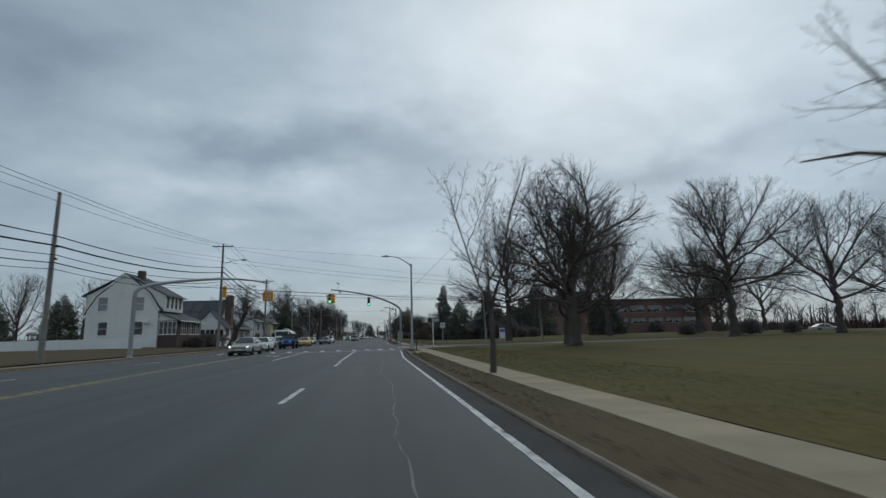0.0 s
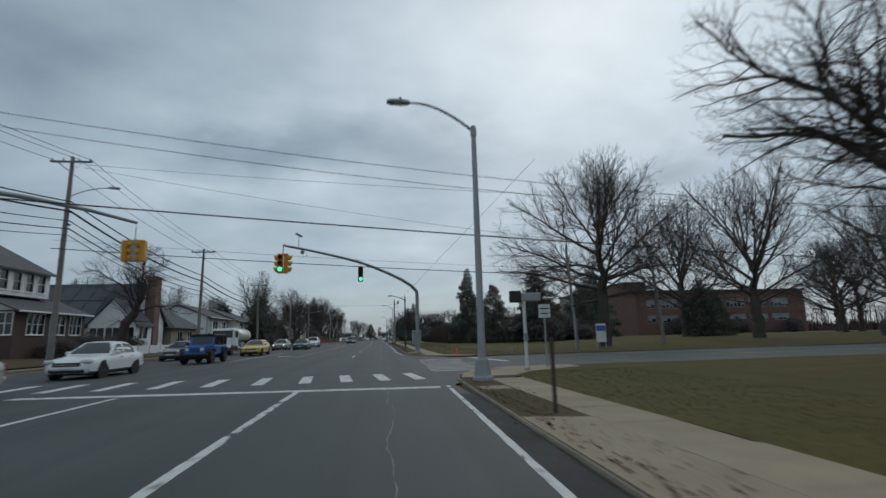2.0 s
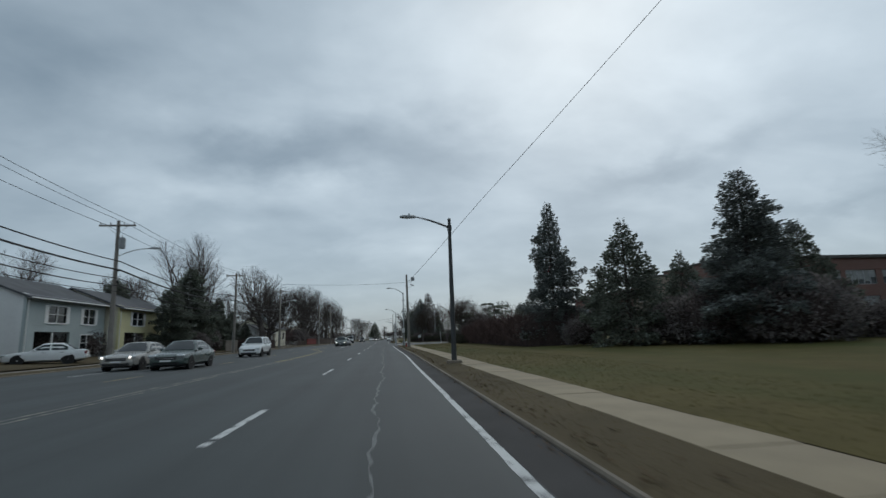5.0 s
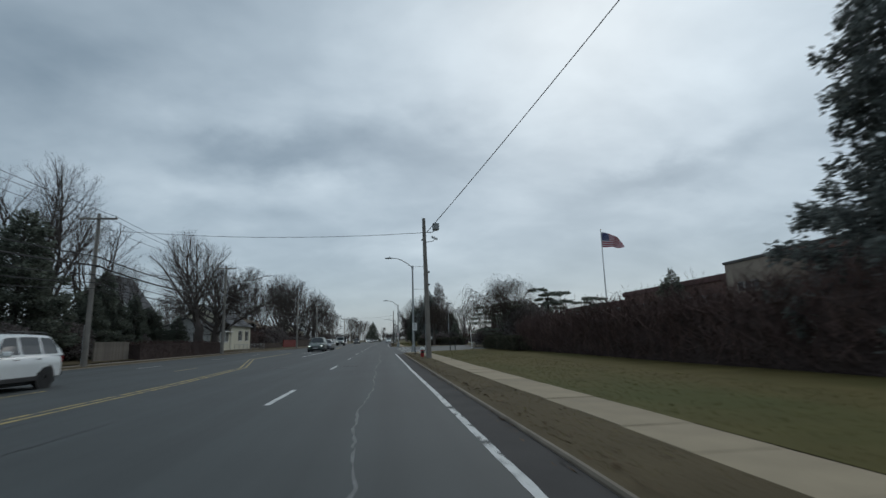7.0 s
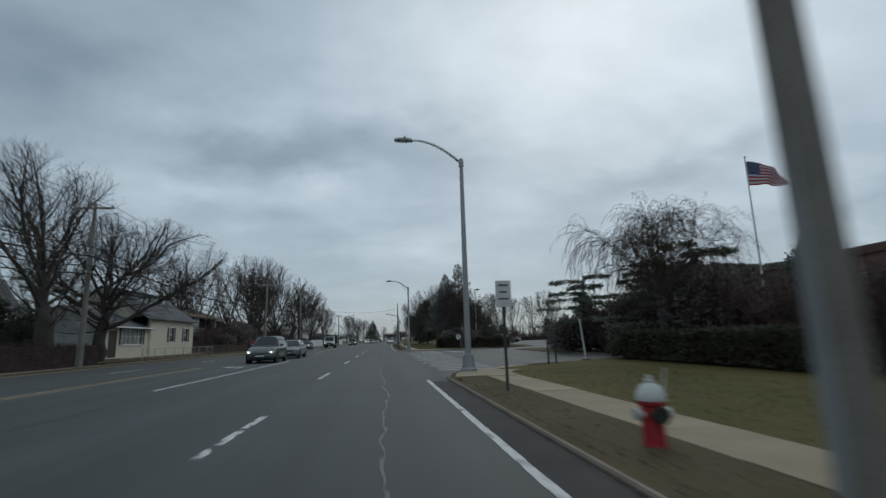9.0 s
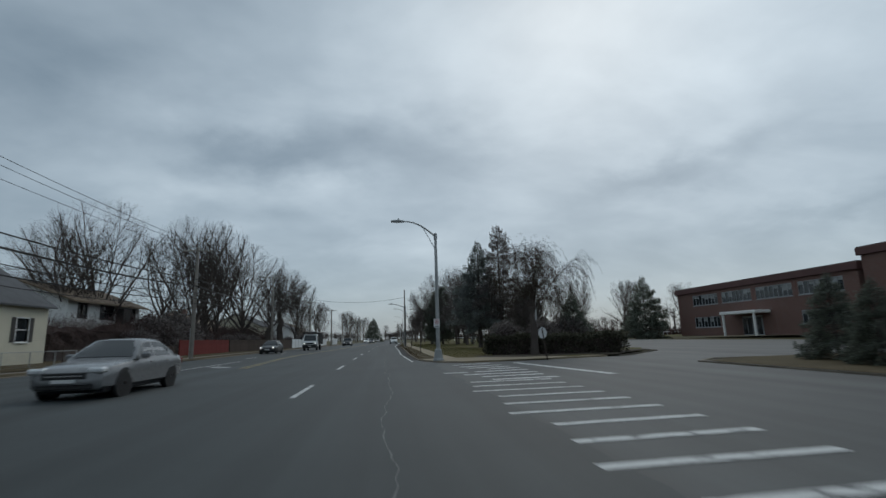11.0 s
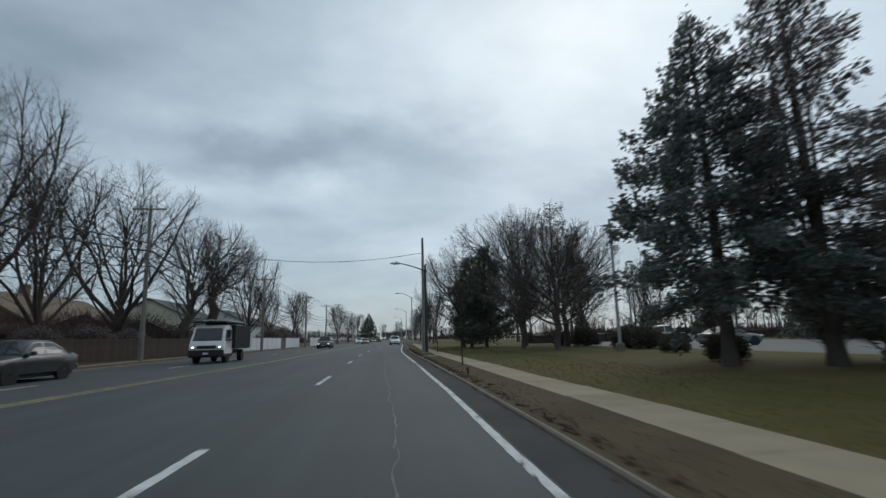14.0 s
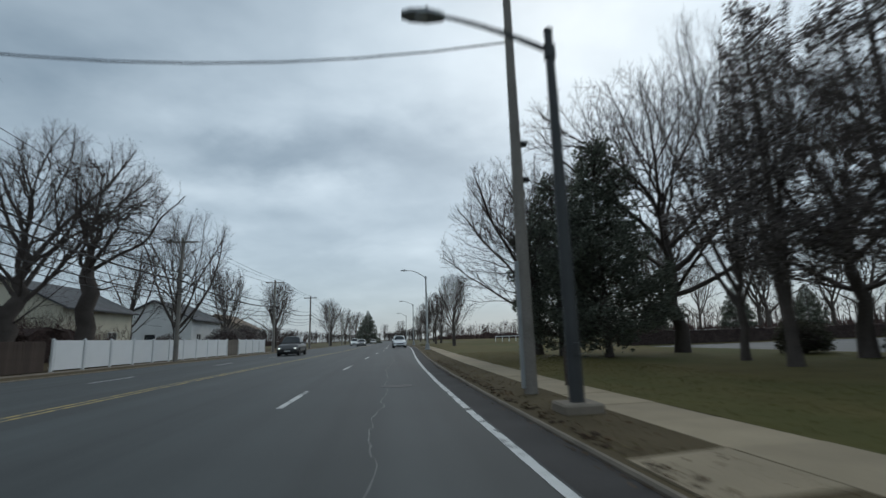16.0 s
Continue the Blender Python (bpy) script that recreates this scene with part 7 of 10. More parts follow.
def mast(name, foot, path, radii, label, mat=None):
    m = thing(name, (0, 0, 0), label, "traffic signal")
    part("pole", Solid().tube(path, radii, 12), mat or DULL_STEEL, m, "grey mast and bowed arm", smooth=True)
    part("base_plate", Solid().slab(foot[0] - 0.28, foot[1] - 0.28, -0.1, foot[0] + 0.28, foot[1] + 0.28, 0.085, 0.02), KERB, m, "concrete footing")
    part("flange", Solid().lathe([(0.26, 0.085), (0.26, 0.12), (0.19, 0.2), (0.17, 0.3)], 12, (foot[0], foot[1], 0)), mat or DULL_STEEL, m)
    return m


A = Vector((3.23, 71.6, 0))
B = Vector((-5.55, 61.7, 0))
arm_path = [(3.23, 71.6, 0.1), (3.23, 71.6, 2.5), (3.23, 71.6, 4.6), (3.2, 71.56, 4.95), (2.98, 71.3, 5.2)]
for u, z in ((0.06, 5.42), (0.15, 5.8), (0.27, 6.16), (0.4, 6.47), (0.5, 6.66), (0.62, 6.79), (0.75, 6.88), (0.88, 6.95), (1.0, 6.97)):
    p = A.lerp(B, u)
    arm_path.append((p.x, p.y, z))
m1 = mast("signal_mast", (3.23, 71.6), arm_path, [0.155, 0.15, 0.14, 0.135, 0.13, 0.125, 0.12, 0.112, 0.105, 0.098, 0.09, 0.082, 0.075, 0.07], "grey signal mast with bowed arm over the road")
part("drop_pipe", Solid().tube([(-5.55, 61.7, 7.05), (-5.62, 61.62, 7.02), (-5.62, 61.62, 6.42)], 0.03, 6), SIGNAL_YELLOW, m1)
signal_head(m1, -5.74, 61.45, 6.40, 7, SIGNAL_YELLOW)
signal_head(m1, -5.36, 61.62, 6.40, 97, SIGNAL_YELLOW, lit=False)
signal_head(m1, -5.86, 61.72, 6.40, -80, SIGNAL_YELLOW, lit=False)
part("bracket", Solid().slab(-5.9, 61.42, 6.38, -5.3, 61.8, 6.44, 0.01), SIGNAL_YELLOW, m1)
part("bracket", Solid().slab(-5.9, 61.42, 5.28, -5.3, 61.8, 5.33, 0.01), SIGNAL_YELLOW, m1)
pr = A.lerp(B, 0.50)
part("drop_pipe", Solid().tube([(pr.x, pr.y, 6.62), (pr.x, pr.y, 6.35)], 0.025, 6), GALV, m1)
signal_head(m1, pr.x, pr.y - 0.1, 6.36, 7, SIGNAL_DARK)
pc = A.lerp(B, 0.92)
part("camera_post", Solid().tube([(pc.x, pc.y, 6.9), (pc.x, pc.y, 7.75)], 0.02, 6), GALV, m1)
part("camera", Solid().tube([(pc.x - 0.16, pc.y - 0.2, 7.86), (pc.x + 0.16, pc.y + 0.1, 7.72)], 0.07, 8), DULL_STEEL, m1, "detector camera")
part("receiver", Solid().lathe([(0.09, -0.28), (0.12, -0.2), (0.12, -0.08), (0.05, -0.03)], 10, (pc.x + 0.2, pc.y + 0.22, 6.9)), DULL_STEEL, m1)
lp = []
for i in range(25):
    t = i / 24 * 4 * math.pi
    lp.append((pc.x + 0.3 + 0.17 * math.cos(t), pc.y + 0.3, 6.62 + 0.17 * math.sin(t)))
part("cable_loop", Solid().tube(lp, 0.009, 4), WIRE, m1)
cab = part("control_cabinet", Solid().slab(2.82, 71.77, 0.7, 3.52, 72.3, 1.84, 0.04), GALV, m1, "pale metal control cabinet")
for i in range(6):
    part("louvre", Solid().slab(2.88, 71.755, 0.86 + i * 0.05, 3.03, 71.769, 0.885 + i * 0.05, 0.002), SIGN_BACK, cab)
part("label_plate", Solid().slab(2.88, 71.755, 1.6, 3.02, 71.769, 1.67, 0.002), SIGN_INK, cab)
part("conduit", Solid().tube([(3.05, 71.5, 1.0), (3.07, 71.52, 0.3)], 0.06, 8), GALV, m1)
for z in (0.95, 1.75, 2.6, 2.8, 3.35, 3.5):
    part("band", Solid().lathe([(0.158, 0), (0.158, 0.03)], 12, (3.23, 71.6, z)), GALV, m1)
for z in (2.36, 2.8):
    part("arm_bracket", Solid().tube([(3.3, 71.55, z), (3.69, 71.42, z)], 0.02, 6), GALV, m1)


def walk_signal(parent, x, y, z):
    box = part("walk_signal", Solid().slab(x - 0.2, y - 0.1, z - 0.22, x + 0.2, y + 0.16, z + 0.22, 0.03), SIGNAL_DARK, parent, "dark box with lit walk symbol")
    hood = Solid()
    hood.box(x - 0.21, y - 0.26, z + 0.19, x + 0.21, y - 0.1, z + 0.215)
    hood.box(x - 0.21, y - 0.26, z - 0.2, x - 0.19, y - 0.1, z + 0.19)
    hood.box(x + 0.19, y - 0.26, z - 0.2, x + 0.21, y - 0.1, z + 0.19)
    part("hood", hood, SIGNAL_DARK, box)
    fig = Solid()
    fig.lathe([(0.03, 0), (0.03, 0.006)], 10, (x - 0.06, y - 0.112, z + 0.13), "y")
    for a, b in (((-0.06, 0.09), (-0.07, -0.02)), ((-0.07, -0.02), (-0.02, -0.14)), ((-0.07, -0.02), (-0.13, -0.13)), ((-0.06, 0.08), (0.0, 0.0)), ((-0.06, 0.08), (-0.13, 0.0))):
        fig.tube([(x + a[0], y - 0.11, z + a[1]), (x + b[0], y - 0.11, z + b[1])], 0.014, 4)
    part("lit_symbol", fig, WALK_LIGHT, box)


walk_signal(m1, 3.69, 71.3, 2.57)

# the mast across the road
Lf = Vector((-18.85, 42.25, 0))
Lt = Vector((-12.07, 57.5, 0))
path2 = [(-18.85, 42.25, 0.1), (-18.85, 42.25, 2.6), (-18.85, 42.25, 4.7), (-18.83, 42.3, 5.1), (-18.7, 42.58, 5.45)]
for u, z in ((0.06, 5.72), (0.14, 6.03), (0.25, 6.37), (0.4, 6.78), (0.55, 7.11), (0.7, 7.34), (0.85, 7.43), (1.0, 7.38)):
    p = Lf.lerp(Lt, u)
    path2.append((p.x, p.y, z))
m2 = mast("signal_mast", (-18.85, 42.25), path2, [0.17, 0.165, 0.16, 0.155, 0.15, 0.145, 0.14, 0.13, 0.12, 0.11, 0.1, 0.09, 0.08], "grey signal mast with bowed arm across the road")
p = Lf.lerp(Lt, 1.0)
part("drop_pipe", Solid().tube([(p.x, p.y, 7.2), (p.x, p.y, 6.5)], 0.025, 6), GALV, m2)
signal_head(m2, p.x - 0.34, p.y, 6.45, 90, SIGNAL_YELLOW, lit=False)
signal_head(m2, p.x + 0.34, p.y, 6.45, -90, SIGNAL_YELLOW, lit=False)
signal_head(m2, p.x, p.y + 0.12, 6.45, 180, SIGN_BACK, lit=False)
part("bracket", Solid().slab(p.x - 0.4, p.y - 0.04, 6.42, p.x + 0.4, p.y + 0.04, 6.5, 0.01), SIGNAL_YELLOW, m2)
part("drop_pipe", Solid().tube([(-14.76, 51.0, 7.2), (-14.76, 51.0, 6.4)], 0.025, 6), GALV, m2)
signal_head(m2, -14.76, 51.0, 6.4, 180, SIGNAL_YELLOW, lit=False)

# ---- walk-signal posts, sign posts, hydrant, bollards, cone
ped = thing("walk_signal_post", (5.3, 48.7, 0.05), "pale post with dark walk signal and push button", "pedestrian signal")
part("post", Solid().tube([(0, 0, -0.1), (0, 0, 2.75)], 0.06, 10), SIGN_WHITE, ped)
part("footing", Solid().lathe([(0.16, -0.1), (0.15, 0.03), (0.09, 0.07)], 12), KERB, ped)
part("sign_box", Solid().slab(-0.12, -0.1, 2.42, 0.62, 0.1, 2.72, 0.03), SIGN_BACK, ped)
part("walk_signal", Solid().slab(-0.5, -0.12, 2.38, -0.1, 0.14, 2.8, 0.03), SIGNAL_DARK, ped, "dark signal box")
part("push_button", Solid().slab(-0.06, -0.12, 1.0, 0.06, -0.05, 1.3, 0.01), DULL_STEEL, ped)


def sign_post(x, y, top, w, h, style, label, post=None, rz=0.0, z0=0.05):
    s = thing("sign_post", (x, y, z0), label, "road sign", "", rz)
    u = Solid()
    t = top - z0
    u.box(-0.03, -0.012, -0.2, 0.03, 0.004, t)
    u.box(-0.03, 0.004, -0.2, -0.018, 0.028, t)
    u.box(0.018, 0.004, -0.2, 0.03, 0.028, t)
    part("post", u, post or RUST, s, "flanged steel post")
    if w:
        plate(s, 0, -0.03, t - h / 2, w, h, style)
        for z in (t - 0.08, t - h + 0.08):
            part("bolt", Solid().lathe([(0.012, -0.045), (0.012, -0.03)], 6, (0, 0, z), "y"), GALV, s)
    return s


sign_post(2.95, 39.5, 1.25, 0, 0, "", "short rusty post on the verge")
sign_post(6.35, 49.6, 2.4, 0.46, 0.5, "plain", "white sign on a grey post beside the side street", post=GALV)
sign_post(3.05, 141.8, 2.5, 0.36, 0.6, "speed", "white notice sign on a dark post on the verge", post=DARK_STEEL)
sign_post(3.1, 199.5, 1.0, 0, 0, "", "short rusty stub post on the verge")
sign_post(3.25, 217.5, 1.0, 0, 0, "", "short rusty stub post on the verge")
sign_post(4.25, 235.6, 0.9, 0, 0, "", "short rusty stub post beside the sidewalk")
sign_post(2.7, 213.0, 0.25, 0, 0, "", "rusted stump of a post on the verge")
back = sign_post(8.3, 182.6, 1.55, 0, 0, "", "back of an octagonal sign on a leaning rusty post")
back.matrix_basis = pose(8.3, 182.6, 0.1, 0, -9, 25)
part("sign_plate", Solid().lathe([(0.0, 0.012), (0.3, 0.012), (0.3, 0.018), (0.0, 0.018)], 8, (0, 0, 1.25), "y"), SIGN_WHITE, back, "pale back of an octagonal plate")
lean = sign_post(9.6, 153.0, 1.9, 0, 0, "", "pale leaning post at the lawn's edge", post=SIGN_WHITE)
lean.matrix_basis = pose(9.6, 153.0, 0.1, 0, -5, 0)
part("foot", Solid().slab(-0.2, -0.12, -0.1, 0.2, 0.12, 0.03, 0.02), KERB, lean)
for x, y in ((7.0, 150.6), (7.6, 151.4)):
    b = thing("bollard", (x, y, 0.1), "thin dark steel bollard at the drive", "bollard", "drive bollards")
    part("post", Solid().tube([(0, 0, -0.1), (0, 0, 0.8)], 0.04, 8), DARK_STEEL, b)
    part("cap", Solid().lathe([(0.045, 0.8), (0.045, 0.83), (0.02, 0.85)], 8), DARK_STEEL, b)
notice = thing("notice_board", (17.0, 67.6, 0.2), "small white and blue notice board beside a tree", "sign")
part("board", Solid().slab(-0.4, -0.02, 0.35, 0.4, 0.02, 1.75, 0.01), SIGN_WHITE, notice)
part("band", Solid().slab(-0.36, -0.026, 1.2, 0.36, -0.021, 1.6, 0.002), SIGN_BLUE, notice)
for u in (-0.35, 0.35):
    part("leg", Solid().tube([(u, 0.04, -0.1), (u, 0.04, 1.7)], 0.03, 6), GALV, notice)

hyd = thing("fire_hydrant", (3.17, 136.0, 0.0), "red fire hydrant with silver bonnet on the verge", "fire hydrant")
part("barrel", Solid().lathe([(0.16, -0.1), (0.16, 0.03), (0.125, 0.05), (0.115, 0.1), (0.115, 0.46), (0.15, 0.48), (0.15, 0.52)], 16), HYDRANT_RED, hyd, "red barrel", smooth=True)
part("bonnet", Solid().lathe([(0.16, 0.52), (0.16, 0.555), (0.14, 0.60), (0.10, 0.67), (0.05, 0.70), (0.05, 0.73), (0.03, 0.735), (0.03, 0.78)], 16), HYDRANT_SILVER, hyd, "silver bonnet", smooth=True)
for d, r, l in (((-1, 0), 0.05, 0.2), ((1, 0), 0.05, 0.2), ((0, -1), 0.075, 0.2)):
    noz = part("nozzle", Solid().lathe([(r, 0.08), (r, l - 0.04), (r + 0.012, l - 0.04), (r + 0.012, l)], 10, (0, 0, 0.38), "x" if d[0] else "y"), HYDRANT_SILVER if d[0] else SIGNAL_DARK, hyd)
    if d[0] < 0 or d[1] < 0:
        noz.matrix_basis = pose(0, 0, 0, 0, 0, 180)
part("marker_whip", Solid().tube([(0.14, 0.02, 0.5), (0.2, 0.02, 0.85)], 0.008, 5), SIGN_WHITE, hyd)

cone = thing("traffic_cone", (5.3, 64.75, 0.055), "orange traffic cone on the corner lawn", "traffic cone")
part("cone_body", Solid().lathe([(0.095, 0.03), (0.085, 0.08), (0.03, 0.48), (0.02, 0.5)], 14), ORANGE, cone, smooth=True)
part("foot", Solid().slab(-0.13, -0.13, 0.0, 0.13, 0.13, 0.03, 0.01), ORANGE, cone)
for x, y in ((19.6, 158.3), (20.6, 158.0)):
    c2 = copy_thing(cone, pose(x, y, 0.35))
    tagged(c2, "orange traffic cone near the hedge by the school")
pipe = thing("drain_pipe", (8.6, 62.9, 0.1), "short pale pipe end standing on the corner lawn", "pipe")
part("pipe_end", Solid().lathe([(0.16, 0.0), (0.16, 0.3), (0.11, 0.3), (0.11, 0.05)], 14), STUCCO, pipe)
# solid black plug standing in for the shade inside the pipe
part("opening", Solid().lathe([(0.1, 0.06), (0.1, 0.2)], 12), BLACK, pipe)


# ---- lamps of the parking lot
def lot_lamp(x, y, top, label, box=False):
    l = thing("parking_lot_lamp", (x, y, 0.1), label, "lamp post", "parking lot lamps")
    part("pole", Solid().tube([(0, 0, -0.1), (0, 0, top)], [0.1, 0.075], 10), GALV, l, smooth=True)
    part("footing", Solid().lathe([(0.24, -0.1), (0.24, 0.45), (0.2, 0.5)], 12), KERB, l)
    hd = Solid()
    hd.lathe([(0.06, -0.1), (0.2, -0.06), (0.24, 0.0), (0.16, 0.09), (0.03, 0.12)], 12)
    hd.v = [(a * 1.45 + 0.38, b, c + top - 0.02) for a, b, c in hd.v]
    part("lamp_head", hd, DARK_STEEL, l, "flat dark lamp head", smooth=True)
    if box:
        part("camera", Solid().tube([(0.1, -0.1, top - 1.25), (0.42, -0.18, top - 1.36)], 0.06, 8), SIGN_WHITE, l)
        part("box", Solid().slab(0.1, -0.18, top - 1.95, 0.36, 0.08, top - 1.6, 0.02), SIGN_WHITE, l)
    return l


lot_lamp(13.5, 200.7, 8.0, "pole lamp with flat dark head at the parking lot")
lot_lamp(13.6, 224.9, 7.8, "pole lamp with camera and box at the parking lot", True)
lot_lamp(24.0, 243.0, 8.0, "pole lamp with flat dark head across the lot")

# ---- flagpole with the flying flag
flag = thing("flagpole", (31.2, 167.2, 0.3), "white flagpole with flying striped flag before the school", "flag")
part("pole", Solid().tube([(0, 0, -0.1), (0, 0, 8), (0, 0, 15.4)], [0.11, 0.085, 0.05], 10), SIGN_WHITE, flag, smooth=True)
part("finial", Solid().lathe([(0.02, 0), (0.09, 0.06), (0.09, 0.12), (0.02, 0.18)], 10, (0, 0, 15.4)), SIGNAL_YELLOW, flag)
FW, FH, NX = 3.3, 2.15, 22


def flag_point(u, w):
    """A place on the cloth: u along the fly, w down the hoist."""
    fall = u ** 1.9
    a = 0.24 * math.sin(u * 8.5 + w * 2.2) * u + 0.1 * math.sin(u * 15 + 4 * w) * u
    return (u * FW * 0.84, a * 0.9 - u * 0.8, 15.1 - 1.55 * fall - w * FH * (1 - 0.62 * fall) + 0.1 * math.sin(u * 10 + 3 * w) * u)



for i in range(13):
    s = Solid()
    x0 = 0.4 if i < 7 else 0.0
    n0 = int(x0 * NX)
    v = []
    for k in range(n0, NX + 1):
        u = k / NX
        v += [flag_point(u, i / 13), flag_point(u, (i + 1) / 13)]
    s.add(v, [(2 * k, 2 * k + 1, 2 * k + 3, 2 * k + 2) for k in range(NX - n0)])
    part("stripe", s, FLAG_RED if i % 2 == 0 else FLAG_WHITE, flag)
s = Solid()
v = []
nc = int(0.4 * NX)
for k in range(nc + 1):
    v += [flag_point(k / NX, 0), flag_point(k / NX, 7 / 13)]
s.add(v, [(2 * k, 2 * k + 1, 2 * k + 3, 2 * k + 2) for k in range(nc)])
canton = part("canton", s, FLAG_BLUE, flag)
stars = Solid()
for r in range(9):
    for c in range(6 if r % 2 == 0 else 5):
        u, w = (0.03 + c * 0.063 + (0.031 if r % 2 else 0)), (r + 0.75) * 7 / 13 / 9.6
        p = Vector(flag_point(u, w))
        for side in (-0.012, 0.012):
            pts = []
            for k in range(10):
                t = math.pi / 2 + k * math.pi / 5
                q = 0.055 if k % 2 == 0 else 0.024
                pts.append((p.x + q * math.cos(t), p.y + side, p.z + q * math.sin(t)))
            stars.add(pts, [tuple(range(10))])
part("stars", stars, FLAG_WHITE, canton)

# ---------------------------------------------------------------- plants: placing
def place_tree(proto, x, y, turn=0.0, scale=1.0, z=0.15, label="", tilt=0.0):
    wide = (scale[0], scale[0], scale[1]) if isinstance(scale, tuple) else (scale,) * 3
    m = pose(x, y, z, tilt, 0, turn) @ Matrix.Diagonal((*wide, 1))
    t = copy_thing(proto, m)
    return tagged(t, label) if label else t


# --- the great bare trees on the school lawn
oak = tree_thing("bare_tree", (18.8, 70.6, 0.15), bare_tree(11, 16.4, 0.42, 4.4, 21, 9.2, low=3.2, wide=94, up=0.1, skirt=0.85, gnarl=0.09, widest=0.42, leader=0.5, ratio=0.55, fill=0.97, lobes=0.06, tip=0.0045), "broad bare oak with dense fine twigs on the lawn", "tree", turn=20)
beech = tree_thing("bare_tree", (15.0, 37.5, 0.15), bare_tree(23, 14.2, 0.46, 2.4, 16, 6.9, low=2.6, wide=74, up=0.12, gnarl=0.19, leader=0.4, fat=1.4, widest=0.55, skirt=0.6, lobes=0.16, stubs=0.1, ratio=0.55, fill=0.92), "massive bare tree with gnarled limbs on the lawn", "tree", turn=140)
elm = tree_thing("bare_tree", (35.7, 74.0, 0.3), bare_tree(37, 16.8, 0.5, 3.2, 18, 8.2, low=2.8, wide=80, up=0.13, skirt=0.7, gnarl=0.06, widest=0.55, leader=0.42, ratio=0.52, fill=0.9, tip=0.0045), "vase-shaped bare tree with straight limbs", "tree")
far_oak = tree_thing("bare_tree", (64.7, 62.7, 0.4), bare_tree(43, 20.0, 0.5, 4.0, 14, 10.5, low=3.2, wide=82, up=0.14, gnarl=0.09, widest=0.45, leader=0.45, fill=0.6, tip=0.011, brush=2), "tall spreading bare oak at the lawn's far edge", "tree", turn=200)
place_tree(elm, 42.2, 94.9, 100, 1.15, 0.4)
place_tree(oak, 40.0, 52.3, 75, 1.12, 0.35, "great spreading bare oak far across the lawn")
place_tree(elm, 51.3, 74.4, 210, 0.88, 0.4, "smaller vase-shaped bare tree across the lawn")
place_tree(beech, 16.9, 43.4, 265, 0.95, 0.15, "second massive bare tree close behind the first")
for i, (x, y, k) in enumerate(((64, 92, 0.85), (70, 95, 0.95), (78, 106, 1.0), (73, 86, 0.9), (84, 112, 1.05))):
    place_tree(far_oak, x, y, 60 + i * 77, k * 0.8, 0.4, "bare oak far across the lawn")
place_tree(elm, 80, 66, 30, 1.1, 0.4)
place_tree(elm, 72, 45, 160, 1.0, 0.4)
place_tree(far_oak, 58, 36, 310, 0.85, 0.4, "bare oak beyond the lawn's edge")
street = tree_thing("street_tree", (3.45, 16.1, 0.1), bare_tree(5, 6.5, 0.085, 1.5, 7, 2.4, lean=(-0.5, 0), low=2.0, wide=52, up=0.1, gnarl=0.08, widest=0.6, leader=0.35, fill=0.62, tip=0.0035, ratio=0.45, fat=1.3), "slender bare street tree with forked trunk on the verge", "tree", turn=60)
tree_thing("bare_tree", (12.2, 9.4, 0.12), bare_tree(19, 9.2, 0.15, 4.4, 10, 4.9, low=4.9, wide=86, up=0.04, gnarl=0.12, widest=0.4, leader=0.4, fill=0.6, fat=1.1, ratio=0.42), "bare lawn tree with low boughs reaching towards the walk", "tree", turn=70)

# --- conifers before and beside the hedge
spruce = conifer_thing("spruce_tree", (15.2, 114.2, 0.15), conifer(3, 12.6, 3.5, clear=0.3, sprays=26000, trunk_r=0.2, droop=0.12, size=0.29, ragged=0.5, point=0.8), "tall dark spruce at the end of the hedge", NEEDLE_BLUE)
fir = conifer_thing("fir_tree", (17.6, 105.6, 0.2), conifer(8, 8.8, 4.1, clear=0.2, sprays=12000, trunk_r=0.16, size=0.36, ragged=0.3, point=0.85), "dark pointed fir on the lawn", NEEDLE)
place_tree(spruce, 22.5, 99.6, 130, (1.3, 0.84), 0.25, "broad dark spruce on the lawn")
place_tree(fir, 38.6, 117.0, 40, 1.42, 0.4, "tall dark fir close to the school")
place_tree(fir, 43.5, 93.0, 10, (0.85, 0.9), 0.4, "broad dark evergreen before the school wing")
place_tree(fir, 47.5, 96.0, 100, (0.8, 0.8), 0.4, "broad dark evergreen before the school wing")
place_tree(fir, 26.2, 104.5, 220, (0.9, 0.7), 0.3, "smaller dark fir among shrubs")
place_tree(fir, 52.0, 184.5, 80, 1.38, 0.3, "dark fir against the school wall")
place_tree(fir, 49.5, 247.0, 190, 1.3, 0.2, "dark fir at the end of the school")

bush_a = shrub_thing((26.5, 104.5, 0.25), shrub(1, 3.2, 2.6, 4.2, leaves=3200, size=0.26), "large dark evergreen shrub on the lawn", NEEDLE_BROWN)
for x, y, s, t in ((19.5, 103.0, 0.7, 70), (15.5, 109.0, 0.5, 15), (24.0, 99.0, 0.55, 300), (28.5, 97.0, 0.5, 100), (31.5, 99.5, 0.5, 140), (61.0, 124.6, 0.85, 0), (74, 124.6, 0.7, 90), (86, 124.4, 0.7, 30), (50, 62, 0.5, 20), (60, 66, 0.45, 200), (46, 70, 0.45, 30)):
    place_tree(bush_a, x, y, t, s, 0.2)

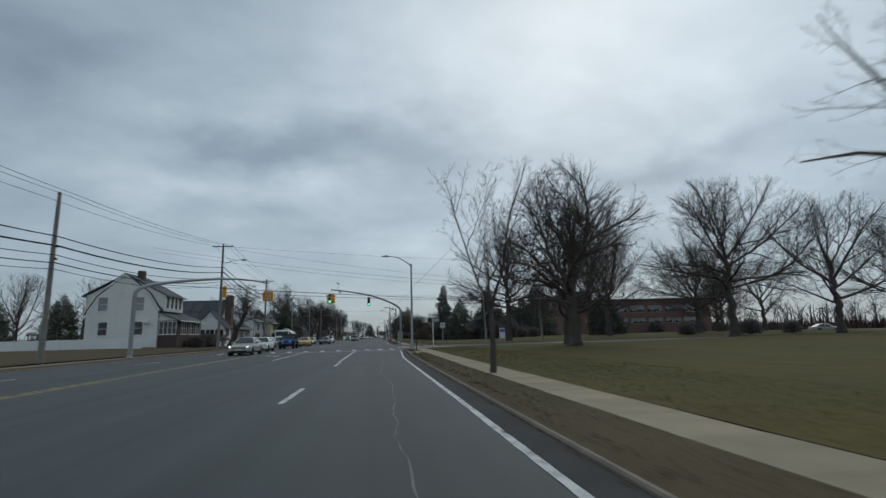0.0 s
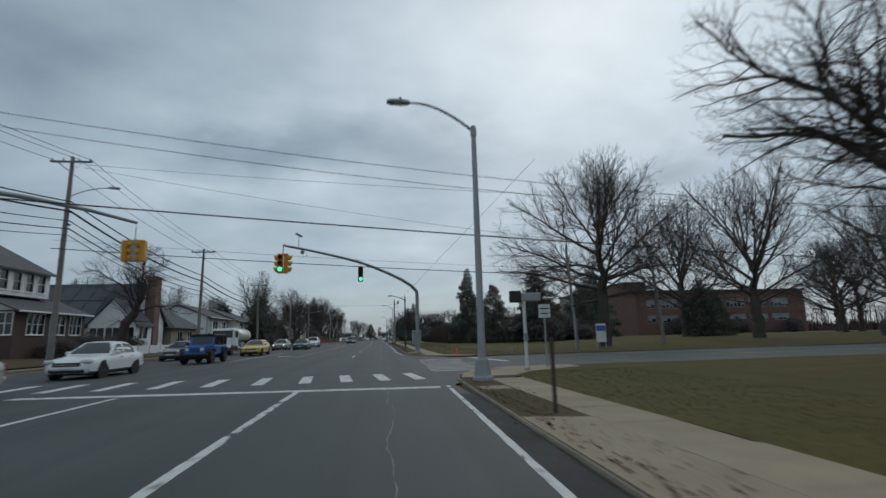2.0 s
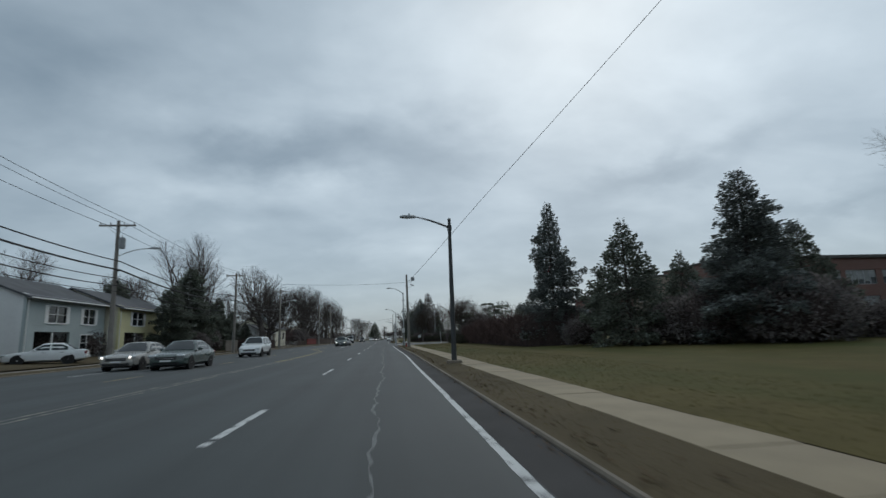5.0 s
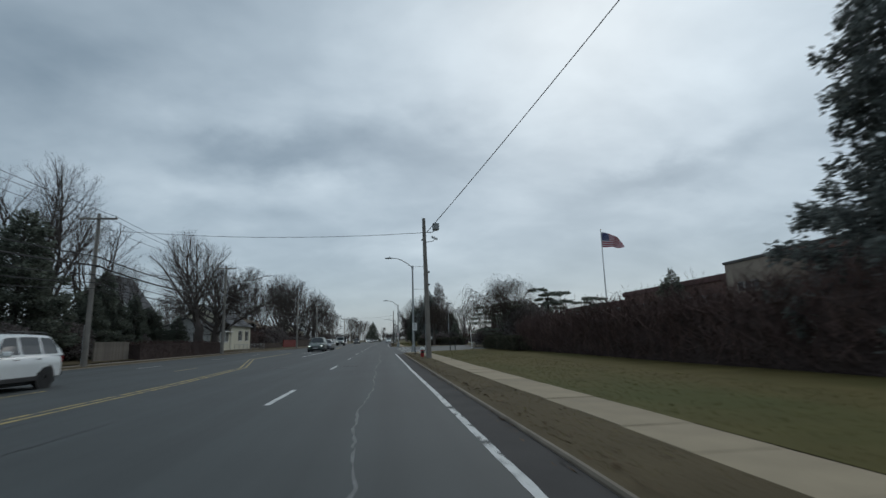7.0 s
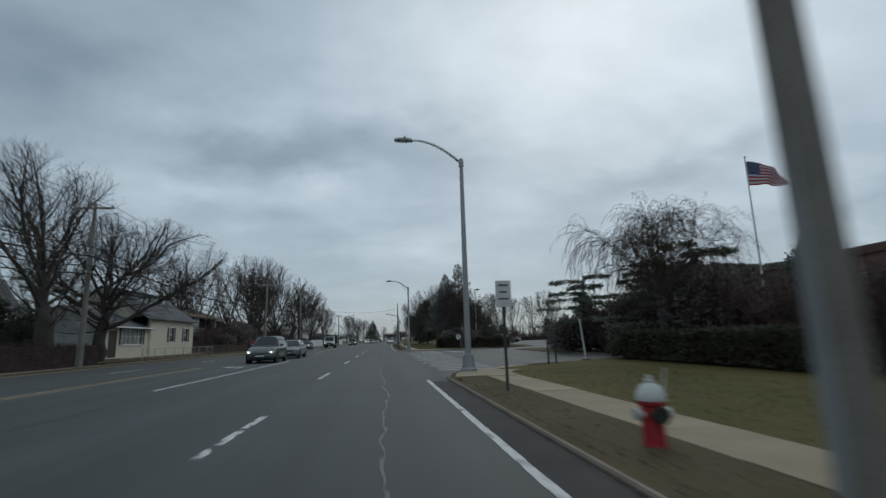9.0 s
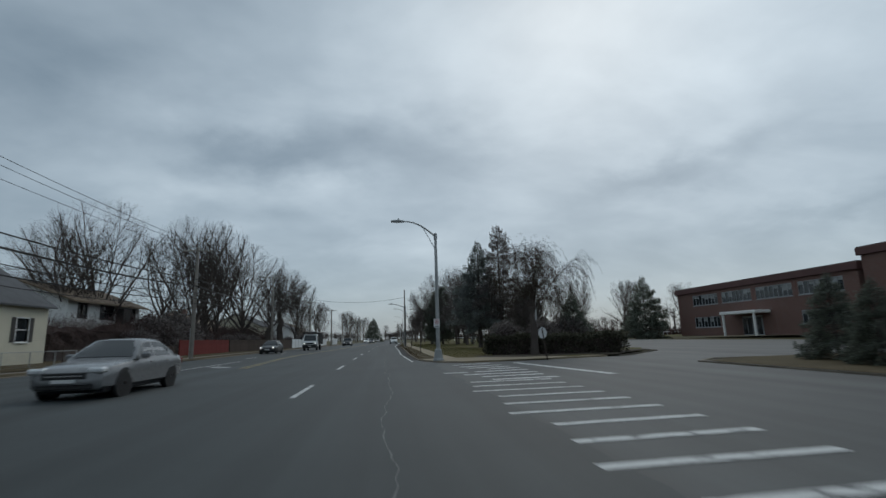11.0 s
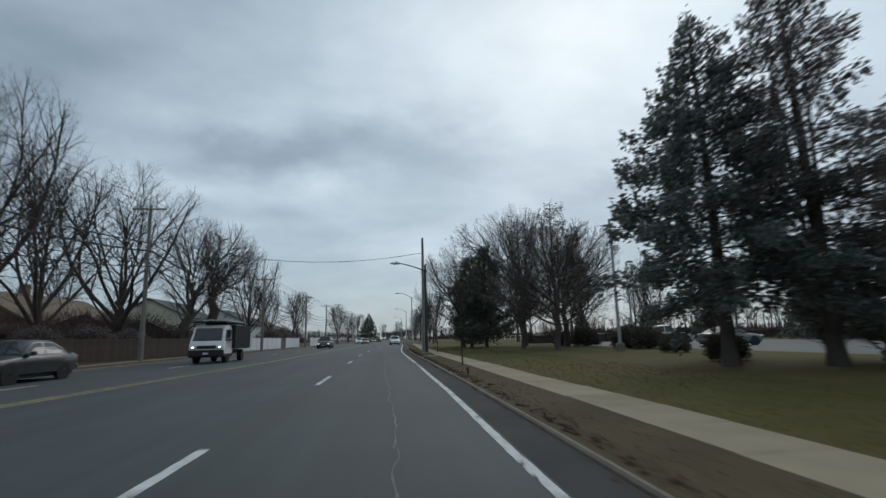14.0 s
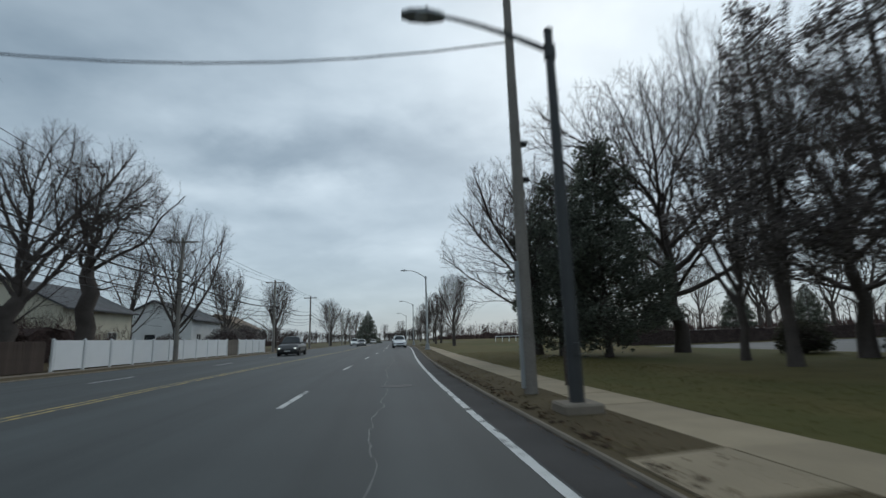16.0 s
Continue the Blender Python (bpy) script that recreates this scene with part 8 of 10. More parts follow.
for x, y, s, t in ((26.0, 100, 0.95, 10), (29.5, 104, 0.9, 100), (22.5, 96.5, 0.8, 150), (20.5, 101, 0.8, 150)):
    place_tree(bush_a, x, y, t, s, 0.2, "great dark evergreen mass behind the lawn trees")
for x, y, s, t in ((31.5, 105.5, 0.98, 30), (26.0, 112, 0.85, 250)):
    place_tree(fir, x, y, t, s, 0.25, "dark fir among the evergreens")


# --- the tall brown hedge along the school's lawn
def hedge_top(x, y):
    return 2.45 + 0.3 * noise.noise(Vector((x * 0.25, y * 0.3, 2))) - 0.5 * min(max((y - 132) / 10, 0), 1)


hedge = thing("hedge", (0, 0, 0), "tall overgrown brown hedge of bare twigs along the lawn", "hedge", kind="stuff")
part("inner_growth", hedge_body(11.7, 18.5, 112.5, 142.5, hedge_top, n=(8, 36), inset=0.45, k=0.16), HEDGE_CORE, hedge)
part("twigs", twig_mass(7, 11.5, 18.6, 112.3, 142.9, hedge_top, 11500, length=1.0, r=0.011), HEDGE_TWIG, hedge)


def back_top(x, y):
    return 2.7 + 0.7 * noise.noise(Vector((x * 0.3, y * 0.3, 8))) - 0.5 * max(0, (y - 160) / 8)


thicket = thing("thicket", (0, 0, 0), "dark overgrown thicket round the weeping tree", "hedge", kind="stuff")
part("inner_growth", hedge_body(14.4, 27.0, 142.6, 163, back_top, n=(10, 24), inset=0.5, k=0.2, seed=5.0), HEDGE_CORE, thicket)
part("twigs", twig_mass(9, 14.0, 27.2, 142.2, 163.4, back_top, 9000, length=1.0, r=0.011), HEDGE_TWIG, thicket)
rnd = random.Random(12)
yew = shrub_thing((12.4, 152.6, 0.15), shrub(4, 1.7, 1.5, 1.35, leaves=2600, size=0.15), "low clipped dark yew at the lawn's edge", SHRUB_LEAF)
for x, y, k in ((12.6, 140.9, 0.8), (14.0, 151.9, 0.75)):
    place_tree(yew, x, y, k * 400, k, 0.15)


def yew_top(x, y):
    return 1.12 + 0.1 * noise.noise(Vector((x * 0.5, y * 0.4, 14)))


yews = thing("hedge", (10.9, 141.2, 0.1), "low dark clipped yew hedge along the lawn's edge", "hedge", kind="stuff")
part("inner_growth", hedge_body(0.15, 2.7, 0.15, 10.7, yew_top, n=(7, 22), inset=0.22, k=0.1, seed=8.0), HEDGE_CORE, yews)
lf = Solid()
for i in range(9000):
    x, y = rnd.uniform(0.0, 2.8), rnd.uniform(0.0, 10.9)
    edge = rnd.random()
    z = yew_top(x, y) * rnd.uniform(0.9, 1.03)
    if edge < 0.45:
        x = 0.1 + abs(rnd.gauss(0, 0.12))
        z = yew_top(x, y) * rnd.uniform(0.05, 1.0)
    elif edge < 0.55:
        y = 10.75 - abs(rnd.gauss(0, 0.15)) if rnd.random() < 0.4 else 0.1 + abs(rnd.gauss(0, 0.15))
        z = yew_top(x, y) * rnd.uniform(0.05, 1.0)
    needle_spray(lf, Vector((x, y, z)), Vector((rnd.gauss(-0.4, 0.5), rnd.gauss(0, 0.5), rnd.gauss(0.4, 0.5))), 0.17 * rnd.uniform(0.6, 1.3), 0.05, rnd)
part("foliage", lf, SHRUB_LEAF, yews)
willow = tree_thing("weeping_tree", (12.9, 151.6, 0.15), bare_tree(14, 6.9, 0.26, 1.6, 15, 4.2, low=2.6, wide=64, up=0.02, gnarl=0.15, widest=0.35, leader=0.4, droop=1.6, fill=1.0, tip=0.0055, fat=1.15, ratio=0.5), "weeping bare tree with hanging twigs beside the drive", "tree", (BARK, WILLOW_TWIG), 30)
place_tree(willow, 9.25, 187.7, 200, (0.86, 0.98), 0.15, "weeping bare tree standing in the planted bed")


def cedar(seed, h, r):
    """A flat-topped cedar: leaning trunk, level plates of foliage."""
    rnd = random.Random(seed)
    wood, leaf = Solid(), Solid()
    wood.tube([(0, 0, -0.1), (0.2, 0.1, h * 0.4), (0.1, -0.1, h * 0.95)], [0.22, 0.16, 0.04], 8)
    for k in range(13):
        z = h * (0.35 + 0.63 * k / 12)
        a, ln = rnd.uniform(0, 6.283), r * rnd.uniform(0.55, 1.0) * (1 - 0.35 * k / 12)
        c = Vector((math.cos(a) * ln * 0.62, math.sin(a) * ln * 0.62, z))
        wood.tube([(0.12, 0, z - 0.4), tuple(c * 0.5 + Vector((0, 0, z * 0.5 - 0.05))), tuple(c)], [0.07, 0.05, 0.02], 4)
        for i in range(420):
            t, q = rnd.uniform(0, 6.283), math.sqrt(rnd.random())
            p = c + Vector((math.cos(t) * ln * 0.6 * q, math.sin(t) * ln * 0.6 * q, rnd.gauss(0, 0.08) - 0.12 * q))
            needle_spray(leaf, p, Vector((math.cos(t), math.sin(t), rnd.uniform(-0.3, 0.5))), 0.26 * rnd.uniform(0.6, 1.2), 0.07, rnd)
    return wood, leaf


ced = conifer_thing("cedar_tree", (20.0, 159.5, 0.2), cedar(2, 6.6, 4.2), "dark flat-topped cedar behind the thicket", NEEDLE)
place_tree(ced, 14.6, 164.2, 140, 0.8, 0.1)
place_tree(ced, 15.2, 156.6, 60, 0.74, 0.15, "dark flat-topped cedar under the weeping tree")
place_tree(ced, 14.2, 153.4, 200, 0.66, 0.15, "dark flat-topped cedar under the weeping tree")
for x, y, k, t in ((15.0, 151.5, (0.75, 0.95), 20), (16.2, 154.8, (0.8, 1.1), 130), (15.0, 158.4, (0.6, 0.8), 250), (17.6, 158.0, (0.8, 1.05), 80)):
    place_tree(bush_a, x, y, t, k, 0.15, "dark evergreen mass under the weeping tree")
for x, y, k, t in ((13.4, 164.4, 0.55, 40), (15.8, 165.6, 0.65, 150), (18.2, 166.4, 0.7, 260), (14.6, 168.6, 0.45, 10)):
    place_tree(bush_a, x, y, t, k, 0.1, "dark evergreen shrub on the drive's island")
for x, y, k in ((15.5, 172.0, 0.3), (17.0, 175.0, 0.36)):
    place_tree(fir, x, y, k * 300, k, 0.1, "small dark conifer on the drive's island")
place_tree(ced, 27.5, 164.0, 250, 0.9, 0.2)

# --- the planted bed past the drive
def bed_top(x, y):
    return 1.1 + 0.25 * noise.noise(Vector((x * 0.6, y * 0.6, 4)))


bed = thing("hedge", (6.4, 189.5, 0.05), "low dark spreading evergreen hedge in the planted bed", "hedge", turn=-27, kind="stuff")
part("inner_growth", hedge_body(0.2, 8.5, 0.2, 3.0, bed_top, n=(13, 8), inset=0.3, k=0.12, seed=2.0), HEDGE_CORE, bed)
lf = Solid()
for i in range(8000):
    x, y = rnd.uniform(0.0, 8.7), rnd.uniform(0.0, 3.2)
    edge = rnd.random()
    z = bed_top(x, y) * rnd.uniform(0.85, 1.05)
    if edge < 0.45:
        y, z = 0.15 + abs(rnd.gauss(0, 0.15)), bed_top(x, 0.2) * rnd.uniform(0.08, 1.0)
    elif edge < 0.6:
        x, z = 0.15 + abs(rnd.gauss(0, 0.15)), bed_top(0.2, y) * rnd.uniform(0.08, 1.0)
    needle_spray(lf, Vector((x, y, z)), Vector((rnd.gauss(0, 0.5), rnd.gauss(-0.3, 0.5), rnd.gauss(0.4, 0.5))), 0.2 * rnd.uniform(0.6, 1.3), 0.055, rnd)
part("foliage", lf, SHRUB_LEAF, bed)
place_tree(fir, 13.4, 191.8, 70, (0.42, 0.47), 0.1, "small dark conical evergreen in the planted bed")
place_tree(bush_a, 8.2, 190.8, 300, (0.42, 0.5), 0.1, "rounded dark evergreen in the planted bed")
place_tree(bush_a, 10.6, 190.4, 40, (0.42, 0.5), 0.1, "brown evergreen shrub behind the low hedge")
place_tree(bush_a, 12.8, 191.5, 140, (0.45, 0.55), 0.1, "brown evergreen shrub behind the low hedge")
vase = tree_thing("bare_shrub", (15.3, 199.2, 0.1), bare_tree(78, 2.75, 0.055, 0.12, 14, 1.45, low=0.4, wide=62, up=0.1, gnarl=0.07, widest=0.7, leader=0.06, tip=0.004, fat=1.5, fill=0.6, brush=2), "vase-shaped brown bare shrub at the edge of the lot", "shrub", (BARK, HEDGE_TWIG))
for x, y, s, t in ((16.3, 205.4, 0.78, 40), (14.4, 203.8, 0.8, 130), (16.2, 208.8, 0.85, 210), (14.8, 210.7, 0.85, 300), (15.2, 213.0, 0.8, 20), (16.5, 196.2, 0.9, 160), (16.8, 193.8, 0.85, 250)):
    place_tree(vase, x, y, t, s, 0.1)
# --- the pair of tall spruces and what stands round them
conifer_thing("spruce_tree", (10.6, 211.9, 0.15), conifer(31, 11.8, 4.0, clear=1.9, sprays=25000, trunk_r=0.22, droop=0.1, size=0.25, ragged=0.38, point=0.8, gap=0.075), "tall dark spruce with bare lower trunk on the lawn", NEEDLE_BLUE)
pine_b = conifer_thing("spruce_tree", (12.6, 210.3, 0.15), conifer(36, 13.3, 3.3, clear=2.6, sprays=14500, trunk_r=0.22, droop=0.02, size=0.23, ragged=0.45, point=0.62, thin=0.2, gap=0.085), "tall thin-crowned spruce with several stems", NEEDLE_BROWN)
for u in (-0.35, 0.4):
    part("stem", Solid().tube([(0, 0, 0.6), (u * 0.8, 0.1, 4), (u * 1.6, 0.1, 9.5)], [0.12, 0.09, 0.03], 6), BARK, pine_b)
multi = tree_thing("bare_shrub", (13.9, 204.2, 0.15), bare_tree(77, 5.6, 0.13, 0.35, 13, 2.4, low=0.8, wide=55, up=0.12, gnarl=0.09, widest=0.6, leader=0.1, fat=1.2, fill=0.75, brush=2), "many-stemmed bare shrub on the lawn", "shrub")
for x, y, s, t in ((15.2, 206.6, 0.8, 30), (13.6, 216.5, 0.5, 10), (15.6, 213.5, 0.55, 60)):
    place_tree(multi, x, y, t, s, 0.15)
ball = shrub_thing((17.3, 231.0, 0.12), shrub(15, 1.15, 1.15, 1.55, leaves=2400, size=0.14), "round clipped dark shrub at the parking lot", SHRUB_LEAF)
for x, y, s in ((17.4, 238.6, 1.0), (17.2, 228.2, 0.9), (16.9, 243, 0.8), (12.2, 214.2, 0.6)):
    place_tree(ball, x, y, s * 97, s, 0.12)
place_tree(ball, 15.0, 221.8, 0, 0.62, 0.12, "low sprawling half-dead shrub at the lot")

# --- the mixed clump near the end of the walk
juniper = conifer_thing("juniper_tree", (10.4, 246.5, 0.12), conifer(51, 10.2, 3.1, clear=0.3, sprays=26000, trunk_r=0.16, droop=-0.3, size=0.24, point=0.5, ragged=0.35), "dense dark juniper in the clump of trees", NEEDLE)
place_tree(juniper, 9.5, 250.0, 60, 0.95, 0.12)
thin_pine = conifer_thing("pine_tree", (11.6, 237.6, 0.12), conifer(57, 11.0, 2.7, clear=2.2, sprays=6800, trunk_r=0.17, droop=-0.02, size=0.21, point=0.45, ragged=0.5, thin=0.25, gap=0.1), "thin-crowned pine with bare forked trunk on the lawn", NEEDLE_BROWN)
for u in (-0.3, 0.35):
    part("stem", Solid().tube([(0, 0, 0.8), (u * 0.9, 0.1, 3.5), (u * 1.9, 0.1, 8.5)], [0.13, 0.1, 0.03], 6), BARK, thin_pine)
place_tree(thin_pine, 13.9, 235.8, 140, 1.08, 0.12)
place_tree(thin_pine, 17.4, 206.4, 200, 0.5, 0.12, "small thin-crowned brownish pine by the spruces")
maple = tree_thing("bare_tree", (12.4, 231.6, 0.12), bare_tree(64, 8.8, 0.2, 1.5, 18, 5.0, low=1.3, wide=88, up=0.14, gnarl=0.09, widest=0.45, leader=0.5, fill=0.88), "low forked bare tree beside the junipers", "tree")
place_tree(maple, 9.0, 252.5, 75, 1.3, 0.12, "bare tree spreading out of the clump")
place_tree(maple, 14.5, 247.5, 165, 1.6, 0.12, "taller bare tree behind the junipers")
place_tree(maple, 16.0, 239.5, 265, 1.25, 0.12, "taller bare tree behind the junipers")

# --- along the houses
gnarl = tree_thing("bare_tree", (-19.6, 73.2, 0.15), bare_tree(81, 9.6, 0.38, 3.6, 14, 3.9, lean=(0.3, 0), low=3.6, wide=72, up=0.1, gnarl=0.22, lobes=0.2, fill=1.0, fat=1.35, leader=0.3, stubs=0.15), "leaning lopped street tree with sparse twigs", "tree")
gnarl.matrix_basis = pose(-20.3, 73.2, 0.1, 12, 23, 0)
tall = tree_thing("bare_tree", (-24.5, 229.6, 0.15), bare_tree(92, 18.4, 0.34, 2.4, 13, 6.2, low=3.0, wide=44, up=0.12, gnarl=0.07, widest=0.68, leader=0.25, lobes=0.08, ratio=0.45, fill=0.74, fat=1.1), "tall upright bare tree behind the fence", "tree")
spread = tree_thing("bare_tree", (-21.5, 166.0, 0.15), bare_tree(97, 15.2, 0.58, 2.6, 16, 5.6, lean=(-2.2, 0), low=2.8, wide=70, up=0.15, gnarl=0.1, widest=0.55, leader=0.35, fill=0.92, fat=1.1), "large many-limbed bare tree by the hedge", "tree")
sapling = tree_thing("bare_tree", (-48.0, 120.0, 0.3), bare_tree(93, 12.5, 0.24, 2.0, 13, 4.7, low=2.2, wide=58, up=0.15, gnarl=0.08, widest=0.55, leader=0.35, fill=0.58, tip=0.009, brush=2, ratio=0.48), "bare tree behind the houses", "tree")
place_tree(tall, 12.4, 240.5, 30, (0.4, 0.72), 0.12, "narrow upright bare tree rising out of the clump")
place_tree(tall, -23.4, 221.6, 70, 0.93, 0.2)
place_tree(tall, -26.0, 238.5, 150, 0.95, 0.2)
place_tree(tall, -24.4, 247.1, 205, (1.2, 1.0), 0.2)
tree_thing("bare_tree", (-22.3, 173.2, 0.15), bare_tree(71, 12.2, 0.46, 2.4, 20, 7.4, lean=(0.4, 1.2), low=2.6, wide=88, up=0.12, gnarl=0.14, widest=0.42, leader=0.45, fill=1.0, fat=1.2), "thick bare tree with long low boughs before the cream house", "tree")
place_tree(spread, -22.6, 257.6, 240, 1.08, 0.2, "bare tree with lopped limbs behind the white fence")
place_tree(gnarl, -21.8, 264.4, 100, 1.65, 0.2, "tall lopped bare tree behind the white fence")
place_tree(tall, -21.2, 279.2, 20, 0.86, 0.2, "bare tree with a rounded crown behind the white fence")
place_tree(tall, -27.0, 146.5, 310, 0.92, 0.3, "tall bare tree behind the conifers")
place_tree(sapling, -30.0, 158.0, 40, 1.15, 0.3)
place_tree(tall, -29.5, 213.0, 240, 0.9, 0.3)
place_tree(spread, -29.0, 207.5, 20, 0.85, 0.3, "bare tree beside the white house")
place_tree(sapling, -28.5, 226.0, 10, 1.22, 0.3)
place_tree(sapling, -30.0, 288.0, 90, 1.08, 0.2)
place_tree(sapling, -22.5, 300.0, 190, 0.94, 0.2)
place_tree(sapling, -26.5, 312.0, 280, 1.15, 0.2)
place_tree(sapling, -22.0, 330.0, 30, 1.08, 0.2)
place_tree(sapling, -26.0, 346.0, 130, 1.28, 0.2)
for i, (x, y) in enumerate(((-45, 136), (-50, 150), (-55, 85), (-44, 165), (-48, 190), (-46, 214), (-50, 235), (-42, 268), (-56, 60), (-60, 40), (-40, 132), (-52, 100), (-34, 140), (-36, 150))):
    place_tree(sapling, x, y, i * 47, 0.82 + 0.08 * (i % 4), 0.3, "bare tree behind the houses")
dark = conifer_thing("pine_tree", (-25.0, 140.5, 0.2), conifer(61, 11.0, 4.2, clear=0.3, sprays=20000, trunk_r=0.25, droop=0.12, size=0.38, ragged=0.4, point=0.65), "broad dark pine by the sidewalk", NEEDLE)
place_tree(dark, 15.3, 209.4, 120, (0.62, 0.58), 0.12, "low brownish dark pine beside the spruces")
place_tree(dark, -23.5, 131.8, 90, 0.72, 0.2)
place_tree(dark, -28.0, 158.5, 200, 0.62, 0.2)
place_tree(fir, -25.8, 170.0, 0, 0.55, 0.2, "small dark fir by the white house")
place_tree(fir, -43.0, 75.0, 0, 0.88, 0.3, "dark fir beside the gambrel house")
place_tree(fir, -48.0, 70.0, 60, 0.8, 0.3, "dark fir beside the gambrel house")
place_tree(dark, -28.2, 167.5, 250, (0.7, 0.52), 0.2, "low dark pine beside the steep white house")
place_tree(dark, -30.2, 173.0, 20, (0.7, 0.5), 0.2, "low dark pine beside the steep white house")
place_tree(dark, -23.8, 147.2, 30, 0.5, 0.2, "low dark pine beside the board fence")
place_tree(dark, -30.5, 133.5, 200, 0.8, 0.2, "broad dark pine among the yards")
place_tree(dark, -24.8, 151.0, 60, (0.62, 0.72), 0.2, "dark ragged pine behind the clipped hedge")
place_tree(dark, -23.7, 154.4, 160, (0.42, 0.55), 0.2, "slim dark pine behind the clipped hedge")
place_tree(sapling, -25.2, 156.2, 220, (0.62, 0.78), 0.2, "slender bare tree behind the clipped hedge")
place_tree(dark, -27.0, 152.6, 130, 0.62, 0.2, "low dark pine beside the board fence")


def low_top(x, y):
    return 1.5 + 0.12 * noise.noise(Vector((x, y * 0.5, 1)))


front = thing("hedge", (0, 0, 0), "dark clipped hedge along the sidewalk", "hedge", kind="stuff")
part("inner_growth", hedge_body(-21.8, -19.9, 148.2, 169.2, low_top, n=(4, 30), inset=0.12, k=0.05, seed=3.0), HEDGE_CORE, front)
part("twigs", twig_mass(21, -21.9, -19.8, 148.1, 169.3, low_top, 5200, length=0.4, r=0.007), HEDGE_TWIG, front)
for x, y, s, t in ((-25.6, 75.5, 0.42, 10), (-25.4, 79.0, 0.5, 80), (-25.2, 83.0, 0.45, 150), (-26.0, 87.0, 0.5, 200), (-27, 101, 0.5, 0), (-24.5, 104.0, 0.4, 50), (-23.0, 133, 0.5, 90), (-22.5, 136.5, 0.6, 140), (-24.2, 144.0, 0.75, 40), (-26.5, 149.5, 0.8, 60), (-25.5, 155.5, 0.75, 170), (-27.5, 161.5, 0.7, 250), (-31, 143.5, 0.9, 20), (-33, 152.0, 0.9, 80), (-29.0, 118.5, 0.6, 10), (-28.0, 123.5, 0.7, 110), (-27.5, 128.0, 0.75, 220), (-24.0, 213.5, 0.95, 20), (-24.0, 218.5, 1.1, 120), (-23.6, 208.8, 0.6, 30), (-23.0, 234, 0.55, 60), (-22.5, 239.5, 0.6, 160), (-22, 244.5, 0.55, 230), (-25.0, 229.5, 0.7, 300), (-26, 270, 0.6, 20), (-24, 284, 0.55, 60), (-22.0, 298, 0.8, 10), (-21.0, 304, 0.9, 100)):
    place_tree(bush_a, x, y, t, s, 0.2, "rounded brown shrub beside the yards")



def wild_top(x, y):
    return 2.9 + 1.2 * noise.noise(Vector((x * 0.25, y * 0.16, 6))) + 1.7 * math.exp(-((y - 218) / 8) ** 2) + 1.3 * math.exp(-((y - 252) / 8) ** 2)


wild = thing("thicket", (0, 0, 0), "brown undergrowth of bare brush behind the fences", "hedge", kind="stuff")
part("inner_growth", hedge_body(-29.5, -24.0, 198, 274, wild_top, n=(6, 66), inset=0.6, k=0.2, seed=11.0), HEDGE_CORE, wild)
part("twigs", twig_mass(31, -29.8, -23.4, 197, 275, wild_top, 12000, length=1.2, r=0.012), HEDGE_TWIG, wild)

# --- distance
for i, (x, y, s) in enumerate(((8.6, 292, 0.6), (10.5, 306, 0.72), (9.0, 322, 0.62), (12, 340, 0.75), (11, 365, 0.7), (15, 392, 0.8), (13, 430, 0.8), (18, 470, 0.9), (-17, 372, 0.85), (-20, 400, 0.9), (-18, 432, 0.9), (-16, 470, 0.95), (-22, 510, 1.0), (-14, 560, 1.0), (20, 540, 1.0), (10, 620, 1.0), (-4, 700, 1.0))):
    place_tree(sapling, x + bend(y) * 0.5, y, i * 71, s * 1.3, 0.1, "bare roadside tree far along the road")
place_tree(fir, -10.0 + bend(420), 420, 0, 1.4, 0.1, "dark fir far along the road")


def tree_line(seed, pts, h0, h1, mat, label, step=1.1):
    """A far wood seen as one ragged band: upright twigs in clumps."""
    rnd = random.Random(seed)
    line = thing("tree_line", (0, 0, 0), label, "trees", kind="stuff")
    s = Solid()
    for a, b in zip(pts, pts[1:]):
        a, b = Vector((*a, 0)), Vector((*b, 0))
        n = int((b - a).length / step)
        for i in range(n):
            c = a.lerp(b, i / n) + Vector((rnd.gauss(0, 3), rnd.gauss(0, 3), 0))
            h = (h0 + (h1 - h0) * (0.5 + 0.5 * noise.noise(Vector((c.x * 0.04, c.y * 0.04, seed))))) * rnd.uniform(0.7, 1.05)
            s.tube([c, c + Vector((rnd.gauss(0, 0.4), 0, h * 0.5)), c + Vector((rnd.gauss(0, 0.8), 0, h * 0.8))], [0.2, 0.12, 0.05], 3, cap=False)
            for k in range(9):
                p = c + Vector((0, 0, h * rnd.uniform(0.25, 0.75)))
                e = p + Vector((rnd.gauss(0, h * 0.16), rnd.gauss(0, h * 0.16), h * rnd.uniform(0.1, 0.3)))
                s.tube([p, e], [0.07, 0.03], 3, cap=False)
                for q in range(3):
                    g = p.lerp(e, rnd.uniform(0.4, 1))
                    s.tube([g, g + Vector((rnd.gauss(0, h * 0.07), rnd.gauss(0, h * 0.07), h * rnd.uniform(0.03, 0.14)))], [0.04, 0.02], 3, cap=False)
    part("wood", s, mat, line)
    return line


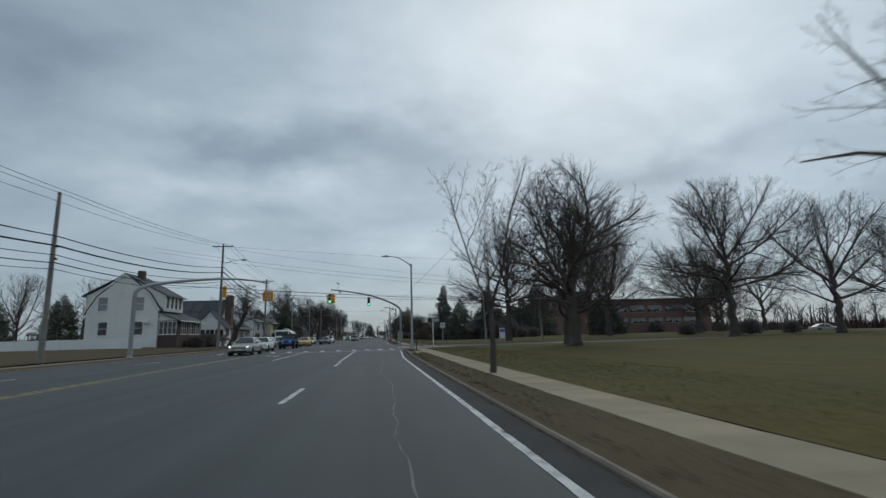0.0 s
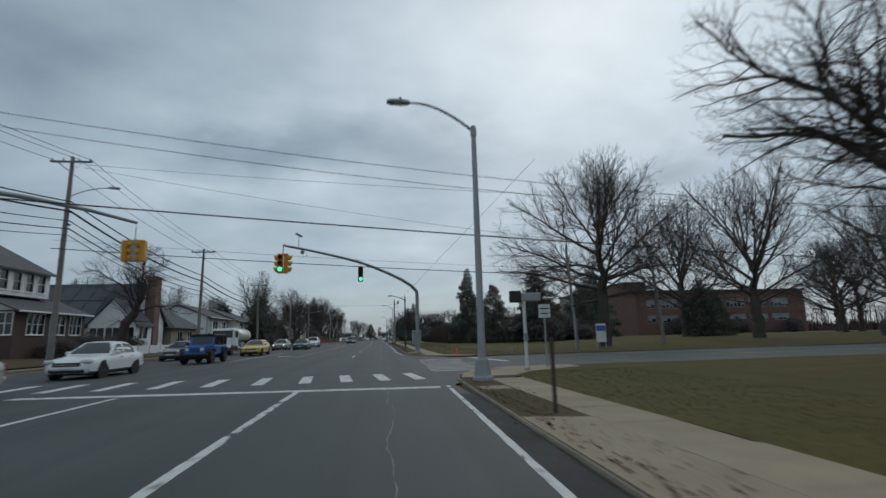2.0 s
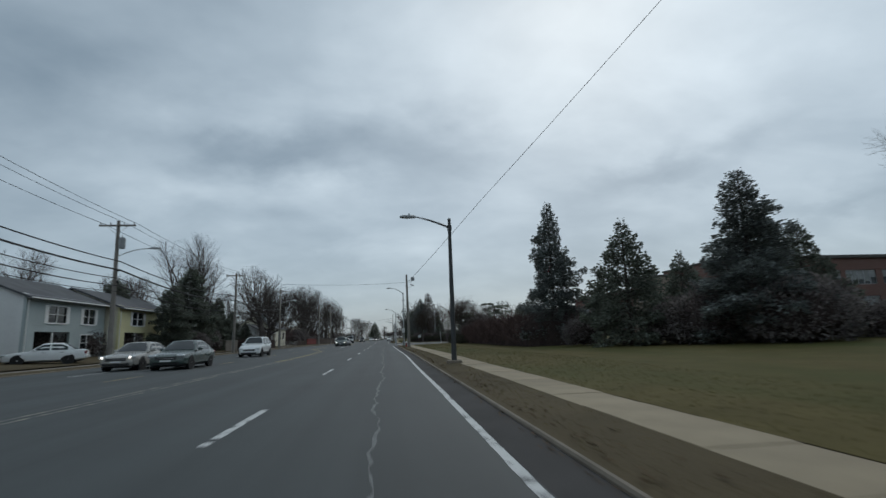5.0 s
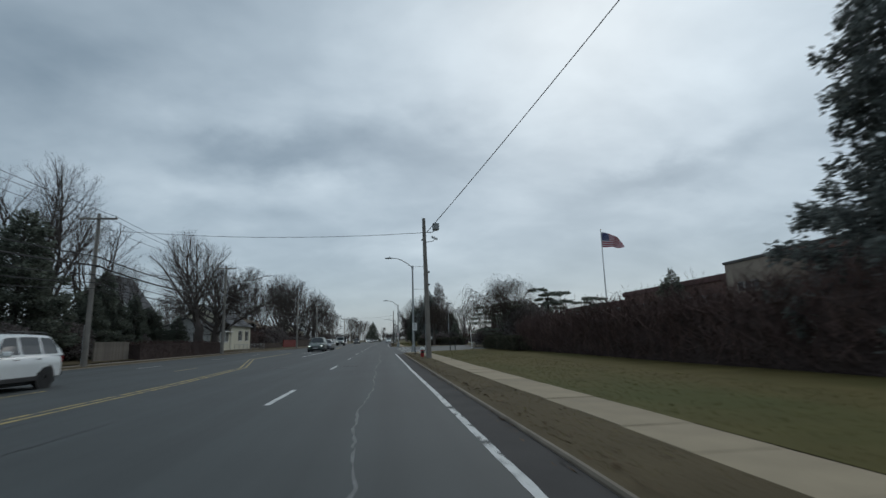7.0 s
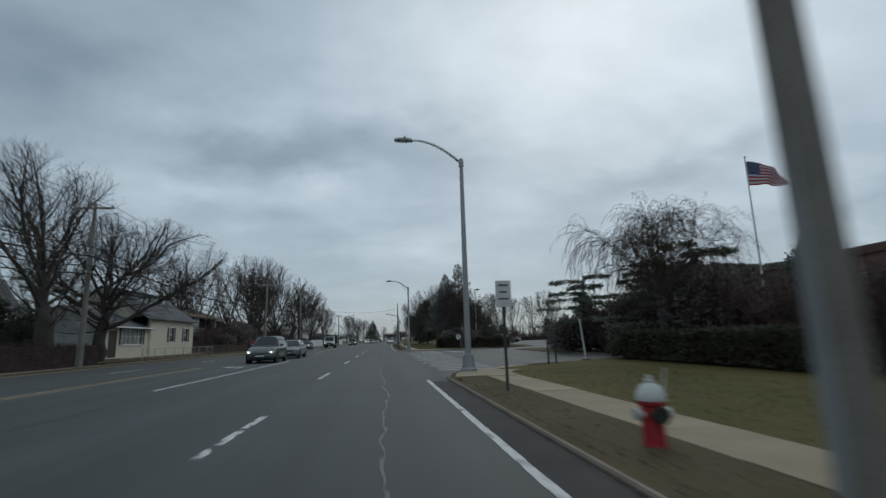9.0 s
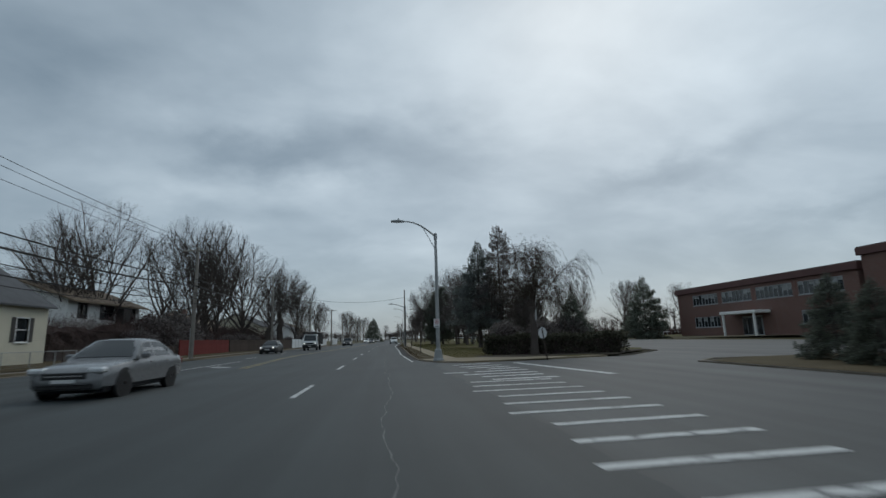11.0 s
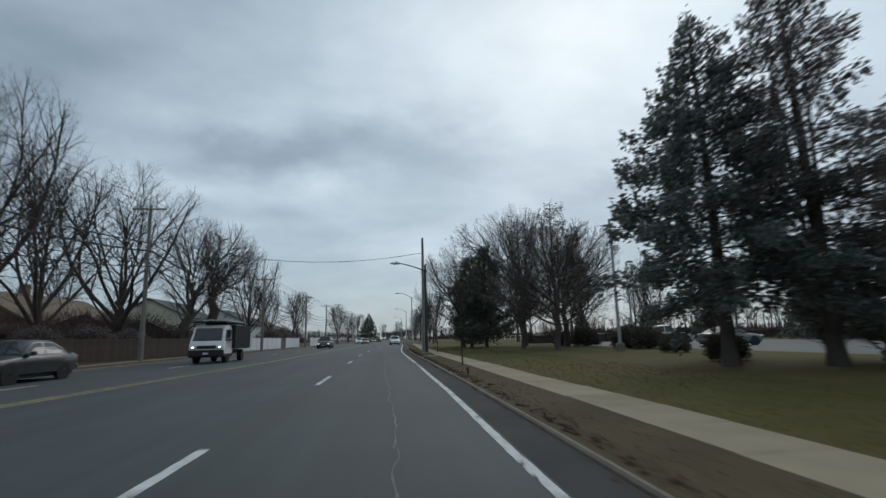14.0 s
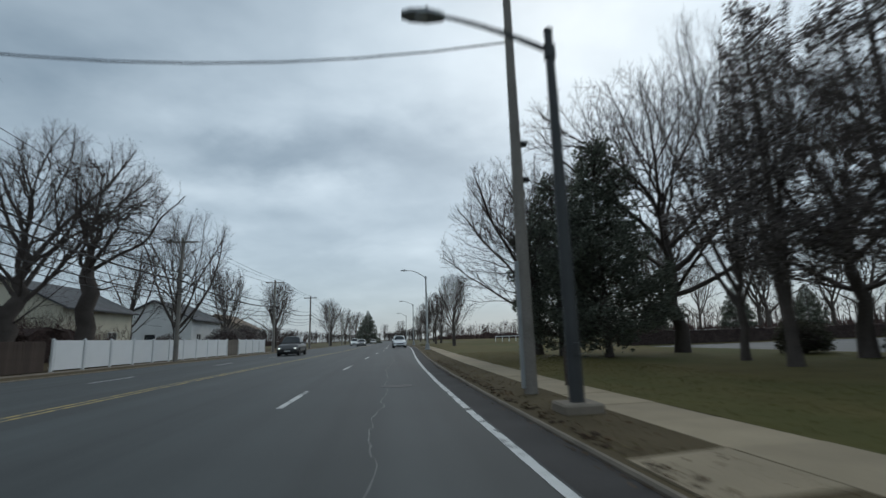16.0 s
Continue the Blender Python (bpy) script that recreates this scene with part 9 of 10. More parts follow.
tree_line(1, [(150, 60), (160, 130), (130, 260), (120, 420), (70, 520), (30, 640), (0, 900), (-40, 900), (-70, 620)], 9, 15, TWIG, "far line of bare trees along the field", 1.6)
tree_line(2, [(-70, 620), (-62, 420), (-60, 250), (-72, 120), (-80, 20)], 9, 14, TWIG, "far line of bare trees behind the houses", 1.4)
far_fir = thing("tree_line", (0, 0, 0), "far band of dark conifers and brush behind the field", "trees", kind="stuff")
band = Solid()
for i in range(1500):
    t = rnd.random()
    a, b = ((152, 50), (128, 280)) if t < 0.4 else (((126, 280), (40, 600)) if t < 0.75 else ((-62, 600), (-66, 100)))
    u = rnd.random()
    c = Vector((a[0] + (b[0] - a[0]) * u + rnd.gauss(0, 4), a[1] + (b[1] - a[1]) * u + rnd.gauss(0, 4), 0))
    h = rnd.uniform(1.5, 4.5) * (2.2 if rnd.random() < 0.06 else 1)
    for k in range(15):
        g = c + Vector((rnd.gauss(0, h * 0.28), rnd.gauss(0, h * 0.28), 0))
        band.tube([g, g + Vector((rnd.gauss(0, h * 0.14), rnd.gauss(0, h * 0.14), h * rnd.uniform(0.45, 1.0)))], [0.2, 0.03], 3, cap=False)
part("brush", band, HEDGE_TWIG, far_fir)


def lot_top(x, y):
    return 1.25 + 0.15 * noise.noise(Vector((x * 0.4, y * 0.4, 17)))


lot_hedge = thing("hedge", (0, 0, 0), "low dark hedge along the far side of the lot", "hedge", kind="stuff")
part("inner_growth", hedge_body(20.5, 62.0, 264.5, 266.6, lot_top, n=(44, 5), inset=0.15, k=0.1, seed=6.0), HEDGE_CORE, lot_hedge)
part("twigs", twig_mass(41, 20.3, 62.2, 264.3, 266.8, lot_top, 5000, length=0.4, r=0.012), HEDGE_TWIG, lot_hedge)
for i, (x, y, k) in enumerate(((24, 284, 1.0), (31, 276, 1.15), (38, 288, 1.25), (46, 279, 1.1), (54, 290, 1.3), (63, 282, 1.2), (72, 296, 1.35), (84, 288, 1.2), (35, 312, 1.2), (50, 318, 1.3), (68, 324, 1.3))):
    place_tree(sapling, x, y, i * 83, k, 0.1, "bare tree beyond the school's lot")
for x, y, k in ((58, 300, 0.9), (41, 296, 0.7), (77, 306, 1.0)):
    place_tree(fir, x, y, x * 3, k, 0.1, "dark fir beyond the school's lot")

# --- white rail fence across the far field
railf = thing("rail_fence", (0, 0, 0), "low white rail fence across the field", "fence")
for i in range(60):
    part("post", Solid().box(24 + i * 1.5, 330.0, 0, 24.12 + i * 1.5, 330.12, 1.2), FENCE_WHITE, railf)
part("rail", Solid().box(24, 329.98, 1.05, 112.6, 330.14, 1.2), FENCE_WHITE, railf)

# ---------------------------------------------------------------- vehicles
def smooth_at(table, u):
    """A value between the rows of a table of (place, value), rounded at the rows."""
    if u <= table[0][0]:
        return table[0][1]
    for (a, va), (b, vb) in zip(table, table[1:]):
        if u <= b:
            t = (u - a) / (b - a)
            return va + (vb - va) * t
    return table[-1][1]


def wheel(parent, x, y, r, w, rim_mat, side):
    """A wheel whose axle runs across: tyre, rim and spokes."""
    ty = Solid().lathe([(r * 0.62, -w / 2), (r * 0.93, -w / 2), (r, -w / 2 + 0.03), (r, w / 2 - 0.03), (r * 0.93, w / 2), (r * 0.62, w / 2)], 22, (x, y, r), "x")
    wh = part("wheel", Solid().lathe([(r * 0.2, -w / 2 + 0.03), (r * 0.63, -w / 2 + 0.03), (r * 0.63, w / 2 - 0.03), (r * 0.2, w / 2 - 0.03)], 18, (x, y, r), "x"), STEEL_RIM, parent)
    part("tyre", ty, TYRE, wh, smooth=True)
    sp = Solid()
    face = x + side * (w / 2 - 0.02)
    sp.lathe([(r * 0.63, -0.012), (r * 0.63, 0.012), (r * 0.54, 0.012), (r * 0.54, -0.012)], 20, (face, y, r), "x")
    sp.lathe([(r * 0.14, -0.02), (r * 0.14, 0.02)], 10, (face, y, r), "x")
    for k in range(5):
        t = 2 * math.pi * k / 5 + 0.3
        c, s = math.cos(t), math.sin(t)
        pts = []
        for rr, hw in ((0.1, 0.045), (0.58, 0.07)):
            pts += [(rr * r, -hw * r * 1.4), (rr * r, hw * r * 1.4)]
        v = [(face + side * d, y + a * c - b * s, r + a * s + b * c) for d in (-0.01, 0.012) for a, b in pts]
        sp.add(v, [(0, 1, 3, 2), (4, 6, 7, 5), (0, 2, 6, 4), (1, 5, 7, 3), (0, 4, 5, 1), (2, 3, 7, 6)])
    part("rim", sp, rim_mat, wh)


def car(name, x, y, turn, paint_mat, label, kind="sedan", lit=True, rim=None, scale=1.0, z=0.0):
    """A car with its nose towards -y before turning. The shape is lofted from a low shell and a cabin."""
    t = thing(name, (x, y, z), label, "car", "", turn)
    spec = {
        "sedan": dict(L=4.75, W=1.82, H=1.46, belt=0.93, hood=0.90, deck=0.98, cowl=-0.95, roof0=-0.15, roof1=0.95, tail=1.75, wr=0.325, wb=1.37, sill=0.24),
        "hatch": dict(L=4.25, W=1.79, H=1.42, belt=0.95, hood=0.92, deck=1.05, cowl=-0.9, roof0=-0.1, roof1=1.05, tail=1.95, wr=0.33, wb=1.32, sill=0.24),
        "suv": dict(L=4.65, W=1.86, H=1.72, belt=1.06, hood=1.06, deck=1.12, cowl=-0.95, roof0=-0.3, roof1=1.75, tail=2.2, wr=0.36, wb=1.36, sill=0.30),
        "pickup": dict(L=5.5, W=1.95, H=1.80, belt=1.12, hood=1.12, deck=1.12, cowl=-1.2, roof0=-0.6, roof1=0.55, tail=0.85, wr=0.39, wb=1.75, sill=0.36),
    }[kind]
    L, W, H = spec["L"], spec["W"], spec["H"]
    h = L / 2
    # upper line of the shell and its half width along the length
    top = [(-h, 0.62), (-h + 0.12, 0.74), (-h + 0.5, spec["hood"] - 0.08), (spec["cowl"], spec["hood"] + 0.02), (spec["cowl"] + 0.25, spec["belt"]), (spec["tail"] - 0.1, spec["belt"] + 0.04), (h - 0.3, spec["deck"]), (h - 0.05, spec["deck"] - 0.08), (h, 0.7)]
    wid = [(-h, 0.62 * W / 2), (-h + 0.1, 0.86 * W / 2), (-h + 0.45, 0.97 * W / 2), (-h + 1.2, W / 2), (h - 1.0, W / 2), (h - 0.4, 0.96 * W / 2), (h - 0.06, 0.88 * W / 2), (h, 0.7 * W / 2)]
    low = [(-h, 0.36), (-h + 0.15, 0.24), (-h + 0.6, spec["sill"]), (h - 0.6, spec["sill"]), (h - 0.1, 0.3), (h, 0.4)]
    n = 34
    rings = []
    for i in range(n + 1):
        u = -h + L * i / n
        zt, hw, zl = smooth_at(top, u), smooth_at(wid, u), smooth_at(low, u)
        zm = zl + (zt - zl) * 0.55
        ring = [(hw * 0.86, zl), (hw * 0.985, zl + 0.07), (hw, zm), (hw * 0.985, zt - 0.16), (hw * 0.93, zt - 0.05), (hw * 0.8, zt - 0.008), (hw * 0.4, zt + 0.012)]
        rings.append([(-a, u, b) for a, b in ring] + [(a, u, b) for a, b in reversed(ring)])
    m = len(rings[0])
    s = Solid()
    s.add([p for r in rings for p in r], [(i * m + k, i * m + (k + 1) % m, (i + 1) * m + (k + 1) % m, (i + 1) * m + k) for i in range(n) for k in range(m)] + [tuple(range(m)), tuple(n * m + k for k in range(m))[::-1]])
    body = part("body", s, paint_mat, t, smooth=35)
    # cabin
    b0, b1 = spec["belt"] - 0.03, H
    cw, rw = W / 2 * 0.93, W / 2 * 0.70
    y0, y1, y2, y3 = spec["cowl"] + 0.05, spec["roof0"], spec["roof1"], spec["tail"]

    def cab_row(u):
        """Half width and height of the cabin at u: rising windscreen, bowed roof, falling rear."""
        if u < y1:
            k = (u - y0) / (y1 - y0)
            k = k ** 0.92
        elif u > y2:
            k = ((y3 - u) / (y3 - y2)) ** 0.8
        else:
            k = 1.0
        crown = 0.03 * math.sin(math.pi * min(max((u - y1) / (y2 - y1), 0), 1))
        return k, b0 + (b1 - 0.03 - b0) * k + crown

    us = [y0, y0 + (y1 - y0) * 0.33, y0 + (y1 - y0) * 0.66, y1] + [y1 + (y2 - y1) * q for q in (0.25, 0.5, 0.75)] + [y2, y2 + (y3 - y2) * 0.4, y2 + (y3 - y2) * 0.75, y3]
    crings = []
    for u in us:
        k, zt = cab_row(u)
        aw = cw - (cw - rw) * k
        ring = [(cw, b0), (cw + (aw - cw) * 0.55, b0 + (zt - b0) * 0.55), (aw + 0.02, zt - 0.07 * k), (aw - 0.08, zt - 0.01 * k), (aw * 0.5, zt + 0.012)]
        crings.append([(-a, u, b) for a, b in ring] + [(a, u, b) for a, b in reversed(ring)])
    m = len(crings[0])
    s = Solid()
    s.add([p for r in crings for p in r], [(i * m + k, i * m + (k + 1) % m, (i + 1) * m + (k + 1) % m, (i + 1) * m + k) for i in range(len(us) - 1) for k in range(m)] + [tuple(range(m)), tuple((len(us) - 1) * m + k for k in range(m))[::-1]])
    part("cabin", s, paint_mat, t, smooth=35)

    def glass_strip(ua, ub, name):
        """A bowed pane over the cabin between two places along its length."""
        g = Solid()
        rows, cols = 4, 6
        v = []
        for i in range(rows + 1):
            u = ua + (ub - ua) * i / rows
            k, zt = cab_row(u)
            aw = (cw - (cw - rw) * k) - 0.07
            for j in range(cols + 1):
                q = -1 + 2 * j / cols
                v.append((q * aw, u + (-0.012 if ua < 0 and ub <= y1 + 0.01 else 0.012), zt + 0.016 - 0.05 * abs(q) ** 6 * k))
        g.add(v, [(i * (cols + 1) + j, i * (cols + 1) + j + 1, (i + 1) * (cols + 1) + j + 1, (i + 1) * (cols + 1) + j) for i in range(rows) for j in range(cols)])
        return part(name, g, CAR_GLASS, t, smooth=True)

    glass_strip(y0 + 0.08, y1 - 0.04, "windscreen")
    glass_strip(y2 + 0.05, y3 - 0.06, "rear_window")
    side_a, side_b = y0 + (y1 - y0) * 0.45, y2 + (y3 - y2) * 0.45
    mids = [side_a, (y1 + y2) / 2 - 0.1, side_b] if kind != "pickup" else [side_a, 0.0, y2 + 0.05]
    if kind == "suv":
        mids = [side_a, 0.25, 1.2, y2 + (y3 - y2) * 0.55]
    for sd in (-1, 1):
        for ua, ub in zip(mids, mids[1:]):
            ua, ub = ua + 0.05, ub - 0.05
            g = Solid()
            v = []
            for i in range(7):
                u = ua + (ub - ua) * i / 6
                k, zt = cab_row(u)
                aw = cw - (cw - rw) * k
                zl, zh = b0 + 0.06, max(zt - 0.10, b0 + 0.07)
                for zz in (zl, (zl + zh) / 2, zh):
                    q = (zz - b0) / max(zt - 0.07 * k - b0, 0.01)
                    xx = cw + (aw + 0.02 - cw) * q if q > 0.55 else cw + (aw - cw) * q
                    v.append((sd * (xx + 0.012), u, zz))
            g.add(v, [(3 * i + j, 3 * i + j + 1, 3 * i + j + 4, 3 * i + j + 3) for i in range(6) for j in range(2)])
            part("side_window", g, CAR_GLASS, t)
        mir = part("mirror", Solid().slab(sd * (cw + 0.02) - 0.11 + sd * 0.09, y0 + 0.30, b0 + 0.02, sd * (cw + 0.02) + 0.11 + sd * 0.09, y0 + 0.44, b0 + 0.17, 0.04), paint_mat, t)
        for q in (-0.15, 0.85):
            part("door_handle", Solid().slab(sd * (W / 2 - 0.012) - 0.015, q, spec["belt"] - 0.14, sd * (W / 2 - 0.012) + 0.015, q + 0.2, spec["belt"] - 0.11, 0.005), CHROME, t)
        for yw in (-spec["wb"] - 0.05, spec["wb"] - 0.05):
            ar = Solid().lathe([(spec["wr"] + 0.065, -0.06), (spec["wr"] + 0.065, 0.012)], 22, (sd * (W / 2 - 0.02), yw, spec["wr"]), "x")
            part("wheel_arch", ar, PLASTIC, t)
            wheel(t, sd * (W / 2 - 0.115), yw, spec["wr"], 0.225, rim or RIM, sd)
        hl = Solid().slab(sd * W * 0.36 - 0.2, -h + 0.03, 0.62, sd * W * 0.36 + 0.17, -h + 0.34, 0.775, 0.05)
        lamp = part("headlight", hl, LAMP_CLEAR, t)
        if lit:
            part("lit_lamp", Solid().lathe([(0.055, -0.012), (0.05, 0.02)], 12, (sd * W * 0.37, -h + 0.025, 0.69), "y"), HEADLIGHT, lamp)
        part("tail_light", Solid().slab(sd * W * 0.39 - 0.14, h - 0.16, spec["deck"] - 0.34, sd * W * 0.39 + 0.1, h - 0.03, spec["deck"] - 0.12, 0.03), TAIL, t)
    part("grille", Solid().slab(-0.5, -h - 0.012, 0.50, 0.5, -h + 0.1, 0.66, 0.02), PLASTIC, t)
    part("lower_grille", Solid().slab(-0.62, -h + 0.0, 0.27, 0.62, -h + 0.1, 0.40, 0.02), PLASTIC, t)
    part("grille_bar", Solid().slab(-0.42, -h - 0.022, 0.565, 0.42, -h - 0.008, 0.59, 0.004), CHROME, t)
    part("number_plate", Solid().slab(-0.26, -h - 0.022, 0.42, 0.26, -h - 0.004, 0.5, 0.004), SIGN_WHITE, t)
    part("rear_plate", Solid().slab(-0.16, h - 0.02, 0.72, 0.16, h + 0.012, 0.84, 0.004), SIGN_WHITE, t)
    part("underbody", Solid().slab(-W / 2 + 0.14, -h + 0.3, 0.16, W / 2 - 0.14, h - 0.3, 0.4, 0.03), PLASTIC, t)
    part("rear_bumper", Solid().slab(-W / 2 + 0.12, h - 0.14, 0.36, W / 2 - 0.12, h + 0.02, 0.52, 0.04), PLASTIC if kind in ("suv", "pickup") else paint_mat, t)
    if kind == "suv":
        for sd in (-1, 1):
            part("roof_rail", Solid().tube([(sd * rw * 0.92, y1 + 0.2, H + 0.0), (sd * rw * 0.92, y1 + 0.3, H + 0.06), (sd * rw * 0.92, y2 - 0.2, H + 0.06), (sd * rw * 0.92, y2 - 0.1, H + 0.0)], 0.018, 6), DARK_STEEL, t)
            part("cladding", Solid().slab(sd * (W / 2) - 0.03, -0.95, 0.27, sd * (W / 2) + 0.03, 0.92, 0.42, 0.02), PLASTIC, t)
    if kind == "pickup":
        part("bed_floor", Solid().box(-W / 2 + 0.12, y3 + 0.06, 1.13, W / 2 - 0.12, h - 0.12, 1.14), PLASTIC, t)
        for sd in (-1, 1):
            part("bed_side", Solid().slab(sd * (W / 2 - 0.07) - 0.05, y3 + 0.02, 1.08, sd * (W / 2 - 0.07) + 0.05, h - 0.06, 1.26, 0.02), paint_mat, t)
        part("tailgate", Solid().slab(-W / 2 + 0.12, h - 0.12, 1.0, W / 2 - 0.12, h - 0.05, 1.26, 0.02), paint_mat, t)
    return t


car("car", -10.9, 44.6, 0, PAINT_SILVER, "beige-silver sedan with lit headlights on the road", "sedan")
car("car", -11.9, 55.0, 1, PAINT_WHITE, "white sedan on the road", "sedan", lit=False)
car("car", -15.3, 73.2, 0, PAINT_GREY, "dark grey sedan in the outer lane", "sedan", lit=False)
car("car", -11.2, 79.6, 0, PAINT_YELLOW, "bright yellow hatchback on the road", "hatch", lit=False)
car("car", -13.2, 102.4, 0, PAINT_SILVER, "silver sedan in the outer lane", "sedan")
car("car", -10.3, 101.2, 0, PAINT_GREEN, "dark green sedan on the road", "sedan", lit=False)
car("car", -11.1, 119.2, 0, PAINT_WHITE, "white crossover with dark windows on the road", "suv", lit=False)
car("car", -7.5, 165.8, 0, PAINT_TEAL, "grey-green crossover waiting in the turn lane", "suv")
car("car", -7.3, 173.4, 0, PAINT_GREY, "dark sedan behind in the turn lane", "sedan", lit=False)
car("car", -12.8, 217.2, 0, PAINT_BLACK, "dark sedan in the outer lane", "sedan")
car("car", -8.6, 274.6, 0, PAINT_BLACK, "dark pickup with lit headlights on the road", "pickup")
car("car", 0.15 + bend(297), 297.0, 1.5, PAINT_WHITE, "white crossover seen from behind in the lane", "suv", lit=False)
car("car", -23.0, 110.6, -68, PAINT_WHITE, "white sedan parked in a driveway", "sedan", lit=False, z=0.2)
car("car", -7.2 + bend(330), 331, 1, PAINT_GREY, "grey sedan far along the road", "sedan")
car("car", -10.2 + bend(352), 352, 1, PAINT_WHITE, "white crossover far along the road", "suv")
car("car", -7.0 + bend(392), 392, 1, PAINT_SILVER, "silver sedan far along the road", "sedan")
car("car", 0.3 + bend(430), 430, 1, PAINT_GREY, "dark crossover far ahead in the lane", "suv", lit=False)
# cars on the school's lot
car("car", 27.0, 243.0, 80, PAINT_SILVER, "silver pickup parked on the lot", "pickup", lit=False)
car("car", 26.5, 233.0, 95, PAINT_GREY, "grey sedan parked on the lot", "sedan", lit=False)
car("car", 84.0, 84.0, 60, PAINT_WHITE, "white sedan parked beyond the lawn", "sedan", lit=False)
car("car", 78.0, 78.5, 75, PAINT_SILVER, "silver sedan parked beyond the lawn", "sedan", lit=False)
car("car", 86.0, 60.0, 75, PAINT_WHITE, "white crossover parked beyond the lawn", "suv", lit=False)


# ---- blue open-topped off-roader
def jeep(x, y):
    t = thing("car", (x, y, 0), "bright blue boxy off-roader with black soft top", "car")
    part("tub", Solid().slab(-0.78, -0.75, 0.52, 0.78, 1.85, 1.12, 0.04), PAINT_BLUE, t)
    hood = Solid()
    hood.prism([(-1.85, 0.62), (-0.7, 0.62), (-0.7, 1.16), (-1.82, 1.08)], "x", -0.62, 0.62)
    part("bonnet", hood, PAINT_BLUE, t)
    part("grille", Solid().slab(-0.62, -1.9, 0.6, 0.62, -1.84, 1.06, 0.02), PAINT_BLUE, t)
    for i in range(7):
        part("slot", Solid().slab(-0.29 + i * 0.085, -1.915, 0.72, -0.245 + i * 0.085, -1.901, 0.98, 0.005), PLASTIC, t)
    part("bumper", Solid().slab(-0.82, -2.12, 0.48, 0.82, -1.92, 0.64, 0.03), PLASTIC, t)
    part("soft_top", Solid().slab(-0.72, -0.62, 1.72, 0.72, 1.84, 1.84, 0.05), PLASTIC, t, "black soft top")
    ws = Solid()
    ws.prism([(-0.72, 1.14), (-0.60, 1.14), (-0.40, 1.74), (-0.48, 1.74)], "x", -0.72, 0.72)
    part("windscreen_frame", ws, PAINT_BLUE, t)
    gl = Solid()
    gl.add([(-0.64, -0.715, 1.2), (0.64, -0.715, 1.2), (0.64, -0.51, 1.68), (-0.64, -0.51, 1.68)], [(0, 1, 2, 3)])
    part("windscreen", gl, CAR_GLASS, t)
    for sd in (-1, 1):
        part("headlight", Solid().lathe([(0.11, -0.02), (0.09, 0.0)], 14, (sd * 0.43, -1.9, 0.9), "y"), LAMP_CLEAR, t)
        for q0, q1 in ((-0.45, 0.35), (0.43, 1.1), (1.18, 1.78)):
            part("side_window", Solid().slab(sd * 0.74 - 0.01, q0, 1.15, sd * 0.74 + 0.01, q1, 1.7, 0.005), CAR_GLASS, t)
        for q in (-0.52, 0.39, 1.14, 1.81):
            part("pillar", Solid().slab(sd * 0.74 - 0.035, q - 0.035, 1.12, sd * 0.74 + 0.035, q + 0.035, 1.72, 0.01), PLASTIC, t)
        for yw in (-1.3, 1.2):
            fl = Solid()
            fl.prism([(yw - 0.58, 0.72), (yw - 0.36, 0.95), (yw + 0.36, 0.95), (yw + 0.58, 0.70), (yw + 0.50, 0.70), (yw + 0.33, 0.88), (yw - 0.33, 0.88), (yw - 0.52, 0.72)], "x", sd * 0.62, sd * 0.92)
            part("fender", fl, PLASTIC, t)
            wheel(t, sd * 0.78, yw, 0.42, 0.27, RIM, sd)
        part("mirror", Solid().slab(sd * 0.92 - 0.1, -0.5, 1.15, sd * 0.92 + 0.1, -0.42, 1.32, 0.02), PLASTIC, t)
        part("tail_light", Solid().slab(sd * 0.7 - 0.07, 1.85, 0.8, sd * 0.7 + 0.07, 1.89, 1.02, 0.01), TAIL, t)
    part("underbody", Solid().slab(-0.6, -1.7, 0.3, 0.6, 1.7, 0.52, 0.03), PLASTIC, t)
    part("spare_wheel", Solid().lathe([(0.24, 0), (0.4, 0.01), (0.4, 0.22), (0.24, 0.23)], 20, (0, 1.86, 1.05), "y"), TYRE, t)
    return t


jeep(-11.1, 65.7)


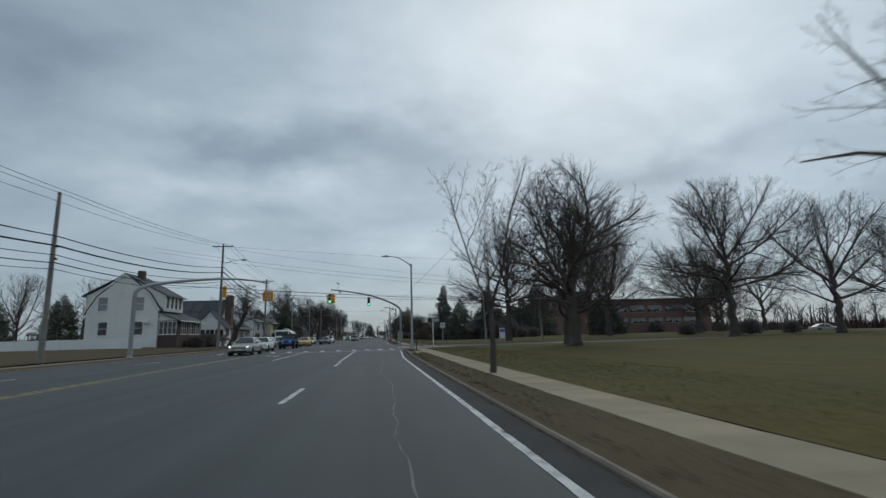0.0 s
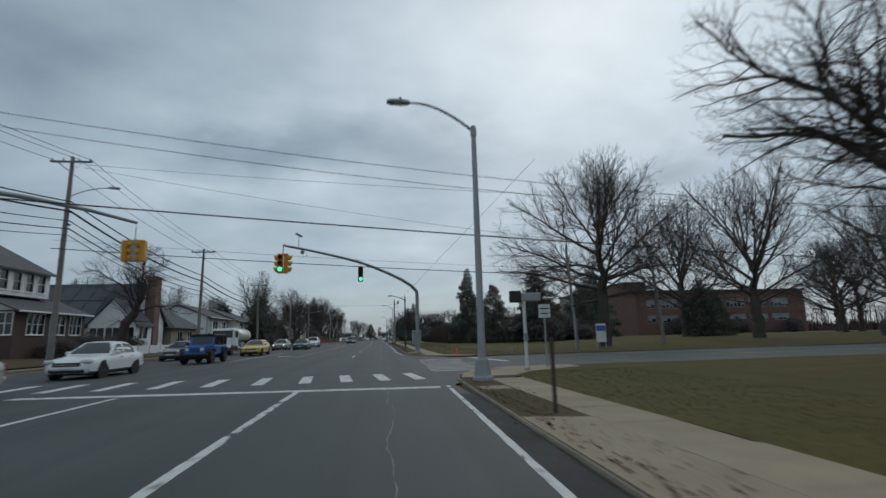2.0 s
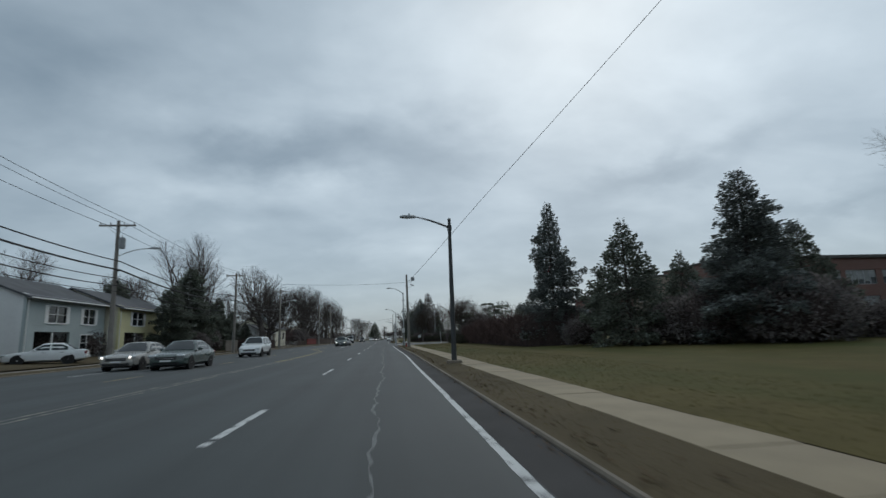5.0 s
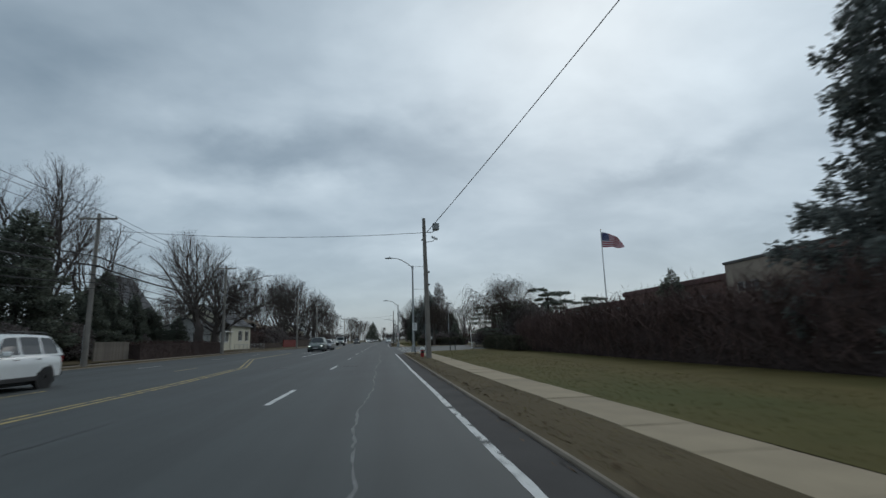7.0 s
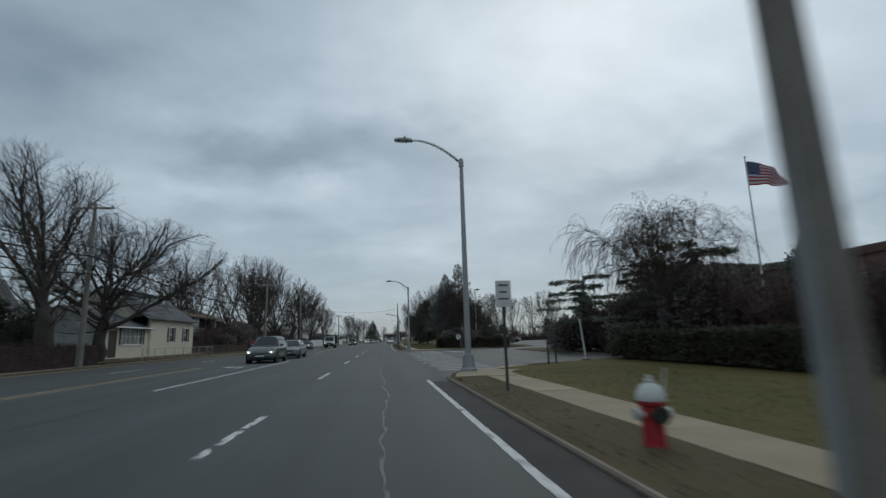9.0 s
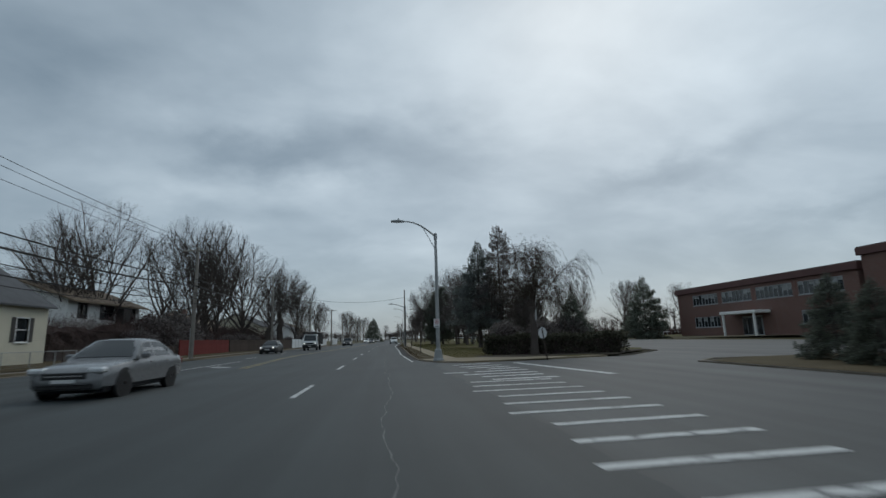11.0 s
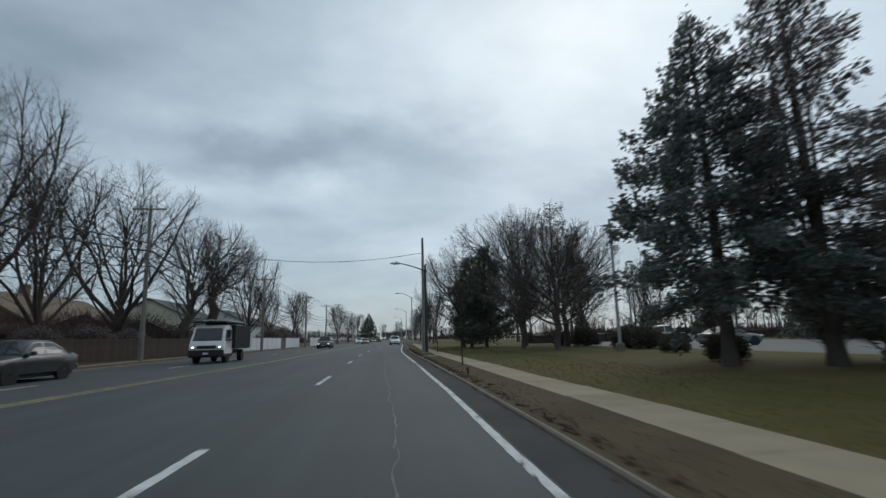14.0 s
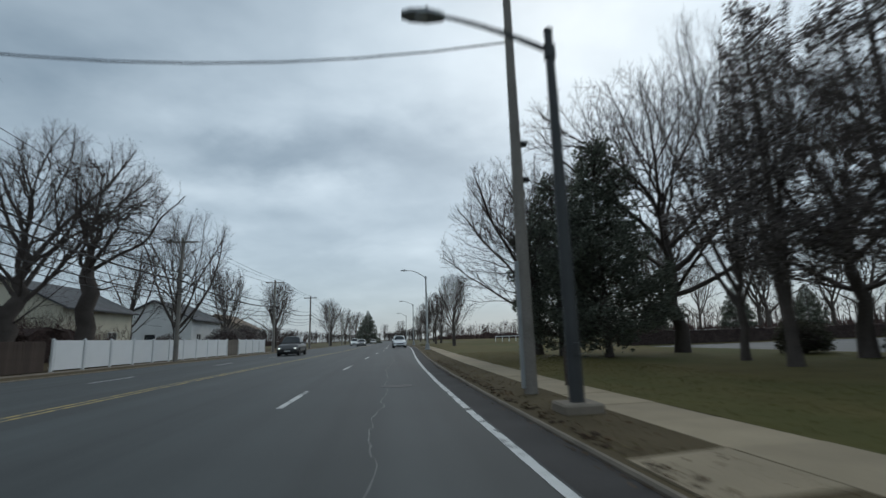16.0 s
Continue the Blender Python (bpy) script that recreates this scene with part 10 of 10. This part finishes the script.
# ---- tank truck and small work truck
def tanker(x, y):
    t = thing("truck", (x, y, 0), "white tank truck with pale tank and black chassis", "truck")
    part("hood", Solid().slab(-0.85, -4.2, 0.85, 0.85, -2.5, 1.62, 0.12), PAINT_WHITE, t)
    part("cab", Solid().slab(-1.08, -2.55, 0.8, 1.08, -0.9, 2.62, 0.12), PAINT_WHITE, t)
    part("windscreen", Solid().slab(-0.92, -2.58, 1.72, 0.92, -2.53, 2.4, 0.01), CAR_GLASS, t)
    part("grille", Solid().slab(-0.55, -4.23, 0.95, 0.55, -4.19, 1.5, 0.02), CHROME, t)
    for i in range(6):
        part("grille_slat", Solid().slab(-0.5, -4.245, 1.0 + i * 0.08, 0.5, -4.232, 1.04 + i * 0.08, 0.004), PLASTIC, t)
    part("bumper", Solid().slab(-1.12, -4.4, 0.5, 1.12, -4.15, 0.82, 0.05), CHROME, t)
    tank = Solid()
    v, f, n = [], [], 20
    for yy, k in ((-0.5, 0.3), (-0.42, 0.9), (-0.25, 1.0), (3.6, 1.0), (3.78, 0.9), (3.86, 0.3)):
        for i in range(n):
            a = 2 * math.pi * i / n
            v.append((1.15 * k * math.cos(a), yy, 1.95 + 0.78 * k * math.sin(a)))
    for r in range(5):
        f += [(r * n + i, r * n + (i + 1) % n, (r + 1) * n + (i + 1) % n, (r + 1) * n + i) for i in range(n)]
    f += [tuple(range(n)), tuple(5 * n + i for i in range(n))[::-1]]
    tank.add(v, f)
    part("tank", tank, PAINT_TAN, t, "pale cylindrical tank", smooth=True)
    part("walkway", Solid().slab(-0.3, -0.2, 2.7, 0.3, 3.5, 2.8, 0.02), DULL_STEEL, t)
    for q in (0.4, 1.6, 2.8):
        part("hatch", Solid().lathe([(0.22, 0), (0.22, 0.12), (0.1, 0.16)], 12, (0, q, 2.8)), DULL_STEEL, t)
        part("tank_band", Solid().slab(-1.17, q - 0.03, 1.4, 1.17, q + 0.03, 1.5, 0.01), DULL_STEEL, t)
    part("chassis", Solid().slab(-0.5, -3.9, 0.62, 0.5, 4.1, 0.9, 0.03), PLASTIC, t)
    part("skirt", Solid().slab(-1.1, 0.0, 0.6, 1.1, 1.2, 1.2, 0.04), DULL_STEEL, t)
    part("hose_box", Solid().slab(-1.0, 3.9, 0.7, 1.0, 4.4, 1.5, 0.04), PLASTIC, t)
    for sd in (-1, 1):
        part("side_window", Solid().slab(sd * 1.085 - 0.01, -2.2, 1.75, sd * 1.085 + 0.01, -1.2, 2.35, 0.005), CAR_GLASS, t)
        part("headlight", Solid().slab(sd * 0.75 - 0.12, -4.23, 0.98, sd * 0.75 + 0.12, -4.17, 1.2, 0.02), LAMP_CLEAR, t)
        part("mirror", Solid().slab(sd * 1.32 - 0.1, -2.5, 1.7, sd * 1.32 + 0.1, -2.42, 2.2, 0.02), PLASTIC, t)
        part("fuel_tank", Solid().tube([(sd * 0.82, -0.85, 0.62), (sd * 0.82, -0.05, 0.62)], 0.26, 12), CHROME, t)
        for yw in (-3.3, 2.0, 3.1):
            wheel(t, sd * 0.98, yw, 0.5, 0.32, RIM if yw < 0 else STEEL_RIM, sd)
        part("mud_guard", Solid().slab(sd * 1.0 - 0.16, 1.4, 1.06, sd * 1.0 + 0.16, 3.7, 1.12, 0.02), PLASTIC, t)
        fend = Solid()
        fend.prism([(-3.95, 0.75), (-3.7, 1.1), (-2.95, 1.12), (-2.6, 0.7), (-2.7, 0.7), (-2.98, 1.02), (-3.66, 1.0), (-3.85, 0.75)], "x", sd * 0.8, sd * 1.16)
        part("fender", fend, PAINT_WHITE, t)
    return t


tanker(-15.2, 85.4)


def work_truck(x, y):
    t = thing("truck", (x, y, 0), "small white cab-over work truck with dark box bed", "truck")
    cab = Solid()
    rings = []
    side = [(-2.5, 0.55), (-2.56, 0.8), (-2.56, 1.12), (-2.46, 1.3), (-2.1, 2.14), (-1.98, 2.25), (-1.4, 2.3), (-0.9, 2.26), (-0.82, 2.16), (-0.8, 0.55)]
    for xx, k in ((-0.98, 0.9), (-0.95, 0.97), (-0.88, 1.0), (0.88, 1.0), (0.95, 0.97), (0.98, 0.9)):
        rings.append([(xx * (1 - 0.1 * max(z - 1.3, 0)), -1.65 + (y + 1.65) * (k * 0.5 + 0.5), 0.55 + (z - 0.55) * (k * 0.4 + 0.6)) for y, z in side])
    m = len(side)
    cab.add([p for r in rings for p in r], [(i * m + k, (i + 1) * m + k, (i + 1) * m + (k + 1) % m, i * m + (k + 1) % m) for i in range(5) for k in range(m)] + [tuple(range(m)), tuple(5 * m + k for k in range(m))[::-1]])
    part("cab", cab, PAINT_WHITE, t, smooth=35)
    ws = Solid()
    ws.add([(-0.84, -2.458, 1.32), (0.84, -2.458, 1.32), (0.78, -2.135, 2.08), (-0.78, -2.135, 2.08)], [(0, 1, 2, 3)])
    part("windscreen", ws, CAR_GLASS, t)
    part("bumper", Solid().slab(-1.0, -2.66, 0.38, 1.0, -2.44, 0.80, 0.06), PLASTIC, t, "black bumper")
    part("step", Solid().slab(-1.0, -2.45, 0.36, 1.0, -0.85, 0.56, 0.04), PLASTIC, t)
    for sd in (-1, 1):
        part("door_seam", Solid().slab(sd * 0.984 - 0.004, -1.0, 0.7, sd * 0.984 + 0.004, -0.98, 2.1, 0.002), PLASTIC, t)
        part("wiper", Solid().tube([(sd * 0.4 - 0.3, -2.45, 1.36), (sd * 0.4 + 0.25, -2.40, 1.5)], 0.012, 4), PLASTIC, t)
    for i in range(6):
        part("plank", Solid().slab(-0.8 + i * 0.26, -2.6 + 0.2 * (i % 3), 2.505, -0.58 + i * 0.26, 2.3 + 0.15 * (i % 2), 2.56 + 0.03 * (i % 2), 0.008), SIGN_BACK, t)
    part("grille", Solid().slab(-0.55, -2.585, 0.86, 0.55, -2.53, 1.05, 0.01), PLASTIC, t)
    part("number_plate", Solid().slab(-0.15, -2.68, 0.54, 0.15, -2.662, 0.64, 0.003), SIGN_WHITE, t)
    part("chassis", Solid().slab(-0.45, -2.3, 0.5, 0.45, 2.7, 0.75, 0.03), PLASTIC, t)
    bed = part("bed", Solid().slab(-1.05, -0.6, 0.8, 1.05, 2.9, 2.3, 0.03), PLASTIC, t, "dark box bed")
    for i in range(7):
        for sd in (-1, 1):
            part("stake", Solid().slab(sd * 1.06 - 0.03, -0.5 + i * 0.55, 0.85, sd * 1.06 + 0.03, -0.42 + i * 0.55, 2.28, 0.01), DARK_STEEL, bed)
    part("ladder_rack", Solid().slab(-1.0, -2.3, 2.42, 1.0, 2.6, 2.5, 0.02), DARK_STEEL, t)
    for yy in (-2.0, -0.7, 2.4):
        for sd in (-1, 1):
            part("rack_post", Solid().slab(sd * 0.95 - 0.03, yy - 0.03, 2.2, sd * 0.95 + 0.03, yy + 0.03, 2.43, 0.01), DARK_STEEL, t)
    for sd in (-1, 1):
        part("side_window", Solid().prism([(-2.18, 1.32), (-1.05, 1.32), (-1.05, 1.98), (-1.95, 1.98)], "x", sd * 0.955 - 0.03, sd * 0.955 + 0.03), CAR_GLASS, t)
        hl = part("headlight", Solid().slab(sd * 0.74 - 0.15, -2.60, 0.86, sd * 0.74 + 0.15, -2.5, 1.04, 0.02), LAMP_CLEAR, t)
        part("lit_lamp", Solid().lathe([(0.06, -0.015), (0.05, 0.01)], 12, (sd * 0.76, -2.605, 0.95), "y"), HEADLIGHT, hl)
        part("mirror", Solid().slab(sd * 1.2 - 0.09, -2.4, 1.5, sd * 1.2 + 0.09, -2.33, 1.95, 0.02), PLASTIC, t)
        for yw in (-1.65, 1.5):
            wheel(t, sd * 0.84, yw, 0.38, 0.26, RIM if yw < 0 else STEEL_RIM, sd)
    return t


work_truck(-10.3, 231.4)

# ---------------------------------------------------------------- sidewalk slabs and small ground detail
def sidewalk(name, y0, y1, x0, x1, label, seed, off=drift):
    """Concrete slabs laid end to end with open joints; each is a piece of its own."""
    rnd = random.Random(seed)
    base = tagged(new(name), label, "sidewalk", kind="structure")
    kinds = []
    for k in range(4):
        s = Solid().slab(-(x1 - x0) / 2 + rnd.uniform(0, 0.012), -0.757, -0.12, (x1 - x0) / 2 - rnd.uniform(0, 0.012), 0.757, 0.0, 0.006)
        kinds.append(s.mesh("slab", CONCRETE))
    y = y0 + 0.76
    while y < y1:
        ob = part("slab", rnd.choice(kinds), CONCRETE, base)
        ob.matrix_basis = pose((x0 + x1) / 2 + off(y), y, 0.066 + rnd.uniform(-0.008, 0.008), rnd.uniform(-0.25, 0.25), rnd.uniform(-0.3, 0.3), math.degrees(-math.atan((off(y + 1) - off(y - 1)) / 2)))
        y += 1.52
    return base


sidewalk("sidewalk_before_street", -24, 46.6, *WALK, "worn beige concrete sidewalk beside the lawn", 1)
sidewalk("sidewalk_before_drive", 66.8, 148.2, *WALK, "worn beige concrete sidewalk beside the lawn", 2)
sidewalk("sidewalk_past_drive", 187.0, 300, *WALK, "worn beige concrete sidewalk beside the lawn", 3)


def pad(name, outline, z, label, mat=None, thick=0.12):
    s = Solid().prism(outline, "z", z - thick, z)
    return structure(name, s, mat or CONCRETE, label, "pavement")


pad("pavement_corner", [(3.3, 46.6), (4.32, 46.6), (5.2, 48.0), (7.6, 49.5), (7.6, 50.78), (5.25, 50.66), (4.28, 50.18), (3.4, 49.25), (2.84, 47.9), (2.6, 46.5), (3.2, 46.3)], 0.085, "concrete corner landing by the street lamp")
pad("ramp_plate", [(3.5, 48.7), (4.0, 48.95), (4.5, 49.45), (4.15, 49.85), (3.62, 49.3)], 0.092, "dark grey ramp plate set in the corner landing", KERB, 0.06)
pad("pavement_apron", [(2.2, 35.3), (3.46, 35.0), (3.46, 38.9), (2.3, 39.2)], 0.066, "small concrete pad across the verge")
pad("pavement_apron", [(2.52, 43.2), (3.24, 43.1), (3.24, 43.9), (2.54, 43.9)], 0.066, "small broken concrete pad across the verge")
pad("pavement_corner", [(3.44, 66.8), (4.44, 66.8), (5.2, 65.2), (6.6, 63.2), (5.65, 63.05), (4.3, 63.95), (3.25, 65.5), (3.0, 66.8)], 0.066, "concrete corner landing past the side street")
pad("pavement_apron", [(2.36, 70.6), (3.44, 70.4), (3.44, 72.9), (2.36, 72.7)], 0.068, "concrete pad round the signal mast")
pad("pavement_corner", [(2.5, 146.1), (4.5, 146.3), (4.55, 147.4), (6.6, 150.6), (5.6, 151.4), (4.3, 149.45), (3.15, 148.75), (2.72, 147.4)], 0.066, "concrete corner landing at the drive")
pad("pavement_corner", [(3.25, 187.0), (4.26, 187.0), (7.6, 185.4), (12.0, 185.0), (12.2, 184.2), (7.8, 182.9), (4.1, 182.5), (3.2, 183.1), (2.55, 184.7), (2.18, 186.6)], 0.066, "concrete corner landing past the drive")

pad("pavement_apron", [(2.45, 228.2), (3.54, 228.3), (3.54, 229.6), (2.45, 229.4)], 0.064, "small broken concrete pad across the verge")

# ---- dead leaves, grit and tufts along the verge
rnd = random.Random(33)


def scatter(name, spans, count, mat, label, size, up):
    s = Solid()
    for i in range(count):
        x0, x1, y0, y1, z = rnd.choice(spans)
        u = rnd.random()
        x, y = x0 + (x1 - x0) * u, rnd.uniform(y0, y1)
        if callable(z):
            zz = z(x + drift(y), y)
        else:
            zz = z
        a, l = rnd.uniform(0, 6.283), size * rnd.uniform(0.5, 1.4)
        d = Vector((math.cos(a), math.sin(a), 0))
        w = Vector((-d.y, d.x, 0)) * l * 0.22
        p = Vector((x + drift(y), y, zz))
        e = p + d * l * (1 - up) + Vector((0, 0, l * up))
        s.add([(p - w)[:], (p + w)[:], e[:]], [(0, 1, 2)])
    ob = thing(name, (0, 0, 0), label, "ground cover", kind="stuff")
    part("blades", s, mat, ob)


verge_z = lambda x, y: flat(x, y) - 0.005
scatter("dead_grass", [(2.55, 3.43, -2, 43, verge_z), (2.37, 3.43, 74, 146, verge_z), (2.37, 3.43, 188, 290, verge_z)], 22000, DRY_BLADES, "dead grass tufts on the verge", 0.04, 0.6)
scatter("lawn_grass", [(4.49, 9.0, -2, 48, lawn_height), (4.49, 9.0, 64, 148, lawn_height), (4.49, 9.0, 188, 260, lambda x, y: lawn_height(x, y))], 60000, GREEN_BLADES, "short winter grass of the lawn", 0.04, 0.8)
LEAF = island(material("dead_leaves", (0.12, 0.075, 0.04), 0.9, vary=0.3, scale=3, bump=0, spec=0.1), 0.5)
scatter("dead_leaves", [(2.02, 2.2, -2, 44, 0.012), (2.02, 2.2, 70, 146, 0.012), (2.02, 2.2, 187, 260, 0.012), (2.7, 3.6, 100, 146, verge_z)], 1500, LEAF, "dead leaves and grit in the gutter", 0.06, 0.2)
